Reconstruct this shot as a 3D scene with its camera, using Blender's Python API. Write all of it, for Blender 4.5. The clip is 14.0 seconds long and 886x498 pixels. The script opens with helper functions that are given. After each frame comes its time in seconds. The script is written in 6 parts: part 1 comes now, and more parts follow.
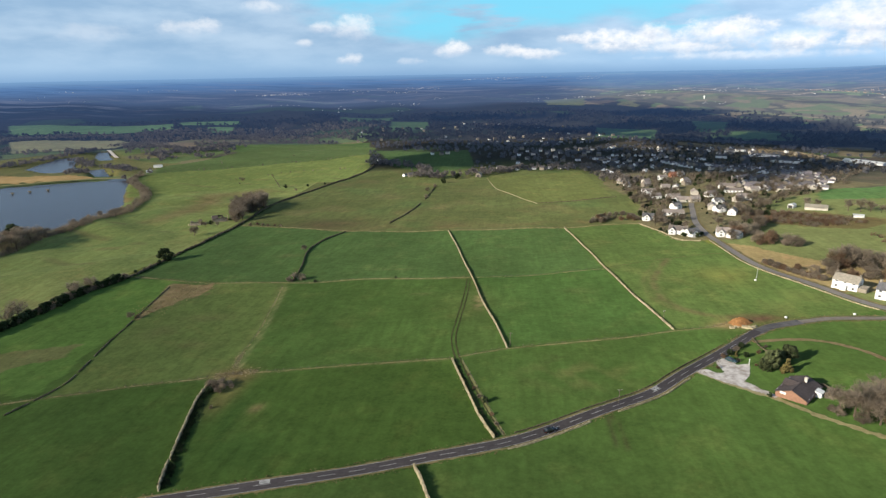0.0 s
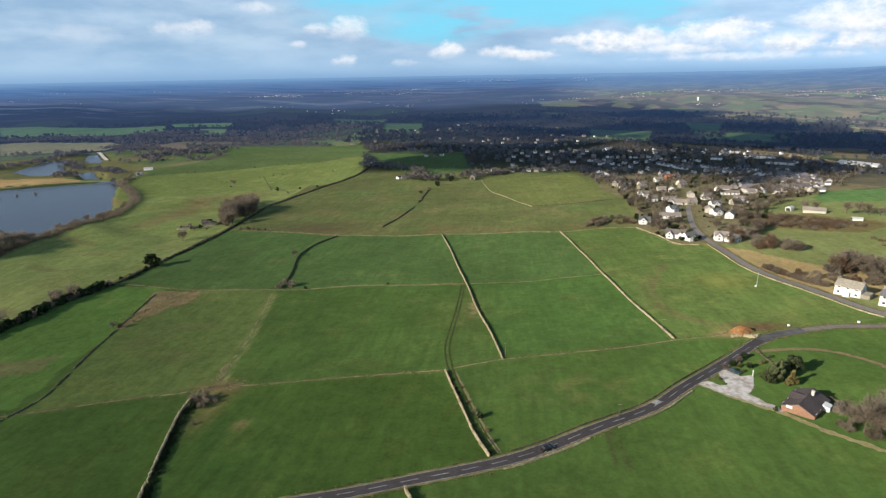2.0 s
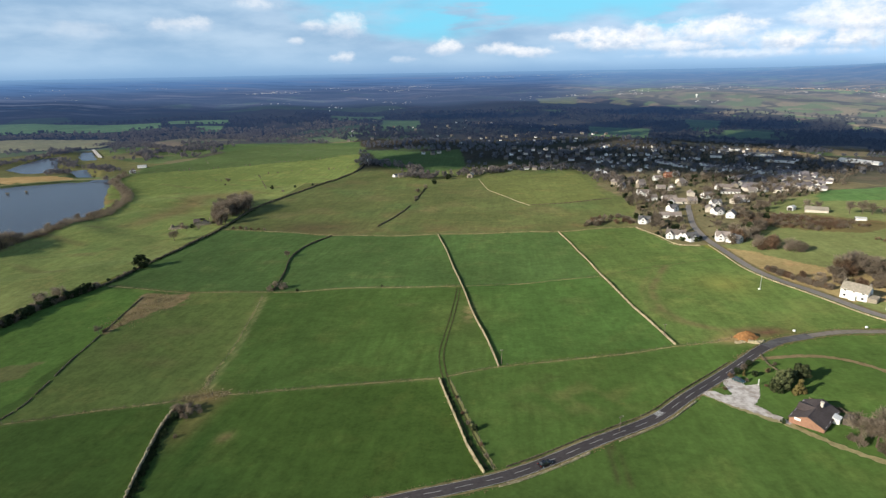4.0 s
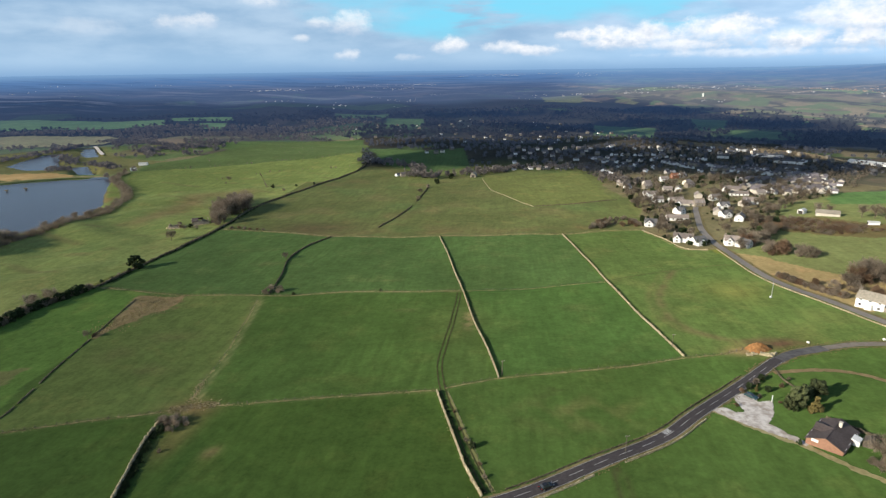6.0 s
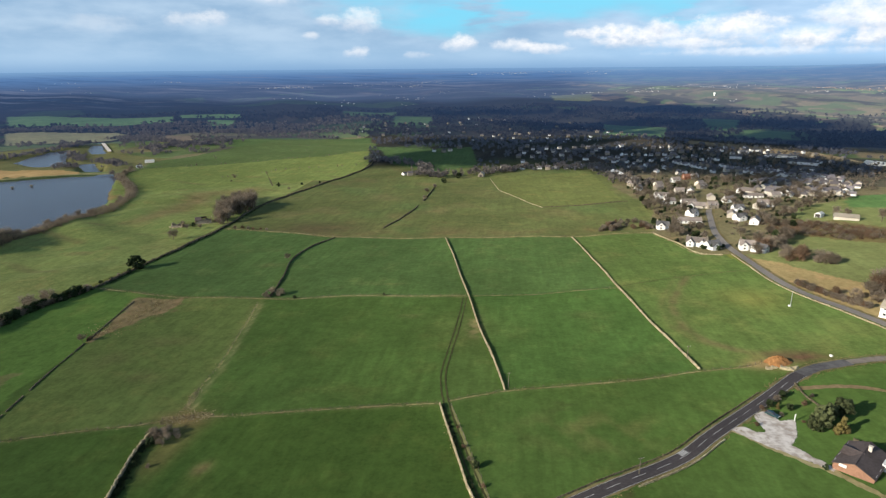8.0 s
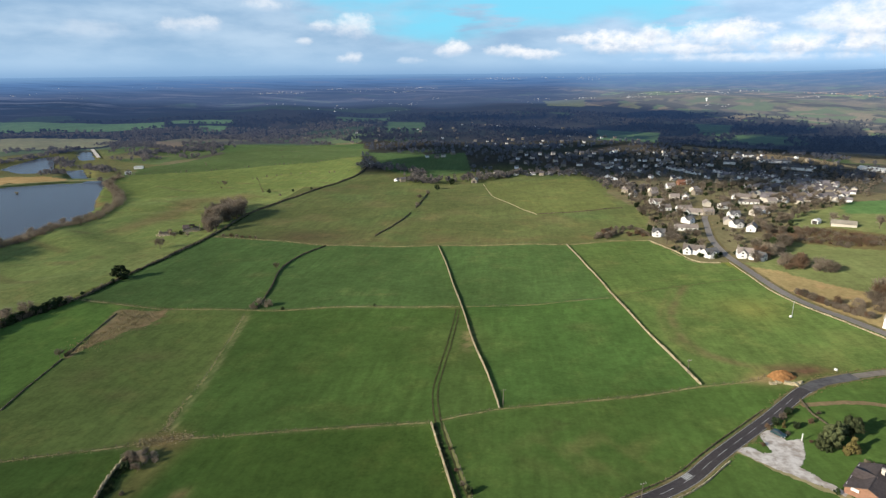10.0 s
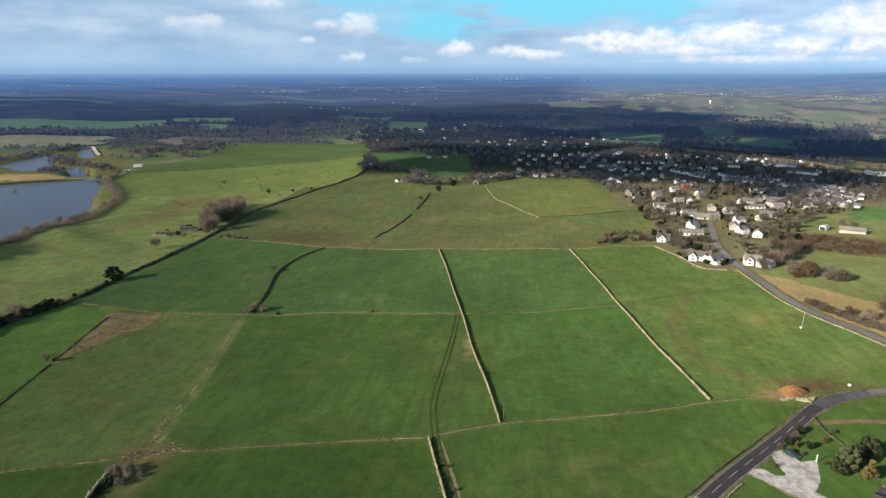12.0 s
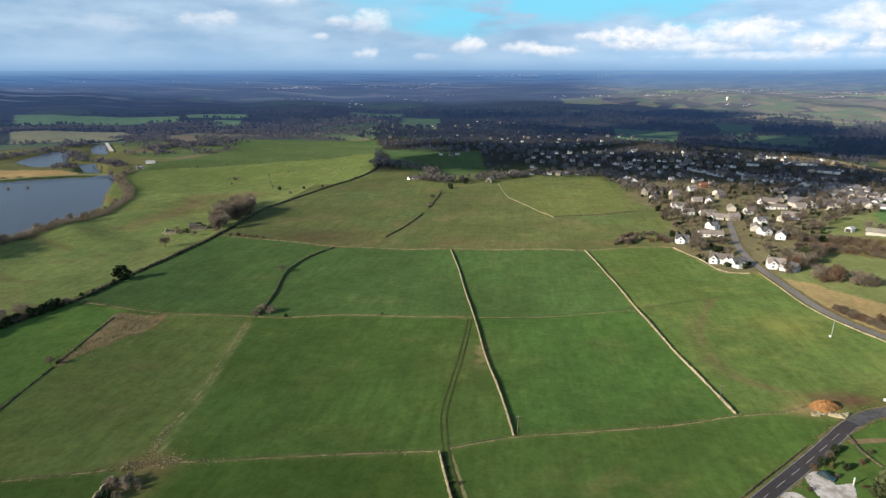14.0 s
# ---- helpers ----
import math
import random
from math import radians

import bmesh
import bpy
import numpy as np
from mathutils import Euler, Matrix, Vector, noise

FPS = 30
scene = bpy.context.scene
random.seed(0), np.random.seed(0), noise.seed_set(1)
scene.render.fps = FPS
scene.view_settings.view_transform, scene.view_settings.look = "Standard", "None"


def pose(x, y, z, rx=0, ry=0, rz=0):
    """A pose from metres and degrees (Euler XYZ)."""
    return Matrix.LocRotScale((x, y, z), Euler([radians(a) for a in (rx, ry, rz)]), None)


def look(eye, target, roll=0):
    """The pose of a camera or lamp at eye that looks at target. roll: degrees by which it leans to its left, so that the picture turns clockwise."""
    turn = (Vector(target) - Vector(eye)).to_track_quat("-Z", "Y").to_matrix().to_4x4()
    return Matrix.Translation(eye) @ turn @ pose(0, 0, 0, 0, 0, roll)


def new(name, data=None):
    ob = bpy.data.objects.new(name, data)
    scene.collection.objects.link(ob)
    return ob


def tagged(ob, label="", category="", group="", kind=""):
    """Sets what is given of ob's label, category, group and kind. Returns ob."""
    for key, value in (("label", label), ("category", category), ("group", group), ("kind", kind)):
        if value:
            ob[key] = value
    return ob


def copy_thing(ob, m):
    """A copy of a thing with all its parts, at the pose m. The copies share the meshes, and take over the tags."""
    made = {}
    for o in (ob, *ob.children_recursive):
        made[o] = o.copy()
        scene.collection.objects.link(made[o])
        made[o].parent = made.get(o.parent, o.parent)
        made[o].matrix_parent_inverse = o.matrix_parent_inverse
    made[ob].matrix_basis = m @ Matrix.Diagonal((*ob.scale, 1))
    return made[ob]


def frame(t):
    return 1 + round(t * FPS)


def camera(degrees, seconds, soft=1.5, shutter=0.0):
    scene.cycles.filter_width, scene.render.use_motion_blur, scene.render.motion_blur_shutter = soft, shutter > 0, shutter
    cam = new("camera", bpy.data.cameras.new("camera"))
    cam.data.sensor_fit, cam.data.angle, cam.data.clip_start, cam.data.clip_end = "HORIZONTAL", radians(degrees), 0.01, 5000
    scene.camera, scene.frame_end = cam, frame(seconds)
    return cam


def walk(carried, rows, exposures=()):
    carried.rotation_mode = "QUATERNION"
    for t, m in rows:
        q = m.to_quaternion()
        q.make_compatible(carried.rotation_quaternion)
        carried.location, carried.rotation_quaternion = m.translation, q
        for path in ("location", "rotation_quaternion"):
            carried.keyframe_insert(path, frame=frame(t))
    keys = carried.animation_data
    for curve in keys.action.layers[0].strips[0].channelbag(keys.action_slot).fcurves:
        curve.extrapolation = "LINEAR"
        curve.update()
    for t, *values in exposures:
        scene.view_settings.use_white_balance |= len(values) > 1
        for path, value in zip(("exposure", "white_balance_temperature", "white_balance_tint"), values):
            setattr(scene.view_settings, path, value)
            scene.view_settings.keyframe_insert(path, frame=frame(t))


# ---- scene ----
cam = camera(75.0, 14.0, soft=1.3)
PATH = [
    (0, (-1.387, 1.481, 113.916), (-1.556, 3.385, 113.329), -1.0),
    (0.5, (-1.256, 3.717, 113.895), (-1.419, 5.621, 113.306), -1.0),
    (1, (-1.31, 6.032, 113.888), (-1.471, 7.938, 113.304), -1.0),
    (1.5, (-1.336, 8.097, 113.834), (-1.492, 10.003, 113.25), -1.0),
    (2, (-1.275, 10.338, 113.842), (-1.426, 12.245, 113.259), -1.0),
    (2.5, (-1.23, 12.429, 113.848), (-1.373, 14.336, 113.263), -0.9),
    (3, (-0.932, 14.597, 113.735), (-1.074, 16.504, 113.148), -0.9),
    (5.5, (0.586, 26.958, 113.764), (0.431, 28.86, 113.164), -0.9),
    (6, (0.927, 29.449, 113.809), (0.769, 31.351, 113.21), -0.7),
    (6.5, (1.275, 32.006, 113.704), (1.115, 33.905, 113.1), -0.6),
    (7, (1.352, 34.661, 113.729), (1.181, 36.561, 113.128), -0.5),
    (7.5, (1.349, 37.242, 113.731), (1.17, 39.141, 113.131), -0.5),
    (8, (1.232, 39.706, 113.668), (1.048, 41.603, 113.063), -0.5),
    (10.5, (1.331, 50.635, 113.371), (1.176, 52.541, 112.784), -0.3),
    (11, (1.501, 52.679, 113.489), (1.348, 54.584, 112.901), -0.0),
    (11.5, (1.483, 54.61, 113.54), (1.324, 56.514, 112.95), 0.0),
    (12, (1.238, 56.781, 113.581), (1.07, 58.685, 112.992), 0.0),
    (12.5, (1.045, 58.99, 113.485), (0.865, 60.892, 112.894), -0.0),
    (13, (0.71, 61.096, 113.295), (0.519, 62.997, 112.702), -0.1),
    (13.5, (0.28, 63.56, 113.191), (0.08, 65.458, 112.592), -0.1),
    (14, (0.175, 66.019, 113.337), (-0.033, 67.916, 112.737), 0.0),
]
walk(cam, [(t, look(eye, target, roll)) for t, eye, target, roll in PATH])

# ---- light ----
SUN_AZ, SUN_EL = radians(237.0), radians(21.0)
TO_SUN = Vector((math.sin(SUN_AZ) * math.cos(SUN_EL), math.cos(SUN_AZ) * math.cos(SUN_EL), math.sin(SUN_EL)))
sun = new("sun", bpy.data.lights.new("sun", "SUN"))
sun.data.energy, sun.data.angle, sun.data.color = 5.0, radians(0.5), (1.0, 0.90, 0.74)
sun.rotation_euler = (-TO_SUN).to_track_quat("-Z", "Y").to_euler()
sun.location = TO_SUN * 900
scene.view_settings.exposure = 0.32


class Nodes:
    """Short-hand for a node tree."""

    def __init__(self, tree):
        self.tree = tree
        tree.nodes.clear()

    def add(self, kind, **values):
        node = self.tree.nodes.new(kind)
        for key, value in values.items():
            if key in node.inputs:
                node.inputs[key].default_value = value
            else:
                setattr(node, key, value)
        return node

    def link(self, a, b):
        self.tree.links.new(a, b)

    def put(self, socket, value):
        if hasattr(value, "is_output"):
            self.link(value, socket)
        else:
            socket.default_value = value

    def math(self, op, a, b=0.0, c=0.0, clamp=False):
        node = self.tree.nodes.new("ShaderNodeMath")
        node.operation, node.use_clamp = op, clamp
        for socket, value in zip(node.inputs, (a, b, c)):
            self.put(socket, value)
        return node.outputs[0]

    def step(self, value, low, high, to_low=0.0, to_high=1.0):
        node = self.tree.nodes.new("ShaderNodeMapRange")
        node.interpolation_type = "SMOOTHSTEP"
        for n, v in enumerate((value, low, high, to_low, to_high)):
            self.put(node.inputs[n], v)
        return node.outputs[0]

    def mix(self, fac, a, b, blend="MIX"):
        node = self.tree.nodes.new("ShaderNodeMix")
        node.data_type, node.blend_type = "RGBA", blend
        self.put(node.inputs[0], fac)
        self.put(node.inputs[6], (*a, 1) if isinstance(a, tuple) else a)
        self.put(node.inputs[7], (*b, 1) if isinstance(b, tuple) else b)
        return node.outputs[2]

    def noise(self, vector, scale, detail=4.0, rough=0.55):
        node = self.tree.nodes.new("ShaderNodeTexNoise")
        self.link(vector, node.inputs["Vector"])
        node.inputs["Scale"].default_value = scale
        node.inputs["Detail"].default_value = detail
        node.inputs["Roughness"].default_value = rough
        return node.outputs["Fac"]

    def scaled(self, vector, scale, location=(0, 0, 0)):
        node = self.tree.nodes.new("ShaderNodeMapping")
        self.link(vector, node.inputs["Vector"])
        node.inputs["Scale"].default_value = scale
        node.inputs["Location"].default_value = location
        return node.outputs[0]


# The sky: clear air with a broken deck of stratus and a row of cumulus over the horizon.
world = bpy.data.worlds.new("world")
scene.world = world
world.use_nodes = True
w = Nodes(world.node_tree)
air = w.add("ShaderNodeTexSky", sky_type="NISHITA", sun_disc=False, sun_elevation=SUN_EL, sun_rotation=SUN_AZ, air_density=1.2, dust_density=1.0, ozone_density=2.0)
coord = w.add("ShaderNodeTexCoord").outputs["Generated"]
sep = w.add("ShaderNodeSeparateXYZ")
w.link(coord, sep.inputs[0])
az = w.math("ARCTAN2", sep.outputs[0], sep.outputs[1])
el = w.math("ARCSINE", sep.outputs[2])
flat = w.add("ShaderNodeCombineXYZ")
w.link(az, flat.inputs[0])
w.link(el, flat.inputs[1])
flat = flat.outputs[0]
billow = w.noise(w.scaled(flat, (1.0, 1.5, 1.0)), 26.0, 6.0, 0.6)
billow2 = w.noise(w.scaled(flat, (1.0, 1.4, 1.0), (3.1, 0.7, 0.0)), 60.0, 4.0, 0.6)
veil = w.noise(w.scaled(flat, (1.0, 3.6, 1.0), (0.4, 0.2, 0.0)), 4.0, 5.0, 0.5)
wisp = w.noise(w.scaled(flat, (1.0, 3.4, 1.0), (1.7, 0.9, 0.0)), 7.0, 5.0, 0.55)
# stratus: everywhere but for a clear gap a little right of the middle, high up
gap_x = w.math("DIVIDE", w.math("SUBTRACT", az, 0.05), 0.30)
gap_y = w.math("DIVIDE", w.math("SUBTRACT", el, 0.118), 0.060)
gap = w.math("ADD", w.math("MULTIPLY", gap_x, gap_x), w.math("MULTIPLY", gap_y, gap_y))
gap = w.math("ADD", gap, w.math("MULTIPLY", w.math("SUBTRACT", veil, 0.5), 5.0))
cover = w.step(gap, 0.2, 1.6)
cover = w.math("MAXIMUM", cover, w.math("MULTIPLY", w.step(w.noise(w.scaled(flat, (1.0, 6.0, 1.0), (5.2, 1.1, 0.0)), 5.5, 4.0, 0.55), 0.50, 0.66), 0.85))
veil_tone = w.mix(w.step(wisp, 0.28, 0.72), (0.27, 0.41, 0.60), (0.46, 0.59, 0.75))
veil_tone = w.mix(w.step(el, 0.0, 0.06, 0.7, 0.0), veil_tone, (0.33, 0.51, 0.73))
clear = w.mix(1.0, air.outputs[0], (0.115, 0.115, 0.115), "MULTIPLY")
clear = w.mix(w.math("MULTIPLY", w.step(el, 0.0, 0.06, 0.6, 0.85), w.step(el, 0.14, 0.30, 1.0, 0.0)), clear, (0.17, 0.66, 0.93))
cover = w.math("MULTIPLY", cover, w.step(el, 0.14, 0.34, 0.93, 0.10))
veil_tone = w.mix(1.0, veil_tone, w.step(az, -0.1, 0.55, 1.0, 1.28), "MULTIPLY")
sky = w.mix(cover, clear, veil_tone)
# cumulus: azimuth, elevation, half width, half height (degrees), brightness
CUMULUS = [
    (-3.9, 2.0, 1.5, 0.8, 0.9), (-13.0, 4.0, 1.9, 1.1, 0.62), (-15.8, 4.0, 1.2, 0.55, 0.55), (-27.5, 3.9, 2.4, 0.8, 0.42), (-25.6, 4.2, 1.2, 0.6, 0.42),
    (-13.4, 1.2, 1.1, 0.6, 0.65), (0.9, 1.8, 1.8, 0.55, 0.75), (3.8, 1.45, 2.8, 0.5, 0.8), (8.0, 2.7, 2.0, 0.5, 0.9), (11.9, 2.35, 4.0, 1.1, 1.0), (14.3, 3.2, 1.6, 0.7, 0.8),
    (20.0, 2.6, 3.8, 1.25, 1.0), (25.6, 1.9, 3.8, 0.9, 1.0), (29.8, 3.4, 4.0, 1.7, 0.9), (30.0, 1.9, 3.2, 0.8, 0.95), (34.5, 3.0, 5.0, 1.6, 0.9), (17.0, 1.6, 3.6, 0.5, 0.7),
    (-20.5, 5.7, 2.6, 0.5, 0.42), (-17.6, 2.7, 0.9, 0.4, 0.5), (22.0, 0.9, 8.0, 0.4, 0.5), (-8.0, 1.0, 1.4, 0.35, 0.35), (-34.5, 3.4, 3.0, 0.8, 0.18),
]
for at_az, at_el, wide, high, bright in CUMULUS:
    dx = w.math("DIVIDE", w.math("SUBTRACT", az, radians(at_az)), radians(wide))
    dy = w.math("DIVIDE", w.math("SUBTRACT", el, radians(at_el)), radians(high))
    far = w.math("ADD", w.math("MULTIPLY", dx, dx), w.math("MULTIPLY", dy, dy))
    far = w.math("ADD", far, w.math("MULTIPLY", w.math("SUBTRACT", billow, 0.5), 4.0))
    far = w.math("ADD", far, w.math("MULTIPLY", w.math("SUBTRACT", billow2, 0.5), 1.4))
    body = w.step(far, 1.45, -0.35)
    shade = w.step(w.math("ADD", dy, w.math("MULTIPLY", w.math("SUBTRACT", billow2, 0.5), 3.0)), -1.0, 0.35)
    tone = w.mix(shade, (0.55, 0.64, 0.77), (1.00, 0.98, 0.97))
    sky = w.mix(w.math("MULTIPLY", body, 0.92 * bright), sky, tone)
sky = w.mix(w.step(el, -0.012, 0.017, 0.97, 0.0), sky, (0.195, 0.350, 0.575))

back = w.add("ShaderNodeBackground")
w.link(sky, back.inputs["Color"])
back.inputs["Strength"].default_value = 0.91
w.link(back.outputs[0], w.add("ShaderNodeOutputWorld").inputs[0])

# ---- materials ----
def haze_glow(n, out, at, most):
    """Paints blue haze as emission over a far surface, growing with its distance."""
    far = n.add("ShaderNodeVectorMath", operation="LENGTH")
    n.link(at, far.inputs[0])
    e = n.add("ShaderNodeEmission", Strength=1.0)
    # brighter haze painted over the sunlit hills beyond the cloud's shade
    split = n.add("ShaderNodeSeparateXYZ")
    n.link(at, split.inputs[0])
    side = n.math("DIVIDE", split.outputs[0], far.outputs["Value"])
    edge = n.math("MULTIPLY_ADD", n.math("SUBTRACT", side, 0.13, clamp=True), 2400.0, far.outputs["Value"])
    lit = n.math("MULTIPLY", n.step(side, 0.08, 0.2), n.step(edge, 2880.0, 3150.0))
    haze_tone = n.mix(n.step(split.outputs[1], 2640.0, 2960.0), (0.026, 0.055, 0.128), (0.062, 0.104, 0.208))
    haze_tone = n.mix(n.step(far.outputs["Value"], 3600.0, 4500.0), haze_tone, (0.085, 0.180, 0.370))
    # towns and woods as faint stripes in the painted far haze
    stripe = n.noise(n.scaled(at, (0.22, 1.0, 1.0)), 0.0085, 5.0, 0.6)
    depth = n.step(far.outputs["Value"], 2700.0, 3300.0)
    haze_tone = n.mix(n.math("MULTIPLY", n.step(stripe, 0.50, 0.66, 0.0, 0.5), depth), haze_tone, (0.150, 0.190, 0.305))
    haze_tone = n.mix(n.math("MULTIPLY", n.step(stripe, 0.48, 0.34, 0.0, 0.45), depth), haze_tone, (0.040, 0.085, 0.185))
    hazed = n.mix(lit, haze_tone, n.mix(n.step(far.outputs["Value"], 3000.0, 4600.0), (0.125, 0.152, 0.200), (0.110, 0.215, 0.40)))
    # the painted haze pales the last of the land into the sky
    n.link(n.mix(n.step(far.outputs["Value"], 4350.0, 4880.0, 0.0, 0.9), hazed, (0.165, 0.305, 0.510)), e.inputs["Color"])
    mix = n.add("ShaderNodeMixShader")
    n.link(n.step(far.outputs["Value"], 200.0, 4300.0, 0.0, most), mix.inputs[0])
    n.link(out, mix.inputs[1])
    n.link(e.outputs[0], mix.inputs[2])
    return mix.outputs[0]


def surface(name, dark, light, scale=1.0, rough=0.9, bump=0.3, island=0.0, each=0.0, metal=0.0, spread=(0.3, 0.7), coarse=0.12, spec=0.3, through_light=0.0, far=0.0):
    """Two tones mixed by fine and coarse noise; island or each: how far loose pieces or objects differ in brightness;
    far: how much emitted haze covers it.
    """
    m = bpy.data.materials.new(name)
    m.use_nodes = True
    n = Nodes(m.node_tree)
    place = n.add("ShaderNodeNewGeometry")
    at = place.outputs["Position"]
    fine = n.noise(at, scale, 5.0, 0.6)
    wide = n.noise(at, scale * coarse, 3.0)
    mixed = n.math("ADD", n.math("MULTIPLY", fine, 0.55), n.math("MULTIPLY", wide, 0.45))
    tone = n.mix(n.step(mixed, *spread), dark, light)
    if island:
        tone = n.mix(1.0, tone, n.step(place.outputs["Random Per Island"], 0.0, 1.0, 1.0 - island, 1.0 + island), "MULTIPLY")
    if each:
        tone = n.mix(1.0, tone, n.step(n.add("ShaderNodeObjectInfo").outputs["Random"], 0.0, 1.0, 1.0 - each, 1.0 + each), "MULTIPLY")
    p = n.add("ShaderNodeBsdfPrincipled", Roughness=rough, Metallic=metal)
    p.inputs["Specular IOR Level"].default_value = spec
    n.link(tone, p.inputs["Base Color"])
    if bump:
        b = n.add("ShaderNodeBump", Strength=bump, Distance=0.05)
        n.link(fine, b.inputs["Height"])
        n.link(b.outputs[0], p.inputs["Normal"])
    out = p.outputs[0]
    if through_light:
        t = n.add("ShaderNodeBsdfTranslucent")
        n.link(tone, t.inputs["Color"])
        mix = n.add("ShaderNodeMixShader")
        mix.inputs[0].default_value = through_light
        n.link(out, mix.inputs[1])
        n.link(t.outputs[0], mix.inputs[2])
        out = mix.outputs[0]
    # haze painted as emission, by distance
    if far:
        out = haze_glow(n, out, at, far)
    n.link(out, n.add("ShaderNodeOutputMaterial").inputs[0])
    return m


STONE = surface("dry_stone", (0.26, 0.215, 0.135), (0.52, 0.45, 0.30), 2.2, 0.95, 0.5, island=0.30, spec=0.1)
STONE_DARK = surface("weathered_stone", (0.07, 0.06, 0.045), (0.17, 0.145, 0.095), 2.2, 0.95, 0.5, island=0.35, spec=0.1)
ASPHALT = surface("asphalt", (0.050, 0.044, 0.045), (0.085, 0.075, 0.076), 1.2, 0.9, 0.2, coarse=0.05, spec=0.12)
ASPHALT_OLD = surface("worn_asphalt", (0.19, 0.172, 0.155), (0.275, 0.25, 0.225), 0.8, 0.95, 0.2, coarse=0.06, spec=0.08)
ASPHALT_MID = surface("greyed_asphalt", (0.065, 0.063, 0.066), (0.17, 0.162, 0.158), 0.35, 0.9, 0.2, coarse=0.2, spec=0.1)
ASPHALT_BEND = surface("patched_road", (0.16, 0.135, 0.11), (0.27, 0.235, 0.20), 0.35, 0.95, 0.2, coarse=0.3, spec=0.08)
PAINT = surface("road_paint", (0.30, 0.30, 0.29), (0.56, 0.56, 0.54), 3.0, 0.7, 0.1)
VERGE = surface("verge_grass", (0.115, 0.098, 0.042), (0.24, 0.20, 0.10), 0.7, 1.0, 0.6, spec=0.05)
STRAW = surface("dry_grass", (0.19, 0.162, 0.078), (0.37, 0.315, 0.165), 0.6, 1.0, 0.6, island=0.15, spec=0.05)
BLEACHED = surface("bleached_grass", (0.30, 0.25, 0.145), (0.48, 0.40, 0.25), 0.6, 1.0, 0.4, island=0.2, spec=0.05)
SALLOW = surface("yellowed_grass", (0.15, 0.16, 0.062), (0.25, 0.235, 0.10), 0.6, 1.0, 0.4, spec=0.05)
RUT_SOFT = surface("worn_grass", (0.062, 0.085, 0.027), (0.115, 0.112, 0.045), 0.5, 1.0, 0.3, spec=0.05)
DIRT = surface("worn_track", (0.15, 0.105, 0.055), (0.30, 0.215, 0.12), 0.5, 1.0, 0.4, spec=0.05)
RUT = surface("wheel_rut", (0.040, 0.048, 0.018), (0.080, 0.080, 0.034), 0.5, 1.0, 0.4, spec=0.05)
CLAY = surface("orange_clay", (0.20, 0.098, 0.040), (0.42, 0.225, 0.095), 0.7, 1.0, 0.6, spec=0.05)
GRAVEL = surface("pale_gravel", (0.38, 0.32, 0.27), (0.68, 0.63, 0.58), 0.55, 0.95, 0.4, spread=(0.38, 0.6), coarse=0.4)
REED = surface("reed_bed", (0.28, 0.185, 0.075), (0.46, 0.32, 0.15), 0.08, 1.0, 0.3, spec=0.05)
BARK = surface("bark", (0.08, 0.062, 0.046), (0.17, 0.135, 0.10), 1.5, 0.95, 0.3, spec=0.1)
TWIG = surface("winter_twigs", (0.175, 0.145, 0.112), (0.32, 0.262, 0.198), 0.35, 1.0, 0.0, each=0.25, spec=0.05, through_light=0.4)
TWIG_RED = surface("russet_scrub", (0.145, 0.097, 0.066), (0.27, 0.18, 0.118), 0.3, 1.0, 0.0, each=0.25, spec=0.05, through_light=0.4)
LEAF = surface("evergreen_leaf", (0.022, 0.034, 0.016), (0.055, 0.075, 0.030), 0.8, 0.8, 0.0, each=0.25, spec=0.1)
LEAF_GARDEN = surface("garden_conifer", (0.048, 0.062, 0.029), (0.098, 0.112, 0.050), 0.8, 0.85, 0.0, each=0.2, spec=0.1)
LEAF_GOLD = surface("golden_conifer", (0.07, 0.062, 0.024), (0.15, 0.125, 0.045), 0.8, 0.85, 0.0, each=0.15, spec=0.1)
# blue-grey copies carry cloud shade and haze in the colour; brown is sunlit
WOOD_MID = surface("shaded_bare_woodland", (0.122, 0.124, 0.134), (0.178, 0.170, 0.164), 0.012, 1.0, 0.0, island=0.12, spec=0.02, through_light=0.4, far=0.93)
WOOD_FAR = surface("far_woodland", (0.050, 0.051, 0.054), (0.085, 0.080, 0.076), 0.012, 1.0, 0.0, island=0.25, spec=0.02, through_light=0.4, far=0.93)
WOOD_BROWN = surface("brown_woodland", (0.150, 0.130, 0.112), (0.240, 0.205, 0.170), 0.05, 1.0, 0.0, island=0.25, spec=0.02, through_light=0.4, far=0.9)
RENDER = surface("white_render", (0.78, 0.77, 0.74), (0.87, 0.86, 0.84), 0.8, 0.9, 0.1, each=0.06)
CREAM = surface("cream_render", (0.53, 0.48, 0.41), (0.66, 0.61, 0.53), 0.8, 0.9, 0.1, each=0.15)
PINK = surface("pink_brick", (0.23, 0.125, 0.083), (0.35, 0.195, 0.130), 1.4, 0.9, 0.3)
BRICK = surface("red_brick", (0.20, 0.085, 0.05), (0.36, 0.17, 0.10), 1.4, 0.9, 0.3, each=0.15)
GREY_STONE = surface("house_stone", (0.16, 0.14, 0.11), (0.33, 0.29, 0.23), 1.2, 0.95, 0.3, each=0.15)
SLATE = surface("slate_roof", (0.075, 0.076, 0.080), (0.16, 0.158, 0.16), 1.6, 0.9, 0.3, each=0.3, spec=0.12)
FAR_WHITE = surface("far_pale_wall", (0.42, 0.42, 0.42), (0.78, 0.77, 0.75), 0.02, 0.9, 0.0, island=0.45, far=0.55)
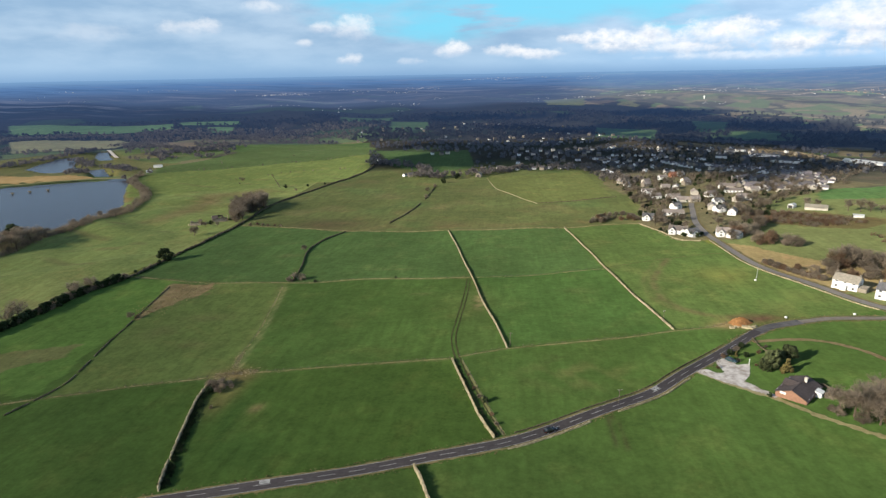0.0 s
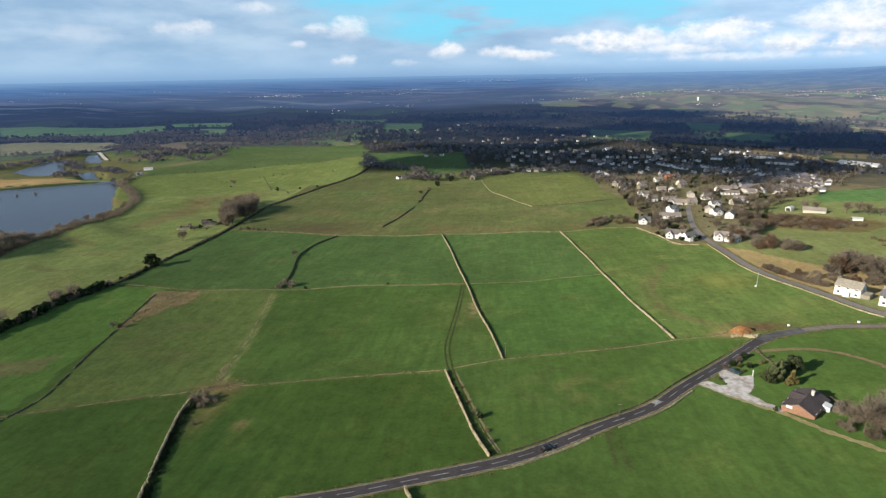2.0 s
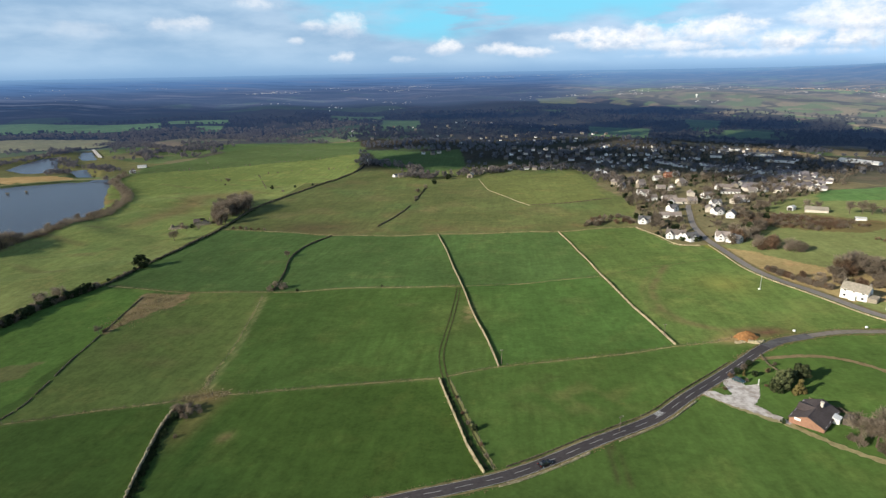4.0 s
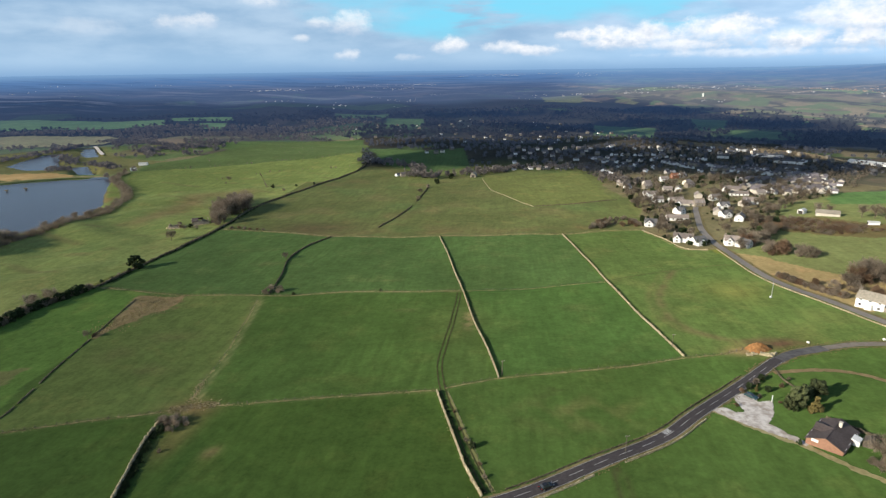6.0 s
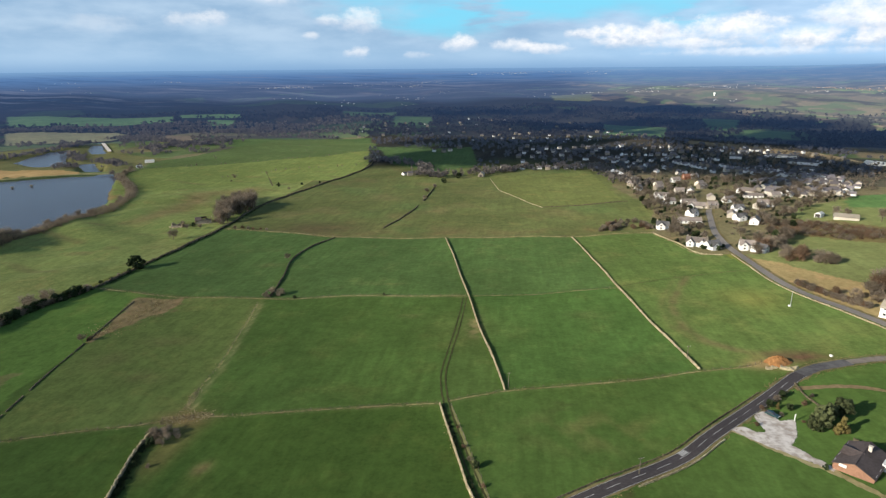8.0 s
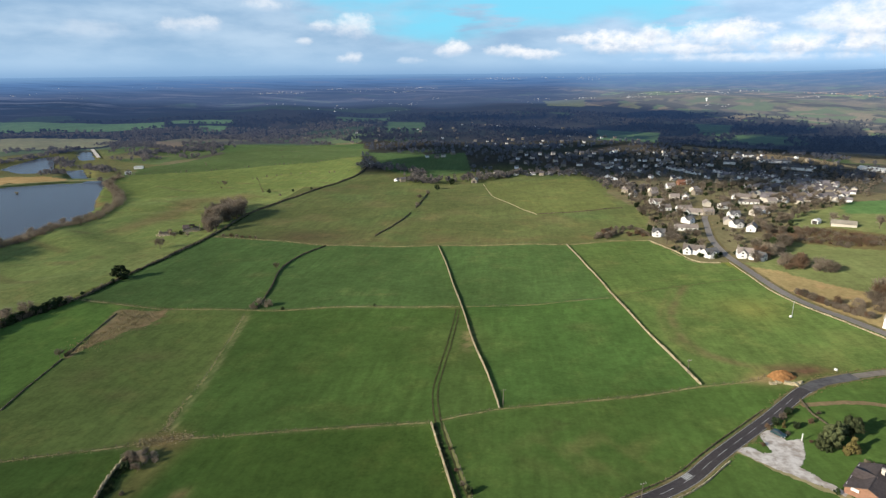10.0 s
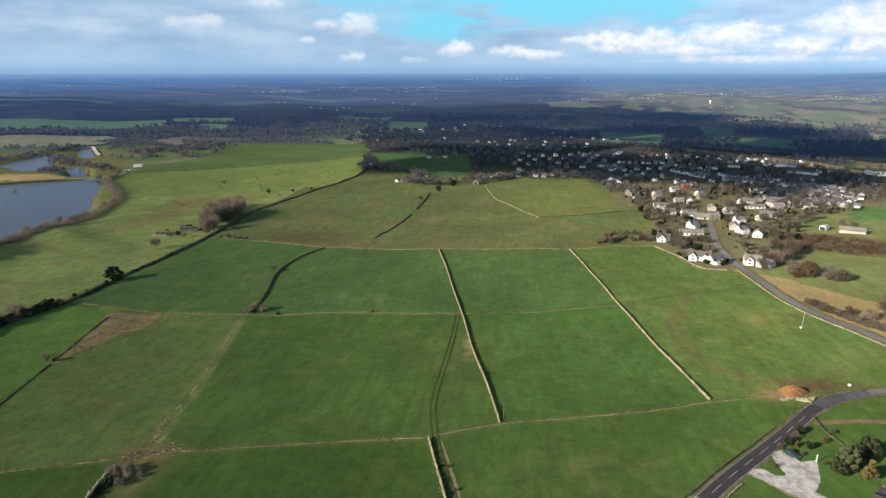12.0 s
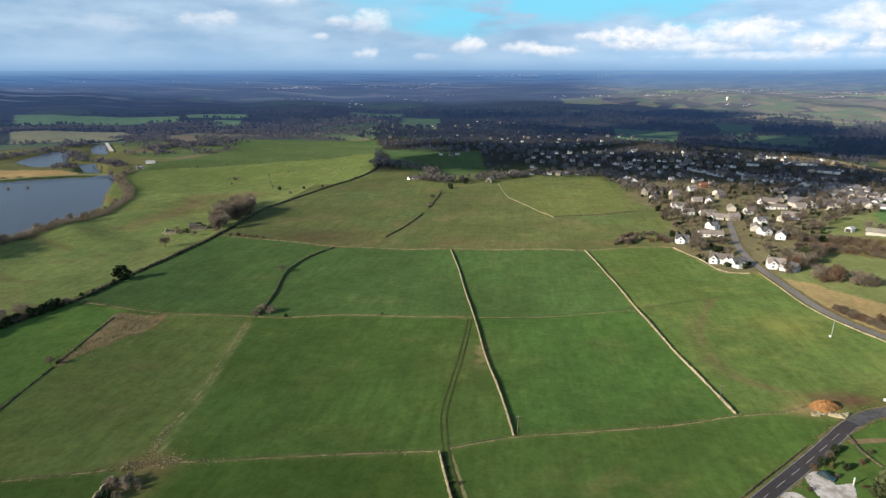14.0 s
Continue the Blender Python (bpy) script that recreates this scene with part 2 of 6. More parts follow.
FAR_RED = surface("far_reddish_wall", (0.32, 0.22, 0.17), (0.50, 0.38, 0.30), 0.02, 0.9, 0.0, island=0.3, far=0.5)
TILE = surface("brown_tile_roof", (0.085, 0.055, 0.048), (0.16, 0.11, 0.095), 1.6, 0.8, 0.3, each=0.25)
ROOF_PALE = surface("weathered_tile_roof", (0.165, 0.140, 0.125), (0.29, 0.25, 0.225), 1.6, 0.85, 0.3, each=0.3)
ROOF_DARK = surface("dark_brown_tile_roof", (0.060, 0.047, 0.045), (0.115, 0.092, 0.086), 1.6, 0.85, 0.3)
ROOF_TOWN = surface("grey_brown_roof", (0.105, 0.095, 0.100), (0.20, 0.18, 0.185), 1.6, 0.85, 0.3, each=0.35)
TILE_RED = surface("red_tile_roof", (0.20, 0.085, 0.055), (0.34, 0.16, 0.10), 1.6, 0.8, 0.3, each=0.2)
STONE_ROOF = surface("stone_slab_roof", (0.22, 0.20, 0.16), (0.40, 0.36, 0.29), 1.2, 0.85, 0.3, each=0.1)
TIN = surface("grey_sheet_roof", (0.36, 0.37, 0.37), (0.52, 0.53, 0.52), 0.6, 0.5, 0.1, each=0.1)
GLASS = surface("window_glass", (0.02, 0.025, 0.03), (0.05, 0.055, 0.06), 0.5, 0.08, 0.0, spec=0.8)
FRAME = surface("white_frame", (0.70, 0.70, 0.68), (0.80, 0.80, 0.78), 2.0, 0.5, 0.0)
TIMBER = surface("grey_timber", (0.08, 0.068, 0.052), (0.19, 0.16, 0.125), 3.0, 0.9, 0.3, each=0.2)
DARK_DOOR = surface("dark_timber", (0.03, 0.028, 0.026), (0.07, 0.06, 0.055), 3.0, 0.7, 0.1)
CAR_BLACK = surface("black_car_paint", (0.012, 0.013, 0.016), (0.02, 0.021, 0.025), 1.0, 0.25, 0.0, spec=0.6)
CAR_TEAL = surface("blue_green_car_paint", (0.02, 0.05, 0.055), (0.03, 0.065, 0.07), 1.0, 0.25, 0.0, spec=0.6)
CAR_RED = surface("red_car_paint", (0.30, 0.015, 0.015), (0.36, 0.025, 0.02), 1.0, 0.25, 0.0, spec=0.6)
RUBBER = surface("rubber", (0.015, 0.015, 0.015), (0.03, 0.03, 0.03), 5.0, 0.9, 0.0)
STEEL = surface("galvanised_steel", (0.45, 0.46, 0.46), (0.62, 0.63, 0.63), 3.0, 0.45, 0.0, metal=0.6)
CLOUD = bpy.data.materials.new("thin_cloud")
CLOUD.use_nodes = True
n = Nodes(CLOUD.node_tree)
thin = n.add("ShaderNodeMixShader")
thin.inputs[0].default_value = 0.030
n.link(n.add("ShaderNodeBsdfTransparent").outputs[0], thin.inputs[1])
n.link(n.add("ShaderNodeBsdfDiffuse", Color=(0.85, 0.86, 0.88, 1)).outputs[0], thin.inputs[2])
n.link(thin.outputs[0], n.add("ShaderNodeOutputMaterial").inputs[0])


def ground_material(name, glow):
    """Grass and soil: the tone of each field, mottled, streaked and rough. glow: how much emitted blue haze covers it,
    near the horizon.
    """
    m = bpy.data.materials.new(name)
    m.use_nodes = True
    n = Nodes(m.node_tree)
    at = n.add("ShaderNodeNewGeometry").outputs["Position"]
    tone = n.add("ShaderNodeAttribute", attribute_name="tone").outputs["Color"]
    wide = n.noise(at, 0.016, 4.0)
    patch = n.noise(at, 0.09, 5.0, 0.6)
    fine = n.noise(at, 0.8, 5.0, 0.65)
    streak = n.noise(n.scaled(at, (0.45, 0.012, 1.0)), 1.0, 3.0)
    light = n.math("ADD", n.step(wide, 0.25, 0.75, -0.13, 0.13), n.step(patch, 0.25, 0.75, -0.10, 0.10))
    light = n.math("ADD", light, n.step(streak, 0.3, 0.7, -0.05, 0.05))
    clump = n.noise(at, 0.28, 6.0, 0.7)
    light = n.math("ADD", light, n.step(fine, 0.25, 0.75, -0.10, 0.10))
    light = n.math("ADD", light, n.step(clump, 0.30, 0.70, -0.13, 0.13))
    # faint lines left by the tractor
    swath = n.noise(n.scaled(at, (0.22, 0.004, 1.0), (3.0, 0.0, 0.0)), 1.0, 2.0)
    light = n.math("ADD", light, n.math("MULTIPLY", n.step(swath, 0.42, 0.58, -0.075, 0.075), n.step(wide, 0.40, 0.60)))
    tone = n.mix(1.0, tone, n.math("ADD", light, 1.0), "MULTIPLY")
    dry = n.math("MULTIPLY", n.step(n.noise(at, 0.05, 5.0, 0.65), 0.50, 0.74), 0.42)
    tone = n.mix(dry, tone, n.mix(1.0, tone, (1.85, 1.30, 1.5), "MULTIPLY"))
    scald = n.math("MULTIPLY", n.step(n.noise(at, 0.16, 6.0, 0.72), 0.60, 0.76), 0.35)
    tone = n.mix(scald, tone, n.mix(1.0, tone, (1.9, 1.25, 1.3), "MULTIPLY"))
    p = n.add("ShaderNodeBsdfPrincipled", Roughness=1.0)
    p.inputs["Specular IOR Level"].default_value = 0.05
    p.inputs["Diffuse Roughness"].default_value = 0.7
    n.link(tone, p.inputs["Base Color"])
    b = n.add("ShaderNodeBump", Strength=0.3, Distance=0.25)
    n.link(n.math("ADD", fine, n.math("MULTIPLY", patch, 1.0)), b.inputs["Height"])
    n.link(b.outputs[0], p.inputs["Normal"])
    out = p.outputs[0]
    if glow:
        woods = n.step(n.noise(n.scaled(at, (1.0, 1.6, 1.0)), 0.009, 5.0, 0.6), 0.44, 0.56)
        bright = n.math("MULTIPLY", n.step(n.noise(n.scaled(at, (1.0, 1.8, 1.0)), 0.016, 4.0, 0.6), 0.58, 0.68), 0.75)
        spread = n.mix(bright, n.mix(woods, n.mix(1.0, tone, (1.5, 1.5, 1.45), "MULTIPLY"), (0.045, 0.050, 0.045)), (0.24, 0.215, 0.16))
        reach = n.add("ShaderNodeVectorMath", operation="LENGTH")
        n.link(at, reach.inputs[0])
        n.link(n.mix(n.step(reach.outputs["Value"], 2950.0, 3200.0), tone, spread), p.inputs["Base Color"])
        out = haze_glow(n, out, at, glow)
    n.link(out, n.add("ShaderNodeOutputMaterial").inputs[0])
    return m


GROUND = ground_material("pasture", 0.0)
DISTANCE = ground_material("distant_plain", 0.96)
water = bpy.data.materials.new("still_water")
water.use_nodes = True
n = Nodes(water.node_tree)
ripple = n.noise(n.add("ShaderNodeNewGeometry").outputs["Position"], 0.35, 3.0)
p = n.add("ShaderNodeBsdfPrincipled", Roughness=0.22)
p.inputs["Base Color"].default_value = (0.045, 0.050, 0.072, 1)
p.inputs["Specular IOR Level"].default_value = 0.09
b = n.add("ShaderNodeBump", Strength=0.6, Distance=0.3)
n.link(ripple, b.inputs["Height"])
n.link(b.outputs[0], p.inputs["Normal"])
n.link(p.outputs[0], n.add("ShaderNodeOutputMaterial").inputs[0])
WATER = water

# ---- shapes ----
def smooth(a, b, x):
    t = np.clip((np.asarray(x, float) - a) / (b - a), 0, 1)
    return t * t * (3 - 2 * t)


FAR_D = [0, 850, 1100, 1500, 2000, 3000, 4000, 4800, 6000]
FAR_H = [-27, -27, -32, -55, -65, -40, 18, 85, 180]


def height(x, y):
    """The lie of the land: a tilted hilltop, a drop to the wooded slopes, and a plain that runs up to the horizon."""
    x, y = np.asarray(x, float), np.asarray(y, float)
    u, v = np.clip(x, -700, 500) / 240, (np.clip(y, -300, 900) - 300) / 240
    near = np.clip(-3.05 + 10.58 * u - 11.27 * v + 1.14 * u * u - 1.79 * u * v - 0.12 * v * v, -36, 30)
    d = np.hypot(x, y)
    k = smooth(650, 1150, d)
    z = near * (1 - k) + np.interp(d, FAR_D, FAR_H) * k
    z = z + 0.35 * np.sin(x / 11.0 + 1.3 * np.sin(y / 27.0)) * np.sin(y / 14.0) + 0.5 * np.sin(x / 31.0 + 0.7) * np.cos(y / 37.0)
    z = z + smooth(245, 300, -x) * (1 - smooth(700, 900, d)) * (2.1 * np.sin(x / 19.0 + 1.9 * np.sin(y / 41.0)) * np.sin(y / 23.0 + 0.6) + 1.1 * np.sin(x / 47.0 - y / 33.0))
    hills = np.sin(x / 170.0 + 0.8 * np.sin(y / 310.0)) * np.cos(y / 210.0 + 0.5) + 0.6 * np.sin(x / 83.0 + y / 140.0)
    z = z + 7.0 * smooth(1050, 1600, d) * (1 - smooth(3200, 4300, d)) * hills
    crest = np.exp(-(((x - 900) / 900) ** 2) - ((y - 2900) / 420) ** 2) * 26 + np.exp(-(((x - 2900) / 1100) ** 2) - ((y - 3700) / 500) ** 2) * 45
    z = z + crest
    # a level hollow beyond the dam, where the pond lies
    basin = np.exp(-((((x + 820) / 240) ** 2 + ((y - 1100) / 240) ** 2) ** 2))
    return z * (1 - basin) - 43.0 * basin


def level_of(outline):
    """The level of the water that fills an outline."""
    a = np.array(outline)
    return float(np.percentile(height(a[:, 0], a[:, 1]), 12)) - 0.5


def z_at(x, y):
    return float(height(x, y))


def inside(poly, x, y):
    x, y = np.asarray(x, float), np.asarray(y, float)
    hit = np.zeros(x.shape, bool)
    for (ax, ay), (bx, by) in zip(poly, poly[1:] + poly[:1]):
        if ay != by:
            hit ^= ((ay > y) != (by > y)) & (x < (bx - ax) * (y - ay) / (by - ay) + ax)
    return hit


def wobble(x, y, size, seed=0.0):
    x, y = np.asarray(x, float) / size, np.asarray(y, float) / size
    return (np.sin(x * 2.1 + seed + 1.7 * np.sin(y * 1.3 + seed)) + np.sin(y * 2.7 - seed + 1.3 * np.sin(x * 1.9)) + 0.6 * np.sin(x * 5.3 + y * 4.1 + seed)) / 2.6


def along(points, step):
    """A smooth line through the points, in even steps: places and the unit way at each."""
    p = np.array([points[0], *points, points[-1]], float)
    fine = []
    for a, b, c, d in zip(p, p[1:], p[2:], p[3:]):
        for t in np.linspace(0, 1, 16, endpoint=False):
            fine.append(0.5 * (2 * b + (c - a) * t + (2 * a - 5 * b + 4 * c - d) * t * t + (3 * b - a - 3 * c + d) * t**3))
    fine.append(p[-1])
    fine = np.array(fine)
    run = np.r_[0, np.cumsum(np.hypot(*np.diff(fine, axis=0).T))]
    s = np.linspace(0, run[-1], max(2, int(run[-1] / step) + 1))
    at = np.stack([np.interp(s, run, fine[:, 0]), np.interp(s, run, fine[:, 1])], 1)
    way = np.gradient(at, axis=0)
    way /= np.linalg.norm(way, axis=1)[:, None] + 1e-9
    return at, way


class Geo:
    """Vertices and faces that become one mesh."""

    def __init__(self):
        self.v, self.f = [], []

    def add(self, verts, faces):
        k = len(self.v)
        self.v.extend(tuple(map(float, p)) for p in verts)
        self.f.extend(tuple(k + i for i in face) for face in faces)
        return self

    def box(self, x, y, z, m=None, jitter=0.0, rng=random):
        """A box between the pairs x, y and z."""
        c = [Vector((a, b, d)) for d in z for b in y for a in x]
        if jitter:
            c = [p + Vector([rng.uniform(-jitter, jitter) for _ in range(3)]) for p in c]
        if m is not None:
            c = [m @ p for p in c]
        return self.add(c, [(0, 2, 3, 1), (4, 5, 7, 6), (0, 1, 5, 4), (2, 6, 7, 3), (0, 4, 6, 2), (1, 3, 7, 5)])

    def tube(self, a, b, ra, rb, sides=6):
        a, b = Vector(a), Vector(b)
        q = (b - a).to_track_quat("Z", "Y")
        ring = [Vector((math.cos(2 * math.pi * i / sides), math.sin(2 * math.pi * i / sides), 0)) for i in range(sides)]
        k = [a + q @ (r * ra) for r in ring] + [b + q @ (r * rb) for r in ring]
        faces = [(i, (i + 1) % sides, sides + (i + 1) % sides, sides + i) for i in range(sides)]
        return self.add(k, faces + [tuple(range(sides))[::-1], tuple(range(sides, 2 * sides))])

    def prism(self, outline, axis_from, axis_to):
        """An outline in y and z, drawn out along x."""
        k = len(outline)
        v = [(axis_from, y, z) for y, z in outline] + [(axis_to, y, z) for y, z in outline]
        faces = [(i, i + k, (i + 1) % k + k, (i + 1) % k) for i in range(k)]
        return self.add(v, faces + [tuple(range(k)), tuple(range(k, 2 * k))[::-1]])

    def mesh(self, name, material, soft=False):
        me = bpy.data.meshes.new(name)
        me.from_pydata(self.v, [], self.f)
        me.materials.append(material)
        if soft:
            me.polygons.foreach_set("use_smooth", [True] * len(me.polygons))
        me.update()
        return me


def part(name, geo, material, parent=None, label="", soft=False):
    ob = new(name, geo.mesh(name, material, soft))
    ob.parent = parent
    return tagged(ob, label)


def empty(name, m=None):
    ob = new(name)
    ob.empty_display_size = 0.5
    if m is not None:
        ob.matrix_basis = m
    return ob


def ribbon(points, width, lift=0.05, step=2.5, ragged=0.0, across=3, rng=None, shift=0.0):
    """A strip laid on the land; ragged: how unevenly its edges run."""
    at, way = along(points, step)
    g = Geo()
    side = np.stack([way[:, 1], -way[:, 0]], 1)
    rows = []
    for (x, y), (sx, sy) in zip(at, side):
        lo, hi = -width / 2 + shift, width / 2 + shift
        if ragged:
            lo, hi = lo - rng.uniform(-ragged, ragged), hi + rng.uniform(-ragged, ragged)
        rows.append([(x + sx * o, y + sy * o) for o in np.linspace(lo, hi, across)])
    rows = np.array(rows)
    z = height(rows[..., 0], rows[..., 1]) + lift
    verts = np.concatenate([rows, z[..., None]], -1).reshape(-1, 3)
    k = across
    faces = [(i * k + j, i * k + j + 1, (i + 1) * k + j + 1, (i + 1) * k + j) for i in range(len(rows) - 1) for j in range(k - 1)]
    return g.add(verts, faces)


def pad(poly, lift, step=2.0):
    """A flat-lying patch of the land inside an outline, in small squares with a ragged edge."""
    a = np.array(poly)
    xs, ys = np.arange(a[:, 0].min(), a[:, 0].max() + step, step), np.arange(a[:, 1].min(), a[:, 1].max() + step, step)
    gx, gy = np.meshgrid(xs, ys)
    wx, wy = gx + 0.35 * step * np.sin(gy * 1.7 + gx), gy + 0.35 * step * np.cos(gx * 1.9 + gy)
    z = height(wx, wy) + lift
    keep = inside(poly, wx + step / 2, wy + step / 2)
    n_x = len(xs)
    faces = [(j * n_x + i, j * n_x + i + 1, (j + 1) * n_x + i + 1, (j + 1) * n_x + i) for j in range(len(ys) - 1) for i in range(n_x - 1) if keep[j, i]]
    return Geo().add(np.stack([wx, wy, z], -1).reshape(-1, 3), faces)


def off_line(points, x, y):
    """How far each place lies from a line."""
    best = np.full(np.shape(x), 1e9)
    for (ax, ay), (bx, by) in zip(points, points[1:]):
        k = np.clip(((x - ax) * (bx - ax) + (y - ay) * (by - ay)) / ((bx - ax) ** 2 + (by - ay) ** 2), 0, 1)
        best = np.minimum(best, np.hypot(x - ax - k * (bx - ax), y - ay - k * (by - ay)))
    return best


# ---- the lines of the land ----
ROAD = [(-205, 97), (-140, 115), (-84.6, 129.7), (-53.5, 137.7), (-21.9, 147.4), (-6.5, 152.0), (8.9, 158.5), (34.7, 173.6), (55.1, 185.8), (67.9, 197.3), (91.7, 219.0), (109.7, 235.9), (120.9, 243.5), (135.0, 248.5), (148.4, 251.6), (163.2, 250.4), (185, 246)]
LANE = [(185.5, 550), (180, 535), (171.4, 504.2), (163.0, 474.4), (158.5, 454.4), (154.8, 424.2), (152.8, 389.5), (152.1, 355.7), (154.3, 334.7), (158.2, 318.0), (163.0, 303.8), (170.5, 276.4), (177.4, 260.7), (190, 235), (205, 200)]
WALL_LANE = [(-0.3, 158.3), (-4.8, 170.1), (-9.2, 185.5), (-13.1, 199.7), (-17.4, 215.4)]
WALL_MID = [(5.3, 226.1), (1.4, 249.2), (-5.8, 284.8), (-12.1, 322.8), (-19.4, 362.9), (-27.5, 409.8), (-37.5, 460.5)]
WALL_EAST = [(78.8, 243.1), (73.4, 282.8), (68.1, 334.2), (63.8, 385.0), (56.6, 456.0)]
WALL_WEST = [(-95.9, 131.8), (-100.5, 145.1), (-106.0, 164.5), (-111.1, 183.3), (-112.8, 197.1)]
WALL_SOUTH = [(-23.3, 142.4), (-20.9, 137.3), (-18.1, 129.7), (-10, 108)]
WALL_COPSE = [(-125.5, 330.7), (-130.7, 366.7), (-139.0, 405.3), (-136.2, 440.6), (-126.2, 467.9)]
WALL_OUTER = [(-189, 150), (-176.1, 190.7), (-178.0, 213.2), (-185.6, 243.9), (-190.5, 270.1), (-196.9, 296.8), (-202.6, 324.9)]
WALL_BOUND = [(-253.1, 314.5), (-242.1, 348.6), (-241.5, 385.6), (-239.2, 450.9), (-238.7, 518.2), (-244.9, 607.2), (-229.0, 724.1), (-206.7, 817.0), (-194.3, 897.5), (-200, 960)]
WALL_FAR = [(-8.8, 786.9), (2.0, 694), (14, 655), (43.3, 577.8)]
WALL_FAR_EAST = [(44.5, 578.5), (71.9, 582.9), (124.7, 594.7)]
WALL_CROFT = [(-93.4, 500.6), (-78.2, 583.5), (-74.3, 724.9)]
WALL_GARDEN = [(117.5, 465), (124.6, 437.4), (129.8, 406.5), (143, 400.6)]
FENCE_NEAR = [(-205, 175), (-174.9, 186.2), (-151.0, 192.7), (-123.9, 199.2), (-106.9, 206.2), (-87.1, 208.3), (-40.9, 214.6), (-18.5, 216.5)]
FENCE_NEAR_EAST = [(-14.4, 218.0), (6.0, 224.9), (30.0, 228.4), (54.5, 233.1), (78.0, 241.2), (95.9, 244.6), (103.3, 248.2)]
FENCE_MID = [(-238.3, 345.8), (-176.6, 332.3), (-127.5, 328.7), (-108.9, 327.5), (-60.1, 330.4), (-15.0, 328.7)]
FENCE_MID_EAST = [(-10.6, 328.4), (25.7, 332.8), (66.0, 339.2)]
FENCE_DIAGONAL = [(-127.7, 320), (-120.9, 288), (-116.4, 263), (-112.9, 241), (-111.6, 225.5), (-109.2, 211.5)]
FENCE_FAR = [(-233.0, 505.2), (-178.9, 489.8), (-127.4, 471.3), (-82.6, 466.9), (-34.5, 463.5), (12.0, 460.0), (57.1, 457.9), (85.3, 465.5), (116.8, 466.6)]
RING_TRACK = [(108, 356), (101.5, 342.5), (91.0, 320.3), (86.4, 305.0), (84.7, 283.6), (89.8, 268.2), (98.7, 259.8), (110.0, 254.8), (124, 256)]
RESERVOIR = [(-760, 730), (-688, 748), (-654, 768), (-602, 800), (-536, 809), (-472, 696), (-436, 640), (-422, 582), (-418, 533), (-426, 505), (-430, 476), (-440, 430), (-460, 400), (-800, 390)]
POND = [(-845, 975), (-873, 1065), (-880, 1126), (-865, 1140), (-781, 1019), (-722, 945), (-765, 932)]
UPPER_POND = [(-806, 1112), (-865, 1195), (-890, 1255), (-871, 1250), (-757, 1108), (-772, 1083)]
DAM_POOL = [(-715, 962), (-700, 980), (-617, 892), (-583, 838), (-614, 838)]
PASTURE = [(-275, 150), (-262, 250), (-258, 281), (-250, 325), (-241, 385), (-239, 451), (-235, 505), (-179, 490), (-127, 470), (-34, 462), (57, 457), (117, 467), (125, 437), (130, 406), (145, 400), (150, 356), (158, 318), (167, 289), (177, 261), (400, 150), (400, -2000), (-400, -2000)]

HILL_FIELD = [(-545, 800), (-529, 865), (-470, 890), (-417, 916), (-386, 933), (-342, 968), (-292, 999), (-235, 1083), (-205, 960), (-196, 890), (-214, 790), (-460, 680)]
UPPER_FIELD = [(-529, 865), (-470, 890), (-417, 916), (-386, 933), (-342, 968), (-292, 999), (-235, 1083), (-260, 1285), (-422, 1448), (-533, 1434), (-520, 1230), (-545, 985), (-560, 920)]

# far fields and clearings: outline and colour of the cover, the dim greens with cloud shade painted in
GREEN, SHADED_GREEN, TAN = (0.165, 0.285, 0.105), (0.075, 0.130, 0.050), (0.200, 0.158, 0.095)
FAR_FIELDS = [
    ([(-2650, 3035), (-1985, 3240), (-1870, 3045), (-2420, 2765)], GREEN),
    ([(-1820, 2065), (-1475, 1955), (-1160, 2055), (-1075, 1900), (-1240, 1765), (-1475, 1690)], GREEN),
    ([(-1160, 2095), (-985, 2225), (-935, 2110), (-1115, 2010)], GREEN),
    ([(-1005, 1995), (-925, 2045), (-865, 1890), (-930, 1845)], GREEN),
    ([(-1390, 1570), (-1110, 1655), (-1015, 1585), (-1005, 1475), (-1185, 1335)], (0.330, 0.312, 0.155)),
    ([(-925, 1550), (-755, 1470), (-695, 1300), (-750, 1275)], TAN),
    ([(-625, 1335), (-515, 1510), (-415, 1210), (-490, 1115), (-555, 1205)], (0.085, 0.135, 0.045)),
    ([(-620, 2350), (-395, 2370), (-390, 2210), (-565, 2145)], SHADED_GREEN),
    ([(-390, 2210), (-230, 2125), (-215, 1815), (-310, 1775)], SHADED_GREEN),
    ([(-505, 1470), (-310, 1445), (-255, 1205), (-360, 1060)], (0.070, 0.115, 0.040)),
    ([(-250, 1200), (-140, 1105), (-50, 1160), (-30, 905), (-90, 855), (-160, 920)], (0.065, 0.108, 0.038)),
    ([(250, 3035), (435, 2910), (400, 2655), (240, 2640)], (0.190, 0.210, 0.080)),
    ([(340, 1990), (495, 1825), (375, 1420), (260, 1520)], SHADED_GREEN),
    ([(665, 2060), (765, 1995), (620, 1650), (575, 1725)], SHADED_GREEN),
    ([(645, 1680), (760, 1610), (685, 1480), (605, 1535)], SHADED_GREEN),
    ([(395, 1325), (470, 1250), (565, 1130), (570, 990), (540, 935), (510, 1035), (445, 1150), (385, 1250)], TAN),
    ([(735, 1360), (820, 1330), (665, 1080), (605, 1065)], (0.110, 0.095, 0.060)),
]
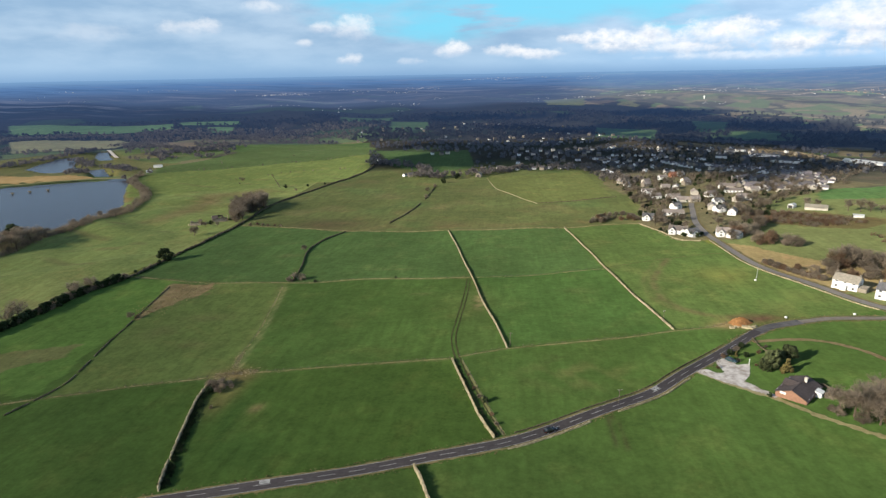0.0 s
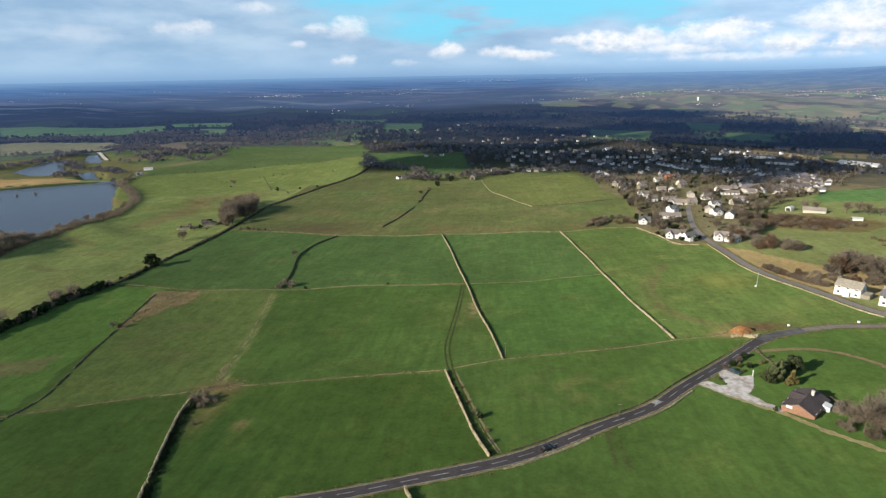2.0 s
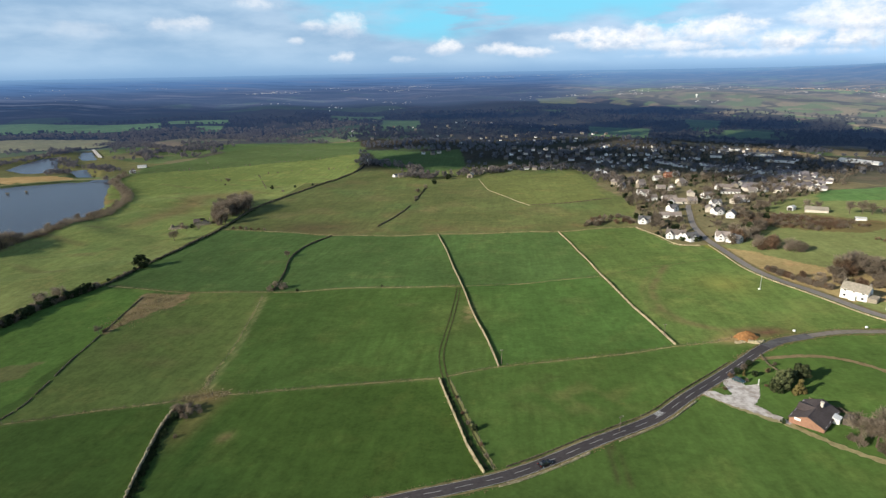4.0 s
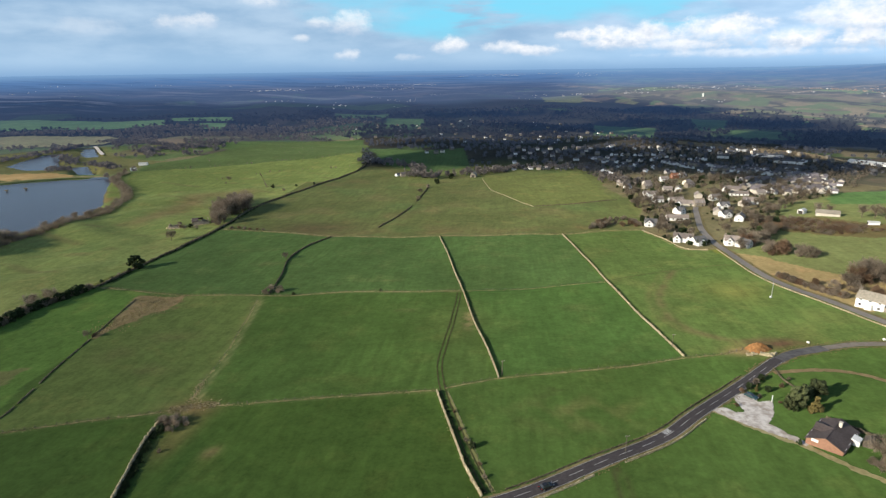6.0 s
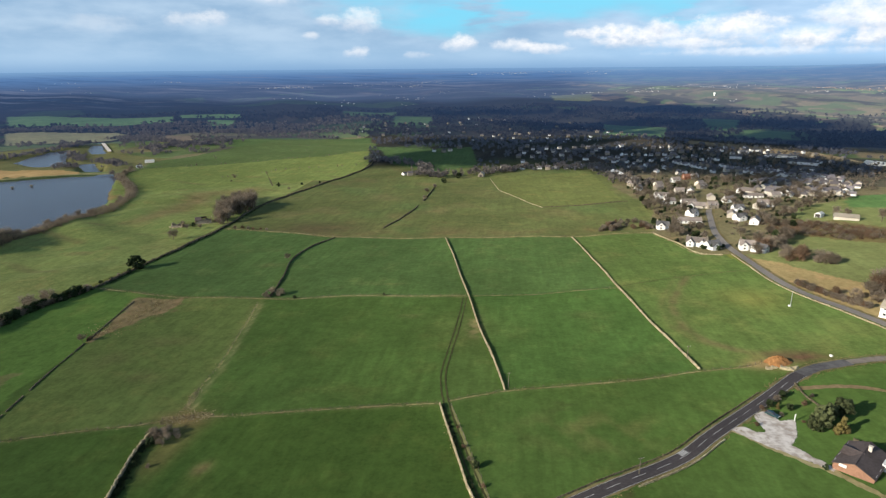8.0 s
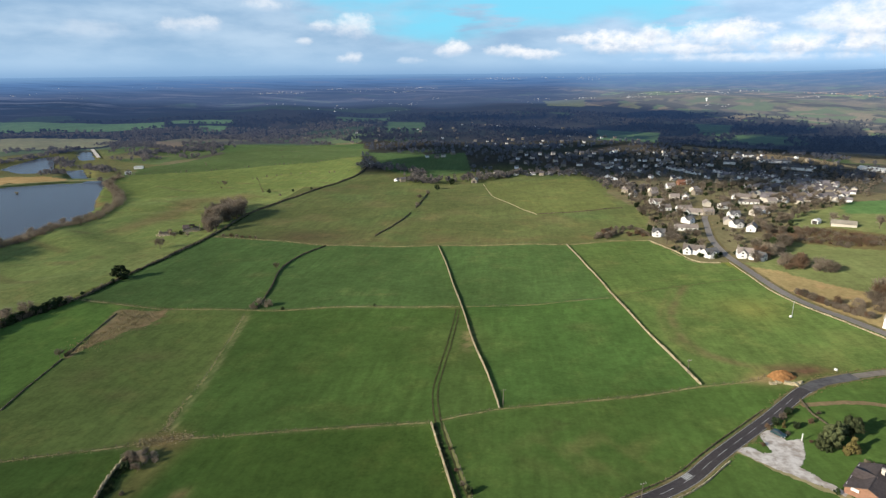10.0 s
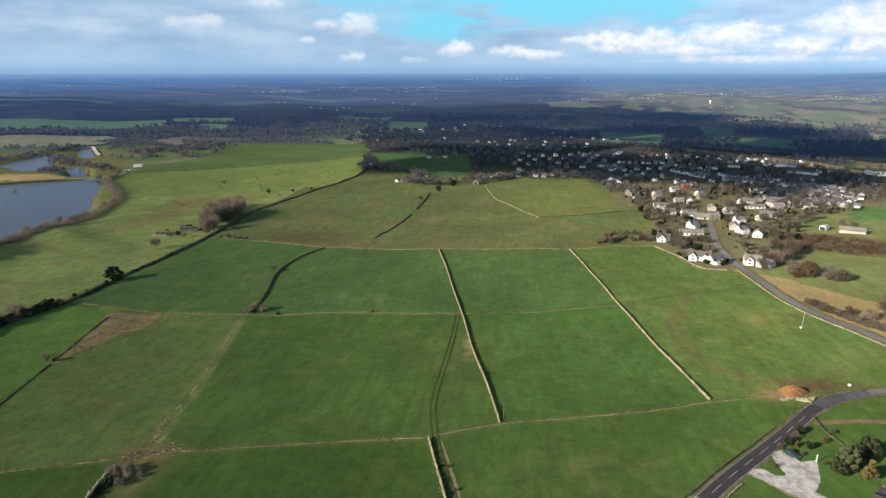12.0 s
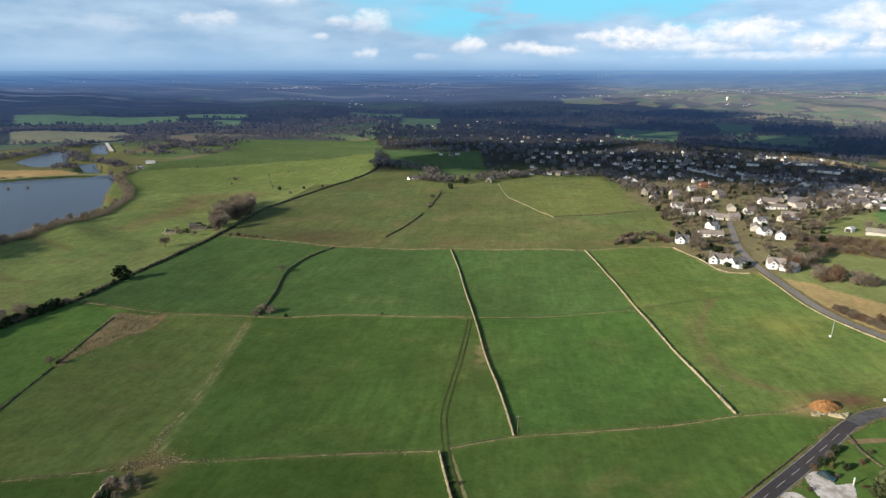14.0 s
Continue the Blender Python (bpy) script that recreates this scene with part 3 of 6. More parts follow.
# sunlit farmland on the hills, and the woods, painted cloud shadows and shaded valley before it
HILL_FARMS = [(525, 3505), (905, 3250), (1900, 3300), (2600, 3100), (2600, 1500), (1100, 1640), (975, 1750), (920, 1820), (1020, 2100), (935, 2065), (855, 1995), (830, 2165), (720, 2450), (545, 2655), (400, 2670)]
HILL_WOODS_AND_SHADE = [[(965, 2110), (1050, 2140), (910, 1870), (850, 1875)], [(980, 1940), (1220, 2105), (1015, 1740), (870, 1720)], [(620, 2760), (760, 2560), (860, 2640), (740, 2860)], [(1250, 2420), (1500, 2480), (1420, 2600), (1200, 2520)]]

# ---- ground ----
def spaced(stops):
    """Even steps between stops of (place, step)."""
    out = [stops[0][0]]
    for (a, sa), (b, sb) in zip(stops, stops[1:]):
        n_s = max(1, int(round((b - a) / ((sa + sb) / 2))))
        if abs(sa - sb) < 1e-6:
            out.extend(np.linspace(a, b, n_s + 1)[1:])
        else:
            r = (sb / sa) ** (1 / n_s)
            c = np.cumsum(r ** np.arange(n_s))
            out.extend(a + (b - a) * c / c[-1])
    return np.array(out)


def land_tone(x, y):
    """The colour of the grass, by field, with some wall shadow and cloud shade painted in."""
    d = np.hypot(x, y)
    tone = np.empty((*x.shape, 3))
    tone[:] = (0.120, 0.135, 0.030)

    def fill(where, colour, amount=1.0):
        k = np.asarray(where, float)[..., None] * amount
        tone[:] = tone * (1 - k) + np.array(colour) * k

    wx, wy = x + 2.0 * wobble(x, y, 9.0), y + 2.0 * wobble(x, y, 9.0, 2.0)
    west = x < np.interp(y, [0, 250, 325, 520, 607, 724, 900], [-280, -262, -250, -238, -245, -229, -194])
    fill(west & (d < 1100), (0.168, 0.208, 0.066))
    fill(west * smooth(0.15, 0.8, wobble(x, y, 75.0, 2.2)) * (d < 900), (0.175, 0.160, 0.070), 0.3)
    fill(west * smooth(0.2, 0.9, wobble(x, y, 48.0, 4.1)) * (d < 900), (0.105, 0.165, 0.052), 0.5)
    fill(np.exp(-(off_line([(-336, 545), (-330, 600), (-345, 680), (-320, 700), (-300, 715)], x, y) / 16) ** 2), (0.200, 0.140, 0.070), 0.6)
    fill((x > -245) & (y > 455) & (y < 900) & (x < 150), (0.094, 0.112, 0.040))
    fill(((x > -245) & (y > 455) & (y < 900) & (x < 150)) * smooth(0.1, 0.9, wobble(x, y, 42.0, 3.3)), (0.135, 0.120, 0.055), 0.5)
    fill(((x > -245) & (y > 455) & (y < 900) & (x < 150)) * smooth(0.2, 0.9, wobble(x, y, 60.0, 5.7)), (0.078, 0.120, 0.040), 0.6)
    fill(np.exp(-((y - 478 - 8 * wobble(x, y, 60)) / 13) ** 2) * (x > -235) * (x < 95) * smooth(-0.5, 0.6, wobble(x, y, 22.0, 0.3)), (0.135, 0.105, 0.050), 0.42)
    fill(np.exp(-(((x + 150) / 45) ** 2) - ((y - 500) / 22) ** 2), (0.090, 0.066, 0.038), 0.6)
    fill(inside([(-10.7, 800), (126, 835), (123, 602), (45, 575), (4, 684)], wx, wy), (0.110, 0.128, 0.042))
    fill(inside(PASTURE, x, y), (0.057, 0.100, 0.0250))
    fill(inside([(-10, 329), (66, 339), (79, 243), (5, 227)], x, y), (0.056, 0.106, 0.0275), 0.9)
    fill(inside([(-240, 345), (-127, 329), (-12, 329), (66, 339), (57, 457), (-34, 462), (-127, 470), (-235, 505)], x, y), (0.062, 0.107, 0.033), 0.9)
    fill(inside([(-112, 205), (-18, 216), (0, 158), (-90, 130), (-112, 190)], wx, wy), (0.049, 0.088, 0.0195), 0.9)
    fill(inside([(-280, 172), (-124, 199), (-112, 197), (-96, 132), (-140, 112), (-280, 80)], wx, wy), (0.051, 0.093, 0.0210), 0.9)
    fill(inside([(-203, 330), (-127, 329), (-120, 285), (-110, 211), (-124, 199.5), (-151, 193), (-176, 187), (-178, 213), (-190, 270)], x, y), (0.094, 0.128, 0.038), 0.85)
    fill(inside([(-245, 345), (-200, 335), (-180, 190), (-270, 170)], wx, wy), (0.085, 0.152, 0.034), 0.9)
    fill(inside([(79, 243), (68, 334), (57, 457), (117, 467), (125, 437), (130, 406), (145, 400), (150, 356), (158, 318), (167, 289), (177, 261), (160, 254), (135, 251), (103, 248)], x, y), (0.084, 0.124, 0.036), 0.8)
    fill(smooth(0.2, 0.9, wobble(x, y, 26.0, 1.4)) * inside([(79, 243), (68, 334), (57, 457), (145, 400), (177, 261)], x, y), (0.125, 0.140, 0.048), 0.35)
    for line, wide, colour, amount in (([(36.0, 171), (36.8, 165), (36.2, 154)], 0.7, (0.050, 0.040, 0.024), 0.95), ([(38.4, 171), (39.4, 164), (39.2, 152)], 0.7, (0.060, 0.045, 0.026), 0.9), (RING_TRACK, 2.4, (0.105, 0.094, 0.044), 0.9), ([(x_ - 5, y_ + 2) for x_, y_ in RING_TRACK], 1.6, (0.115, 0.110, 0.046), 0.5), (FENCE_DIAGONAL, 2.8, (0.135, 0.155, 0.056), 0.7), ([(x_ + 2.2, y_) for x_, y_ in FENCE_DIAGONAL], 0.8, (0.22, 0.225, 0.10), 0.6), (FENCE_NEAR, 1.3, (0.17, 0.16, 0.07), 0.45), (FENCE_NEAR_EAST, 1.2, (0.16, 0.155, 0.066), 0.42), (FENCE_MID, 1.6, (0.20, 0.175, 0.08), 0.55), (FENCE_FAR, 2.4, (0.20, 0.165, 0.08), 0.5)):
        fill(np.exp(-(off_line(line, x, y) / wide) ** 2) * (0.7 + 0.4 * wobble(x, y, 7.0, 0.2)).clip(0, 1), colour, amount)
    fill(inside([(-17, 216), (-15, 328), (-7, 285), (5, 226)], wx, wy), (0.072, 0.105, 0.032), 0.3)
    fill(np.exp(-(((x - 128) / 14) ** 2) - ((y - 318) / 16) ** 2), (0.15, 0.15, 0.045), 0.6)
    fill(inside([(-206, 330), (-176, 331), (-174, 312), (-184, 287), (-189, 266), (-196, 296)], wx, wy), (0.215, 0.160, 0.085), 0.9)
    fill(inside([(-206, 332), (-172, 333), (-170, 308), (-184, 280), (-189, 266), (-196, 296)], wx, wy) * smooth(0.0, 0.7, wobble(x, y, 4.0, 1.1)), (0.135, 0.105, 0.055), 0.6)
    fill(inside([(-240, 224), (-198, 239), (-196, 224), (-215, 208), (-245, 208)], wx, wy), (0.16, 0.135, 0.065), 0.6)
    fill(np.exp(-(((x + 102) / 5) ** 2) - ((y - 190) / 16) ** 2), (0.17, 0.15, 0.055), 0.75)
    fill(np.exp(-(((x + 104) / 4) ** 2) - ((y - 180) / 9) ** 2), (0.16, 0.14, 0.055), 0.5)
    # the nearer band deepens the west wall's shadow in the grass colour
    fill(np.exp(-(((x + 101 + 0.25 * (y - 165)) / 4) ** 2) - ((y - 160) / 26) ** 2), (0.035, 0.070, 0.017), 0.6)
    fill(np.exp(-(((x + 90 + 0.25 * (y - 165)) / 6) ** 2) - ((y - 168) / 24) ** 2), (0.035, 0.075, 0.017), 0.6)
    fill(np.exp(-(((x - 32) / 20) ** 2) - ((y - 200) / 12) ** 2) * smooth(-0.5, 0.7, wobble(x, y, 6.0, 2.6)), (0.115, 0.125, 0.044), 0.75)
    for ox, oy, rx, ry, amount in ((22, 212, 5, 1.2, 0.5), (27, 216, 4, 1.0, 0.6), (-60, 350, 8, 2, 0.4), (-150, 395, 10, 5, 0.35), (-40, 300, 6, 3, 0.3), (-150, 270, 14, 6, 0.45), (-140, 235, 10, 5, 0.45), (-165, 250, 9, 9, 0.4), (45, 300, 9, 5, 0.2)):
        fill(np.exp(-(((x - ox + 3 * wobble(x, y, 4.0)) / rx) ** 2) - ((y - oy + 2 * wobble(x, y, 5.0, 1.0)) / ry) ** 2), (0.125, 0.120, 0.050) if amount < 0.5 else (0.045, 0.058, 0.020), amount)
    fill(np.exp(-(((x + 12) / 18) ** 2) - ((y - 285) / 20) ** 2), (0.09, 0.105, 0.034), 0.4)
    fill(np.exp(-(((x + 86) / 2.5) ** 2) - ((y - 178) / 3) ** 2), (0.19, 0.145, 0.07), 0.7)
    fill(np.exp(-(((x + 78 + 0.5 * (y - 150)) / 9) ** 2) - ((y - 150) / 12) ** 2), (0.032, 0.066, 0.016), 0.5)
    fill(np.exp(-(((x + 108) / 9) ** 2) - ((y - 205) / 5) ** 2), (0.20, 0.15, 0.07), 0.9)
    fill(np.exp(-(((x - 107) / 9) ** 2) - ((y - 247) / 6) ** 2), (0.20, 0.15, 0.07), 0.6)
    fill(np.exp(-(((x - 119 + 3 * wobble(x, y, 5.0)) / 11) ** 2) - ((y - 253 + 2 * wobble(x, y, 4.0, 1.0)) / 5) ** 2) * 1.5, (0.085, 0.050, 0.033), 0.66)
    fill(np.exp(-(((x - 103) / 7) ** 2) - ((y - 246) / 3) ** 2), (0.24, 0.17, 0.09), 0.7)
    fill(np.exp(-(((x + 8) / 3) ** 2) - ((y - 287) / 11) ** 2) * smooth(-0.6, 0.4, wobble(x, y, 3.0, 0.4)), (0.23, 0.185, 0.095), 0.9)
    # rough ground by the lane, meadows and a park beyond it
    east = (x > np.interp(y, [200, 261, 290, 320, 350, 390, 424, 470, 535, 585], [230, 178, 167, 158, 151, 152, 155, 164, 183, 197])) & (y > 150) & (d < 900)
    fill(east, (0.122, 0.142, 0.055))
    fill(inside([(152, 395), (170, 380), (188, 345), (215, 320), (195, 285), (170, 285), (155, 340)], wx, wy), (0.235, 0.180, 0.088), 0.9)
    fill(inside([(195, 480), (255, 490), (300, 440), (255, 415), (215, 440)], wx, wy), (0.10, 0.075, 0.035), 0.8)
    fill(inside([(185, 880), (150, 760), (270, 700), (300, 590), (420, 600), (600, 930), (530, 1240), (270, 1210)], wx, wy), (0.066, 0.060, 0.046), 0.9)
    fill(inside([(292, 540), (320, 590), (700, 670), (700, 540), (420, 515)], wx, wy), (0.066, 0.125, 0.042))
    # gardens of the village
    fill(inside([(118, 467), (140, 560), (130, 700), (160, 800), (330, 800), (400, 620), (330, 590), (250, 540), (200, 440), (165, 400), (145, 400), (130, 406)], wx, wy), (0.120, 0.106, 0.060), 0.9)
    # wooded slopes, towns and farmland further off
    rng = np.random.default_rng(5)
    seeds = np.stack([rng.uniform(-3400, 3400, 1500), rng.uniform(-1000, 3600, 1500)], 1)
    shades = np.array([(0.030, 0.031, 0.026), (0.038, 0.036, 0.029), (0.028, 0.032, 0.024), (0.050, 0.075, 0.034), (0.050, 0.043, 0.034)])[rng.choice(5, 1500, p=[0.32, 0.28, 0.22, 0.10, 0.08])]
    far = (d > 800) & (y > -1000)
    fx, fy = x[far] + 25 * wobble(x[far], y[far], 90), y[far] + 25 * wobble(x[far], y[far], 90, 1.0)
    near = np.empty(len(fx), int)
    for k in range(0, len(fx), 20000):
        near[k : k + 20000] = ((fx[k : k + 20000, None] - seeds[:, 0]) ** 2 + (fy[k : k + 20000, None] - seeds[:, 1]) ** 2).argmin(1)
    tan = np.array([(0.045, 0.045, 0.036), (0.15, 0.125, 0.09), (0.26, 0.22, 0.135), (0.12, 0.18, 0.07), (0.18, 0.19, 0.09)])[rng.choice(5, 1500, p=[0.28, 0.22, 0.16, 0.18, 0.16])]
    # small farms on the hills, pasture and scrub above the reservoir
    moor = inside(HILL_FARMS, fx, fy)
    plots = np.stack([rng.uniform(350, 2700, 1500), rng.uniform(1450, 3600, 1500)], 1)
    crop = tan[rng.integers(0, 1500, 1500)]
    hill_x, hill_y = fx[moor], fy[moor]
    pick = np.empty(len(hill_x), int)
    for k in range(0, len(hill_x), 20000):
        pick[k : k + 20000] = ((hill_x[k : k + 20000, None] - plots[:, 0]) ** 2 + (0.7 * (hill_y[k : k + 20000, None] - plots[:, 1])) ** 2).argmin(1)
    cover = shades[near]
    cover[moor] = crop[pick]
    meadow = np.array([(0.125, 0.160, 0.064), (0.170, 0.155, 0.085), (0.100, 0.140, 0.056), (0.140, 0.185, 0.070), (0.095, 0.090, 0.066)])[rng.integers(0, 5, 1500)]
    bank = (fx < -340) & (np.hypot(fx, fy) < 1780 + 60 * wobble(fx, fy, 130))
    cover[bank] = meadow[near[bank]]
    # the first two patches are cloud shadows painted in the wood colour
    for wood in HILL_WOODS_AND_SHADE:
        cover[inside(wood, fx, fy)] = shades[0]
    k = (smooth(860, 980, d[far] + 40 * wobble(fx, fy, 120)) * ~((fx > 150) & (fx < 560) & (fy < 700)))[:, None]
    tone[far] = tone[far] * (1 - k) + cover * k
    for outline, colour in FAR_FIELDS:
        fill(inside(outline, wx, wy), colour)
    fill(inside([(-1030, 930), (-720, 880), (-560, 830), (-545, 985), (-740, 1110), (-880, 1300), (-1000, 1250)], wx, wy), (0.150, 0.150, 0.060))
    # darker green upper field, with cloud shade also put into its colour
    fill(inside(UPPER_FIELD, wx, wy), (0.090, 0.130, 0.044))
    fill(inside([(-503, 740), (-534, 796), (-520, 812), (-450, 690), (-443, 650), (-460, 640)], wx, wy), (0.20, 0.155, 0.065))
    fill(inside(HILL_FIELD, wx, wy), (0.150, 0.190, 0.056))
    streaks = wobble(x + 0.55 * y, y * 1.7, 34.0, 0.9) * west * (d < 900)
    fill(smooth(0.45, 0.95, streaks), (0.140, 0.125, 0.055), 0.6)
    return tone


def sheet(name, gx, gy, z, material):
    n_y, n_x = gx.shape
    me = bpy.data.meshes.new(name)
    idx = np.arange(n_y * n_x).reshape(n_y, n_x)
    quads = np.stack([idx[:-1, :-1], idx[:-1, 1:], idx[1:, 1:], idx[1:, :-1]], -1).reshape(-1, 4)
    me.vertices.add(n_y * n_x)
    me.vertices.foreach_set("co", np.stack([gx, gy, z], -1).ravel())
    me.loops.add(quads.size)
    me.loops.foreach_set("vertex_index", quads.ravel())
    me.polygons.add(len(quads))
    me.polygons.foreach_set("loop_start", np.arange(0, quads.size, 4))
    me.polygons.foreach_set("use_smooth", np.ones(len(quads), bool))
    me.update(calc_edges=True)
    me.materials.append(material)
    return new(name, me), me


def paint(me, tone):
    layer = me.attributes.new("tone", "FLOAT_COLOR", "POINT")
    layer.data.foreach_set("color", np.concatenate([tone, np.ones((*tone.shape[:-1], 1))], -1).ravel().astype(np.float32))


xs = spaced([(-2560, 60), (-720, 12), (-570, 4.5), (-400, 3.6), (-280, 2.6), (-215, 1.5), (185, 1.5), (300, 3.0), (700, 10), (2560, 60)])
ys = spaced([(-2560, 90), (60, 8), (115, 1.5), (260, 1.5), (520, 2.2), (820, 4.5), (960, 7), (1600, 16), (2560, 30)])
gx, gy = np.meshgrid(xs, ys)
gz = height(gx, gy)
gd = np.hypot(gx, gy)
gz -= 40 * smooth(1540, 1640, gd)
for pool in (RESERVOIR, POND, UPPER_POND, DAM_POOL):
    c = np.mean(pool, axis=0)
    level = level_of(pool)
    for grow, depth in ((1.05, -0.5), (0.97, 4.0)):
        ring = [tuple(c + (np.array(q) - c) * grow) for q in pool]
        hit = inside(ring, gx, gy)
        gz = np.where(hit, np.minimum(gz, level - depth), gz)
ground, me = sheet("ground", gx, gy, gz, GROUND)
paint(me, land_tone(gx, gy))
tagged(ground, "rolling green pasture divided into fields, with rough brown patches", "ground", kind="structure")

# the far plain, up to the horizon
az_s = np.radians(spaced([(-180, 2.0), (-50, 0.2), (45, 0.2), (180, 2.0)]))
rs = spaced([(1500, 9), (2400, 12), (4890, 26)])
ga, gr = np.meshgrid(az_s, rs)
bx, by = gr * np.sin(ga), gr * np.cos(ga)
bz = height(bx, by) + np.where(gr < 1501, -8, 0)
backdrop, me = sheet("backdrop", bx, by, bz, DISTANCE)
rng = np.random.default_rng(8)
seeds = np.stack([rng.uniform(-math.pi, math.pi, 2600), rng.uniform(2350, 4950, 2600)], 1)
shades = np.array([(0.028, 0.030, 0.022), (0.036, 0.034, 0.026), (0.075, 0.060, 0.045), (0.07, 0.11, 0.035), (0.13, 0.10, 0.065), (0.10, 0.085, 0.07)])
fa, fr = ga.ravel() + 0.012 * wobble(bx, by, 120).ravel(), gr.ravel() + 40 * wobble(bx, by, 150, 3.0).ravel()
pick = rng.choice(6, 2600, p=[0.34, 0.26, 0.14, 0.08, 0.06, 0.12])
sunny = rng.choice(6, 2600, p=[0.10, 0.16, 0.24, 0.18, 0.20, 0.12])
cell = np.empty(len(fa), int)
for k in range(0, len(fa), 8000):
    cell[k : k + 8000] = (((fa[k : k + 8000, None] - seeds[:, 0]) * 2200) ** 2 + ((fr[k : k + 8000, None] - seeds[:, 1]) * 0.9) ** 2).argmin(1)
# right of this bearing sunlight is put into the colour, three times brighter
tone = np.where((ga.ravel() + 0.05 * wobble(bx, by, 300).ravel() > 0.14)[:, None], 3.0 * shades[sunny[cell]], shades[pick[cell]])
near_k = smooth(2950, 3150, gr)[..., None]
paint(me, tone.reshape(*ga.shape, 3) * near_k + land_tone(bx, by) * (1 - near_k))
tagged(backdrop, "hazy blue plain with woods and towns reaching the horizon", "distance", kind="structure")

# ---- water, roads, tracks ----
def pool(name, outline, label):
    """A level sheet of water, a little larger than the hollow that it fills."""
    c = np.mean(outline, axis=0)
    ring = [tuple(c + (np.array(q) - c) * 1.01) for q in outline]
    level = level_of(outline)
    at, _ = along(ring + ring[:1], 14.0)
    g = Geo().add([(x, y, level) for x, y in at[:-1]], [tuple(range(len(at) - 1))])
    return tagged(part(name, g, WATER), label, "water", kind="structure")


pool("water", RESERVOIR, "slate-blue still water of a reservoir")
pool("water", POND, "slate-blue pond beyond the reservoir")
pool("water", UPPER_POND, "pale blue pond held by a weir")
rng = random.Random(3)
pool("water", DAM_POOL, "small pale pool beyond the dam")
tagged(part("dam", ribbon([(-700, 742), (-654, 769), (-599, 800), (-533, 814)], 7.0, 2.4, 6.0, 0.4, 4, rng), STRAW), "straight grassed stone dam between two waters", "dam", kind="structure")
tagged(part("weir", ribbon([(-878, 1262), (-820, 1188), (-760, 1114)], 7.0, 1.5, 8.0, 0.3, 3, rng), GRAVEL), "pale concrete weir at the pond's end", "weir", kind="structure")
for x, y in ((-634.6, 703.4), (-619.4, 715.1), (-602.9, 727.1)):
    g = Geo().tube((0, 0, -2), (0, 0, 1.2), 0.9, 0.9, 8).box((-2.2, 2.2), (-1.2, 1.2), (1.2, 2.0))
    b = part("valve_post", g, STONE_DARK)
    b.location = (x, y, level_of(RESERVOIR))
    tagged(b, "dark stone valve post standing in the water", "post", group="valve posts")
tagged(part("ground_reeds", pad([(-900, 905), (-640, 838), (-600, 812), (-690, 770), (-790, 760), (-900, 800)], 1.2, 9.0), REED), "tan reed bed on the reservoir's far bank", "reed bed", kind="structure")
BEND = [(134.2, 248.3), *ROAD[14:]]
MIDDLE = [(112.4, 237.9), (120.9, 243.5), (135.0, 248.5)]
MAIN = [*ROAD[:12], (113, 238.3)]
tagged(part("road", ribbon(BEND, 3.6, 0.06, 2.0, 0.12, 4, rng), ASPHALT_BEND), "patched grey-brown worn road on the bend", "road", kind="structure")
tagged(part("road", ribbon(MIDDLE, 4.6, 0.068, 1.5, 0.12, 4, rng), ASPHALT_MID), "greyed patched asphalt road on the bend", "road", kind="structure")
road = tagged(part("road", ribbon(MAIN, 4.6, 0.075, 2.0, across=5), ASPHALT), "dark grey asphalt country road with worn white markings", "road", kind="structure")
lane = tagged(part("road", ribbon(LANE, 4.4, 0.09, 3.0, across=3), ASPHALT_OLD), "pale grey worn asphalt lane past the village houses", "road", kind="structure")
for side in (-1, 1):
    tagged(part("verge", ribbon(ROAD, 0.85, 0.045, 1.5, 0.35, 3, rng, side * 2.6), VERGE), "brown winter grass verge beside the road", "verge", kind="structure")
    tagged(part("verge", ribbon(LANE, 1.6, 0.05, 2.0, 0.6, 3, rng, side * 3.4), VERGE), "brown winter grass verge beside the lane", "verge", kind="structure")
    part("edge_line", ribbon(MAIN, 0.11, 0.09, 2.0, 0.0, 2, None, side * 2.15), PAINT, road, "faded white edge line")
at, way = along(MAIN, 1.0)
for k in range(6, len(at) - 10, 9):
    g = ribbon([tuple(p) for p in at[k : k + 6]], 0.14, 0.09, 1.0, across=2)
    part("centre_line", g, PAINT, road, "white painted dash")
for k in (int(np.abs(at - np.array(p)).sum(1).argmin()) for p in ((57.2, 189.4), (-65.3, 133.1))):
    for q in range(4):
        d, s = way[k], np.array([way[k][1], -way[k][0]])
        sign = -1 if k > 100 else 1
        c = at[k] + s * sign * (0.55 + 0.5 * q)
        part("road_marking", ribbon([tuple(c - d * 1.5), tuple(c + d * 1.5)], 0.34, 0.10, 1.0, across=2), PAINT, road, "painted warning, a white bar")
# wheel ruts, tracks and yards
rut = [(-14.9, 326), (-15.9, 290.0), (-17.6, 257.4), (-18.2, 237.0), (-15.5, 218.1), (-11.0, 200), (-6.6, 185), (-2.0, 170), (2.2, 160)]
for side in (-0.95, 0.95):
    tagged(part("track", ribbon(rut, 0.65, 0.06, 2.0, 0.14, 2, rng, side), RUT), "muddy wheel rut through the grass", "track", kind="structure")
tagged(part("track", ribbon([(3.0, 160), (-1.0, 171), (-5.4, 186), (-9.4, 200), (-13.6, 214.6)], 1.3, 0.055, 1.0, 0.25, 3, rng), SALLOW), "pale worn grass track beside the wall", "track", kind="structure")
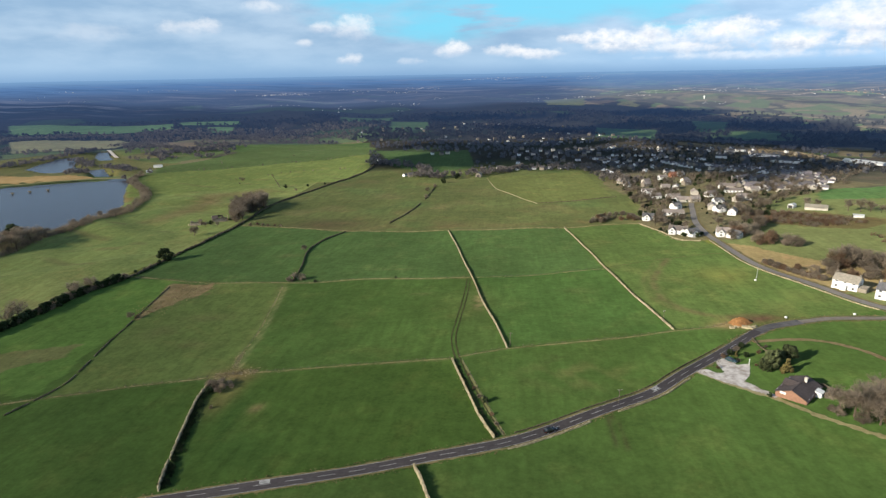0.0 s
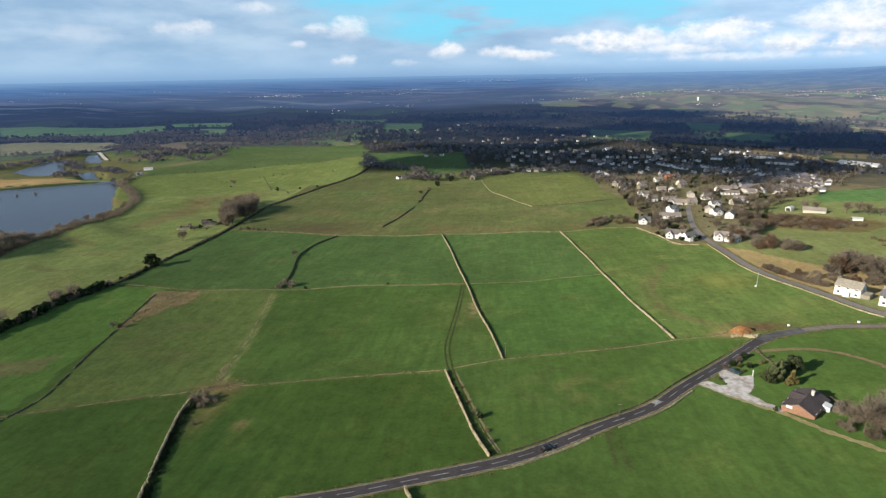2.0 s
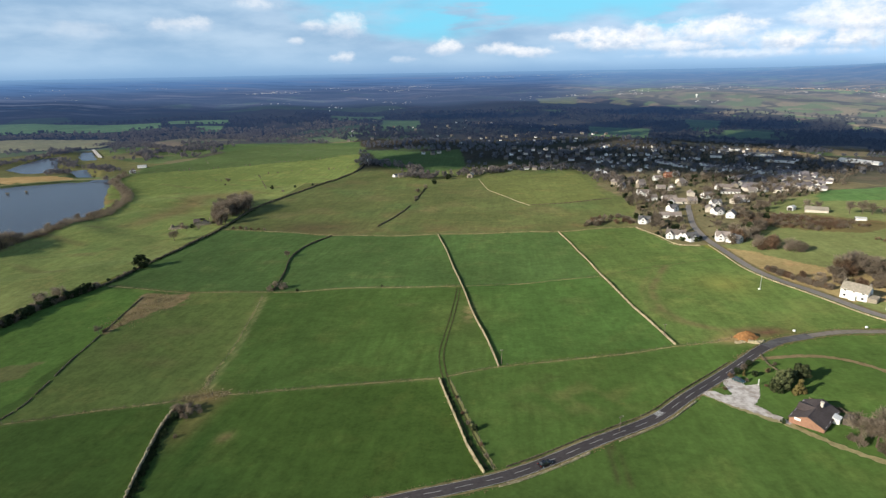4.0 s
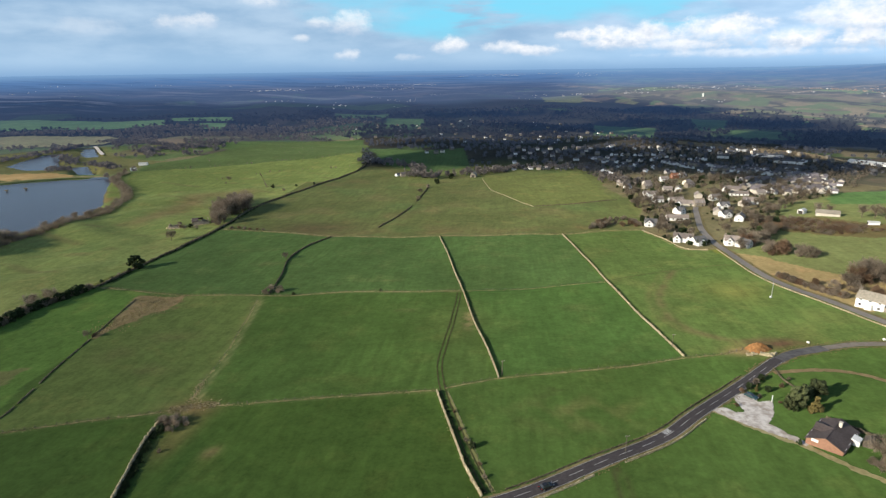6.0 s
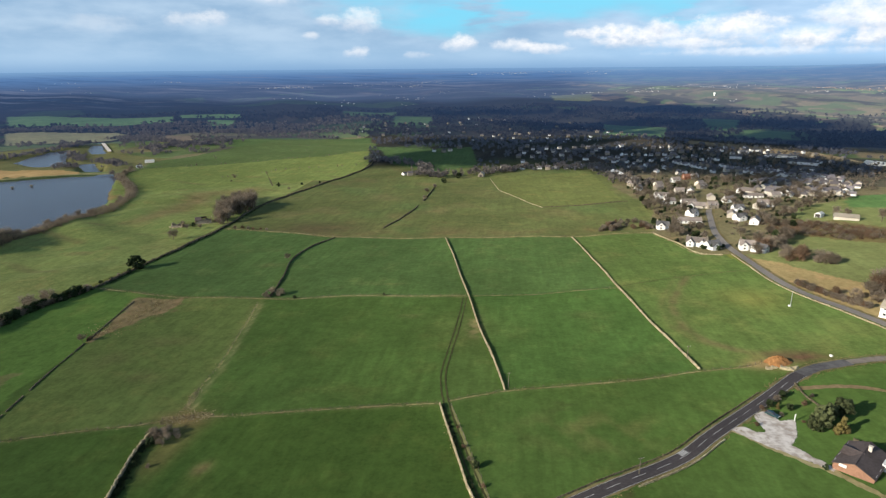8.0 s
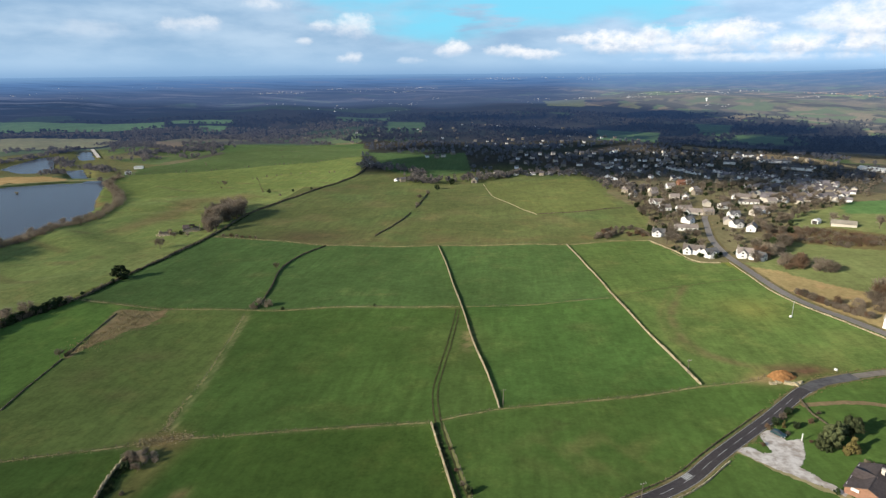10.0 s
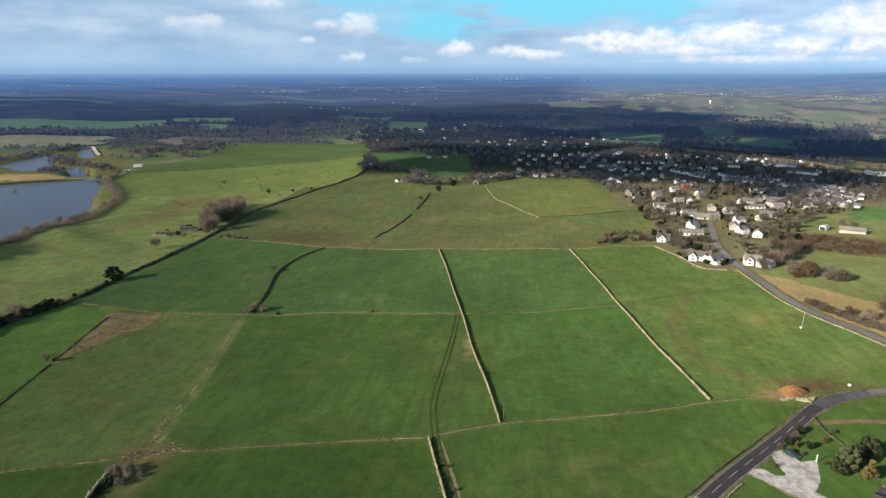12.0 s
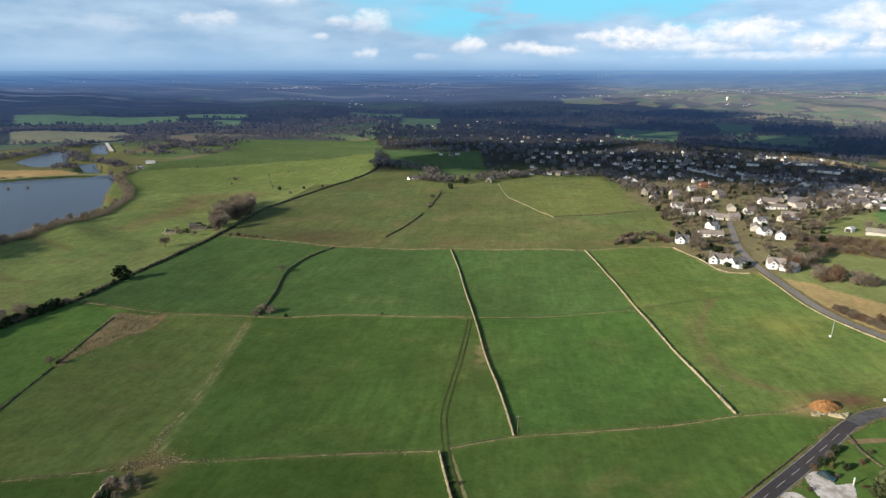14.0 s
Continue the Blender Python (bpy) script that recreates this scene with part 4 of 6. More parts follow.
tagged(part("track", ribbon([(106, 227.5), (112.7, 228.5), (119.6, 229.3), (128.5, 229.0), (135.4, 225.9), (140.7, 220.0), (144.1, 213.5), (146, 206), (150, 188)], 2.3, 0.06, 1.5, 0.3, 3, rng), DIRT), "worn tan farm track across the grass", "track", kind="structure")
tagged(part("track", ribbon([(66, 341), (89.3, 350.4), (130.5, 362.6), (149, 363)], 0.9, 0.05, 2.0, 0.3, 2, rng), RUT_SOFT), "faint brown path across the field", "track", kind="structure")
DRIVE = [(76.5, 202.1), (79.7, 202.4), (81.7, 199.5), (84.6, 199.9), (84.6, 205.5), (84.8, 209.5), (88.4, 212.3), (90.9, 212.2), (91.6, 206.7), (96.9, 207.9), (93.2, 198.6), (89.0, 193.0), (92.0, 187.9), (90.1, 184.7), (83.0, 192.0)]
tagged(part("driveway", pad(DRIVE, 0.08, 0.4), GRAVEL), "pale stained gravel driveway and turning space", "driveway", kind="structure")
tagged(part("driveway", ribbon([(75.8, 201.2), (80.5, 195.6), (86.5, 189.8), (91.5, 185.6), (95.0, 181.5)], 2.6, 0.09, 0.8, 0.4, 4, rng), GRAVEL), "pale gravel strip along the garden edge", "driveway", kind="structure")
tagged(part("verge", ribbon([(75.5, 200.6), (83.0, 191.0), (91.0, 183.4), (95.3, 179.2), (102.1, 169.0), (113.9, 156.0), (130, 138)], 2.2, 0.06, 1.2, 0.5, 3, rng), STRAW), "strip of dry straw-coloured grass by the garden", "verge", kind="structure")


def strip(points, width, name="verge", material=STRAW, ragged=0.5):
    at, _ = along(points, 1.2)
    g, k = Geo(), 0
    while k < len(at) - 3:
        run = rng.randint(4, 16)
        piece = [tuple(p) for p in at[k : k + run]]
        if len(piece) > 2:
            bit = ribbon(piece, width * rng.uniform(0.6, 1.3), 0.06, 1.2, ragged, 3, rng)
            g.add(bit.v, bit.f)
        k += run + rng.randint(1, 6)
    tagged(part(name, g, material), "ragged strip of dry tan grass along the field edge", "rough grass", kind="structure")


for line, width in ((FENCE_NEAR, 0.42), (FENCE_NEAR_EAST, 0.42), (FENCE_MID, 0.55), (FENCE_MID_EAST, 0.5), (FENCE_FAR, 1.1)):
    strip(line, width, ragged=width * 0.45)
strip(FENCE_DIAGONAL, 1.1, "verge", SALLOW, 0.4)
strip(WALL_LANE, 0.7, ragged=0.25)
strip([(117.5, 463), (122.6, 437.4), (127.8, 406.5), (143, 398)], 1.6)

# ---- walls, fences, poles ----
def stone_wall(points, tall=1.25, thick=0.55, material=STONE, label="", step=0.7, gaps=()):
    """A field wall of rough courses with upright coping stones, sagging here and there."""
    r = random.Random(len(points) * 7 + int(points[0][0]))
    at, way = along(points, step)
    z = height(at[:, 0], at[:, 1])
    g = Geo()
    for k, ((x, y), (dx, dy)) in enumerate(zip(at, way)):
        if any(a < k * step < b for a, b in gaps):
            continue
        m = Matrix.Translation((x, y, z[k] - 0.12)) @ Matrix.Rotation(math.atan2(dy, dx), 4, "Z")
        full = tall * (0.84 + 0.22 * math.sin(k * 0.13 + 2 * math.sin(k * 0.031)) * r.random() + r.uniform(-0.2, 0.2))
        courses = 3
        for c in range(courses):
            lo, hi = full * 0.82 * c / courses, full * 0.82 * (c + 1) / courses
            wide = thick * (1 - 0.12 * c) / 2
            g.box((-step * 0.53, step * 0.53), (-wide, wide), (lo, hi + 0.03), m @ Matrix.Translation((r.uniform(-0.12, 0.12), r.uniform(-0.10, 0.10), 0)), 0.06, r)
        for o in (-0.17, 0.17):
            g.box((-0.15, 0.15), (-thick * 0.36, thick * 0.36), (full * 0.8, full + r.uniform(0.05, 0.22)), m @ Matrix.Translation((o, r.uniform(-0.04, 0.04), 0)) @ Matrix.Rotation(r.uniform(-0.25, 0.25), 4, "Y"), 0.03, r)
    return tagged(part("stone_wall", g, material), label, "field wall", group="dry-stone field walls")


stone_wall(WALL_LANE, 1.25, 0.45, STONE, "sunlit tan dry-stone wall along a field lane", 0.6)
stone_wall(WALL_MID, 1.2, 0.44, STONE, "long tan dry-stone wall between two green fields")
stone_wall(WALL_EAST, 1.0, 0.44, STONE, "straight pale dry-stone wall crossing the fields")
stone_wall(WALL_WEST, 2.0, 0.45, STONE, "pale dry-stone wall casting a broad dark shadow", gaps=((14, 15.5),))
stone_wall(WALL_SOUTH, 1.7, 0.65, STONE, "tan dry-stone wall running from the road")
stone_wall(WALL_COPSE, 1.2, 0.38, STONE_DARK, "dark bent field wall beside small bare trees")
stone_wall(WALL_OUTER, 0.56, 0.36, STONE_DARK, "dark tumbled wall beside a rough brown patch", gaps=((8, 9.5), (22, 25), (34, 35.2), (47, 48.5), (58, 60), (71, 75), (84, 85), (98, 100), (110, 111.5), (121, 123), (140, 142), (152, 153)))
stone_wall(WALL_BOUND, 1.9, 1.1, STONE_DARK, "thick dark boundary wall climbing the hill", 1.2)
stone_wall(WALL_FAR, 0.6, 0.35, STONE, "low distant stone wall down a hill field", 1.2)
stone_wall(WALL_FAR_EAST, 0.9, 0.5, STONE_DARK, "low dark wall across a hill field", 1.2)
stone_wall(WALL_CROFT, 1.1, 0.7, STONE_DARK, "broken dark wall on the hillside", 1.2, gaps=((95, 125),))
stone_wall(WALL_GARDEN, 0.75, 0.4, STONE, "pale garden wall round the village houses")
at, way = along(ROAD, 1.0)
right = [tuple(p + np.array([d[1], -d[0]]) * 3.6) for p, d in zip(at, way)]
left = [tuple(p - np.array([d[1], -d[0]]) * 3.6) for p, d in zip(at, way)]
near = lambda line, x0, x1: [q for q in line[::6] if x0 < q[0] < x1]  # noqa: E731
stone_wall(near(right, 3, 33), 0.65, 0.34, STONE, "low tan stone wall edging the road")
stone_wall(near(right, 40, 74), 0.6, 0.32, STONE, "low tan stone wall edging the road")
stone_wall(near(left, 4, 96), 0.45, 0.35, STONE_DARK, "low weathered stone wall along the road verge")
stone_wall([(107.5, 231), (107.0, 222), (108.5, 216)], 0.55, 0.4, STONE_DARK, "garden wall beside the house drive")
stone_wall([(108, 196), (114, 188), (119, 181)], 1.2, 0.5, STONE_DARK, "dark garden wall behind the bungalow")


at, way = along(LANE, 1.0)
beside = [tuple(p + np.array([d[1], -d[0]]) * 4.2) for p, d in zip(at, way) if 255 < p[1] < 402]
stone_wall(beside[::8], 0.55, 0.36, STONE, "low pale stone wall along the lane")


def fence(points, step=3.4, label="weathered post-and-wire stock fence in dry grass", skip=()):
    """A stock fence: posts and two strands of wire."""
    r = random.Random(int(points[0][1]))
    at, way = along(points, step)
    top = empty("fence", pose(at[0][0], at[0][1], z_at(*at[0])))
    base = Vector((at[0][0], at[0][1], z_at(*at[0])))
    wire = Geo()
    last = None
    for k, (x, y) in enumerate(at):
        q = Vector((x, y, z_at(x, y))) - base
        post = new("post", POST_MESH)
        post.parent = top
        post.matrix_basis = Matrix.Translation(q) @ pose(0, 0, -0.2, r.uniform(-5, 5), r.uniform(-5, 5), r.uniform(0, 90))
        if last is not None:
            for h in (0.55, 1.0):
                wire.tube(last + Vector((0, 0, h)), q + Vector((0, 0, h)), 0.012, 0.012, 3)
        last = q
    part("wire", wire, TIMBER, top, "thin fence wire")
    return tagged(top, label, "fence", group="stock fences")


POST_MESH = Geo().tube((0, 0, 0), (0, 0, 1.45), 0.09, 0.075, 6).mesh("post", TIMBER)
for line in (FENCE_NEAR, FENCE_NEAR_EAST, FENCE_MID, FENCE_MID_EAST, FENCE_DIAGONAL):
    fence(line)
fence(FENCE_FAR, 6.0)
fence([(2.6, 160), (-1.6, 175.5), (-6.6, 191.8), (-13.2, 214.7)], 2.6, "dark post-and-wire fence along the field lane")


def tufts(points, count, spread, tall, material, label, seed):
    """Many tufts of dead grass along a line."""
    r = random.Random(seed)
    at, way = along(points, 0.5)
    g = Geo()
    for _ in range(count):
        k = r.randrange(len(at))
        o = r.gauss(0, spread)
        x, y = at[k][0] + way[k][1] * o, at[k][1] - way[k][0] * o
        z = z_at(x, y) - 0.05
        for _ in range(3):
            a, s = r.uniform(0, 6.3), r.uniform(0.6, 1.3)
            ca, sa = math.cos(a) * 0.22 * s, math.sin(a) * 0.22 * s
            lx, ly = r.uniform(-0.3, 0.3), r.uniform(-0.3, 0.3)
            g.add([(x - ca, y - sa, z), (x + ca, y + sa, z), (x + lx, y + ly, z + tall * s)], [(0, 1, 2)])
    return tagged(part("dead_grass", g, material), label, "grass", kind="stuff")


for seed, (line, count, spread) in enumerate(((FENCE_NEAR, 1100, 0.5), (FENCE_NEAR_EAST, 600, 0.4), (FENCE_MID, 900, 0.5), (FENCE_MID_EAST, 350, 0.4), (FENCE_DIAGONAL, 90, 1.2), (FENCE_FAR, 1500, 1.2), (WALL_LANE, 120, 0.5))):
    tufts(line, count, spread, 0.22, STRAW, "tufts of dead tan grass along the fence", seed)
tufts([(-109, 210), (-110.5, 217), (-112, 226)], 160, 0.9, 0.30, BLEACHED, "dead grass where two fences meet", 24)
tufts([(-114, 203), (-109, 205.5), (-103, 208), (-98, 208.5)], 420, 1.6, 0.30, BLEACHED, "clump of dead grass and bramble at a field corner", 20)
tufts([(-200, 322), (-184, 324), (-188, 300), (-191, 275)], 900, 5.0, 0.45, STRAW, "brown rushes in the rough corner", 21)
tufts([tuple(p) for p in right[20::12]], 600, 0.4, 0.32, VERGE, "dead grass on the road verge", 22)
tufts([tuple(p) for p in left[20::12]], 600, 0.4, 0.32, VERGE, "dead grass on the road verge", 23)


gate_post = part("gate_post", Geo().box((-0.12, 0.12), (-0.12, 0.12), (-0.2, 2.3)).box((-0.17, 0.17), (-0.17, 0.17), (2.3, 2.42)), FRAME)
gate_post.matrix_basis = pose(96.2, 207.0, z_at(96.2, 207.0))
tagged(gate_post, "white painted gate post at the gravel yard", "post")


def pole(x, y, tall, lean=0.0, label="", arm=True, material=TIMBER):
    """A wooden service pole with a cross-arm and insulators."""
    top = empty("utility_pole", pose(x, y, z_at(x, y), lean, lean * 0.6, 20))
    part("shaft", Geo().tube((0, 0, -0.4), (0, 0, tall), 0.15, 0.10, 8), material, top)
    if arm:
        part("cross_arm", Geo().box((-0.8, 0.8), (-0.16, -0.05), (tall - 0.5, tall - 0.36)), material, top)
        for o in (-0.7, 0.0, 0.7):
            part("insulator", Geo().tube((o, -0.1, tall - 0.36), (o, -0.1, tall - 0.15), 0.05, 0.035, 6), FRAME, top)
    return tagged(top, label, "pole", group="service poles")


pole(6.6, 227.9, 6.4, 1.5, "grey wooden utility pole at a wall end")
pole(77.0, 252.0, 5.8, 0.5, "grey wooden utility pole beside the field wall")
pole(42.1, 178.7, 5.6, 1.0, "grey wooden utility pole beside the road")
pole(140.4, 306.5, 8.2, 0.0, "slim pale pole standing alone in a field", False, STEEL)
for x, y in ((140.4, 306.5), (131, 252.6), (161, 254.2)):
    g = Geo().tube((0, 0, 0), (0, 0, 0.6), 0.55, 0.62, 10).tube((0, 0, 0.6), (0, 0, 0.85), 0.62, 0.2, 10)
    b = part("water_butt", g, RENDER)
    b.matrix_basis = pose(x, y + 0.7, z_at(x, y + 0.7) - 0.05)
    tagged(b, "small round white tank on the grass", "tank", group="white tanks")

# ---- the heap of clay ----
g = Geo()
r = random.Random(9)
rings, around = 9, 26
verts = []
for i in range(rings):
    for j in range(around):
        a = 2 * math.pi * j / around
        rad = (1 - i / (rings - 1)) ** 0.8
        lump = 1 + 0.16 * math.sin(3 * a + 1) + 0.10 * math.sin(7 * a + i)
        x, y = 109.0 + 4.8 * rad * lump * math.cos(a), 247.6 + 3.4 * rad * lump * math.sin(a)
        rise = 2.9 * (1 - rad**1.7) * (1 + 0.12 * math.sin(5 * a + 2 * i))
        verts.append((x, y, z_at(x, y) - 0.1 + rise + r.uniform(-0.12, 0.12)))
faces = [(i * around + j, i * around + (j + 1) % around, (i + 1) * around + (j + 1) % around, (i + 1) * around + j) for i in range(rings - 1) for j in range(around)]
g.add(verts, faces)
tagged(part("clay_mound", g, CLAY), "heap of loose orange clay dumped by the road bend", "soil heap")
for k in range(9):
    x, y = 103.2 + k * 1.3 + r.uniform(-0.5, 0.5), 243.4 + r.uniform(-1.2, 1.0) - k * 0.15
    s = r.uniform(0.5, 1.0)
    b = part("boulder", Geo().box((-s, s), (-s * 0.7, s * 0.7), (-0.2, s * 0.9), None, s * 0.28, r), STONE, None)
    b.matrix_basis = pose(x, y, z_at(x, y), r.uniform(-10, 10), r.uniform(-10, 10), r.uniform(0, 180))
    tagged(b, "pale boulder at the foot of the clay heap", "boulder", group="boulders by the heap")

# ---- trees and shrubs ----
def twig_fan(g, r, at, way, size, count, wide):
    """Thin twigs that spread from a branch end."""
    for _ in range(count):
        d = (way + Vector((r.gauss(0, 0.7), r.gauss(0, 0.7), r.gauss(0.15, 0.5)))).normalized()
        side = d.orthogonal().normalized()
        side.rotate(Matrix.Rotation(r.uniform(0, 6.3), 3, d))
        o = at + way * r.uniform(-0.5, 0.1) * size
        tip = o + d * size * r.uniform(0.6, 1.2)
        mid = (o + tip) / 2 + side * size * r.uniform(-0.15, 0.15)
        g.add([o - side * wide, o + side * wide, mid + side * wide * 0.9, tip, mid - side * wide * 0.9], [(0, 1, 2, 4), (4, 2, 3)])


def bare_tree(name, tall, spread, seed, limbs=9, twigs=26, material=TWIG, wide=0.035, label="", low=0.25):
    """A leafless tree: tapered trunk, limbs that fork, and a crown of twigs."""
    r = random.Random(seed)
    top = empty(name)
    wood, crown = Geo(), Geo()
    wood.tube((0, 0, -0.3), (0, 0, tall * 0.5), tall * 0.032, tall * 0.02, 7)
    for i in range(limbs):
        a = 2 * math.pi * (i + r.uniform(-0.3, 0.3)) / limbs * 1.9
        base = Vector((0, 0, tall * r.uniform(low, 0.5)))
        reach = spread * r.uniform(0.55, 1.0)
        end = Vector((math.cos(a) * reach, math.sin(a) * reach, min(tall * 0.92, base.z + tall * r.uniform(0.2, 0.5) * (1.25 - reach / spread * 0.5))))
        knee = base.lerp(end, 0.5) + Vector((0, 0, tall * 0.05))
        wood.tube(base, knee, tall * 0.014, tall * 0.010, 5)
        wood.tube(knee, end, tall * 0.010, tall * 0.004, 5)
        for _ in range(6):
            f = r.uniform(0.3, 1.0)
            o = knee.lerp(end, f) if r.random() < 0.75 else base.lerp(knee, f)
            d = (end - base).normalized() + Vector((r.gauss(0, 0.6), r.gauss(0, 0.6), r.gauss(0.35, 0.4)))
            d.normalize()
            s = tall * r.uniform(0.11, 0.2)
            wood.tube(o, o + d * s, tall * 0.005, tall * 0.002, 3)
            twig_fan(crown, r, o + d * s * 0.8, d, s, twigs, wide)
    part("trunk", wood, BARK, top)
    part("crown", crown, material, top)
    return tagged(top, label, "tree")


def thicket(name, tall, spread, seed, twigs, material, label, category="shrub", stems=7, long=0.75, wide=0.055, low=0.04):
    """A dense leafless bush: stems from one root and a dome of fine twigs in uneven clumps."""
    r = random.Random(seed)
    top = empty(name)
    wood, g = Geo(), Geo()
    clumps = []
    for _ in range(18):
        h = r.uniform(low + 0.18, 0.86)
        girth = math.sqrt(max(0.03, 1 - ((h - 0.42) / 0.58) ** 2))
        a, q = r.uniform(0, 6.3), math.sqrt(r.random()) * 0.82
        clumps.append((Vector((math.cos(a) * q * girth * spread, math.sin(a) * q * girth * spread, h * tall)), (0.20 + 0.16 * r.random()) * spread))
    for c, s in clumps[:stems]:
        wood.tube((c.x * 0.1, c.y * 0.1, -0.2), c, tall * 0.022, tall * 0.008, 5)
    for _ in range(twigs):
        c, s = r.choice(clumps)
        d = Vector((r.gauss(0, 1), r.gauss(0, 1), r.gauss(0, 1))).normalized()
        o = c + d * s * r.uniform(0.2, 1.0)
        o.z = max(o.z, low * tall)
        d = (d + Vector((r.gauss(0, 0.5), r.gauss(0, 0.5), 0.5 + r.gauss(0, 0.5)))).normalized()
        side = d.orthogonal().normalized()
        side.rotate(Matrix.Rotation(r.uniform(0, 6.3), 3, d))
        e = o + d * long * r.uniform(0.6, 1.3)
        g.add([o - side * wide, o + side * wide, e + side * wide * 0.4, e - side * wide * 0.4], [(0, 1, 2, 3)])
    part("stem", wood, BARK, top)
    part("crown", g, material, top)
    return tagged(top, label, category)


def leafy(name, tall, spread, seed, leaves, size, material, label, category="tree", cone=False, base=0.12):
    """An evergreen: a trunk and a crown of many small leaf sprays in uneven clumps."""
    r = random.Random(seed)
    top = empty(name)
    part("trunk", Geo().tube((0, 0, -0.2), (0, 0, tall * 0.6), tall * 0.035, tall * 0.012, 7), BARK, top)
    g = Geo()
    clumps = []
    for _ in range(22):
        h = r.uniform(base, 0.95)
        wide = (1.02 - h) if cone else math.sqrt(max(0.02, 1 - ((h - 0.5) / 0.55) ** 2))
        a, q = r.uniform(0, 6.3), math.sqrt(r.random()) * 0.8
        clumps.append((Vector((math.cos(a) * q * wide * spread, math.sin(a) * q * wide * spread, h * tall)), (0.22 + 0.2 * r.random()) * spread * (0.5 + 0.5 * wide)))
    for _ in range(leaves):
        c, s = r.choice(clumps)
        d = Vector((r.gauss(0, 1), r.gauss(0, 1), r.gauss(0, 1))).normalized()
        o = c + d * s * r.uniform(0.5, 1.08)
        u = (d + Vector((r.gauss(0, 0.6), r.gauss(0, 0.6), r.gauss(0, 0.6)))).orthogonal().normalized() * size * r.uniform(0.5, 1.1)
        v = u.cross(d).normalized() * size * r.uniform(0.4, 0.9)
        g.add([o - u, o - v * 0.5, o + u, o + v], [(0, 1, 2, 3)])
    part("crown", g, material, top)
    return tagged(top, label, category)


def plant(model, x, y, scale=1.0, turn=0.0, squash=1.0, label="", group=""):
    ob = copy_thing(model, pose(x, y, z_at(x, y) - 0.05, 0, 0, turn))
    ob.scale = (scale, scale, scale * squash)
    return tagged(ob, label, group=group)


def full_tree(seed, material):
    """A leafless tree whose fine twigs fill a rounded crown."""
    t = bare_tree("bare_tree", 10.0, 4.2, seed, 8, 7, material, 0.05, "leafless brown winter tree with a rounded crown")
    crown = thicket("filler", 7.4, 4.4, seed + 5, 1000, material, "", long=1.1, wide=0.06, stems=0, low=0.0)
    made = [c for c in crown.children if c.name.startswith("crown")][0]
    made.parent, made.matrix_basis, made.name = t, pose(0, 0, 2.6), "crown"
    for c in list(crown.children):
        bpy.data.objects.remove(c)
    bpy.data.objects.remove(crown)
    return t


TREES = [full_tree(11 + k, TWIG) for k in range(3)]
SCRUBS = [thicket("shrub", 4.0, 2.9, 31 + k, 1150, (TWIG, TWIG_RED, TWIG)[k], "leafless brown thicket shrub with fine twigs") for k in range(3)]
DARKS = [leafy("evergreen_bush", 5.0, 2.9, 51 + k, 1900, 0.46, LEAF, "dark evergreen bush with dense leaves", "bush") for k in range(2)]
CONES = [leafy("conifer", 7.5, 3.4, 61, 3600, 0.42, LEAF_GARDEN, "dark green bushy garden conifer", cone=False, base=0.04), leafy("conifer", 6.0, 2.6, 62, 2800, 0.34, LEAF_GOLD, "golden-green bushy garden conifer", cone=True, base=0.04)]
for k, model in enumerate(TREES + SCRUBS + DARKS + CONES):
    spots = [(-258, 560), (-395, 560), (-262, 470), (-120, 334), (176, 384), (-404, 600), (-240.1, 387.0), (-262, 318), (102.2, 203.2), (106.6, 200.2)]
    x, y = spots[k]
    model.matrix_basis = pose(x, y, z_at(x, y) - 0.05, 0, 0, 40 * k)
DARKS[0].scale = (1.9, 1.9, 1.75)
tagged(DARKS[0], "lone dark evergreen tree by the boundary wall")
R = random.Random(77)


def row(points, step, models, low, high, off=1.0, label="", group="", squash=1.0):
    at, way = along(points, step)
    for (x, y), (dx, dy) in zip(at, way):
        o = R.uniform(-off, off)
        plant(R.choice(models), x + dy * o, y - dx * o, R.uniform(low, high), R.uniform(0, 360), squash, label, group)


HEDGE = [(-262, 215), (-258, 250), (-252.5, 284), (-252, 309), (-249.5, 322), (-242.5, 341)]
row(HEDGE, 1.9, [DARKS[0], DARKS[1], DARKS[1], SCRUBS[2]], 0.75, 1.2, 0.9, "", "hedge by the boundary", 0.95)
row([(-266, 215), (-262, 250), (-256, 284), (-255, 309), (-253, 322)], 6.0, [SCRUBS[0], SCRUBS[2], TREES[0]], 0.9, 1.35, 1.4, "", "hedge by the boundary", 0.95)
row([(-250, 328), (-243, 350), (-242, 380)], 8.0, [SCRUBS[0], DARKS[1]], 0.4, 0.6, 1.0, "", "hedge by the boundary")
row([(-250, 525), (-254, 555), (-252, 590), (-247, 605)], 3.2, TREES + SCRUBS[:1], 1.1, 1.8, 6.0, "", "copse on the hill")
COPSE = [(-247, 520), (-252, 560), (-257, 615), (-272, 655), (-290, 640), (-280, 600), (-264, 555)]
grown = 0
while grown < 46:
    x, y = R.uniform(-292, -246), R.uniform(520, 656)
    if inside(COPSE, x, y):
        plant(R.choice(TREES + TREES + SCRUBS[:1]), x, y, R.uniform(0.6, 1.25) * (1.1 if y > 560 else 0.7), R.uniform(0, 360), 1.1, "", "copse on the hill")
        grown += 1
row([(-262, 505), (-280, 520)], 5.0, SCRUBS + DARKS[:1] + TREES, 0.5, 0.95, 5.0, "", "trees round the ruin")
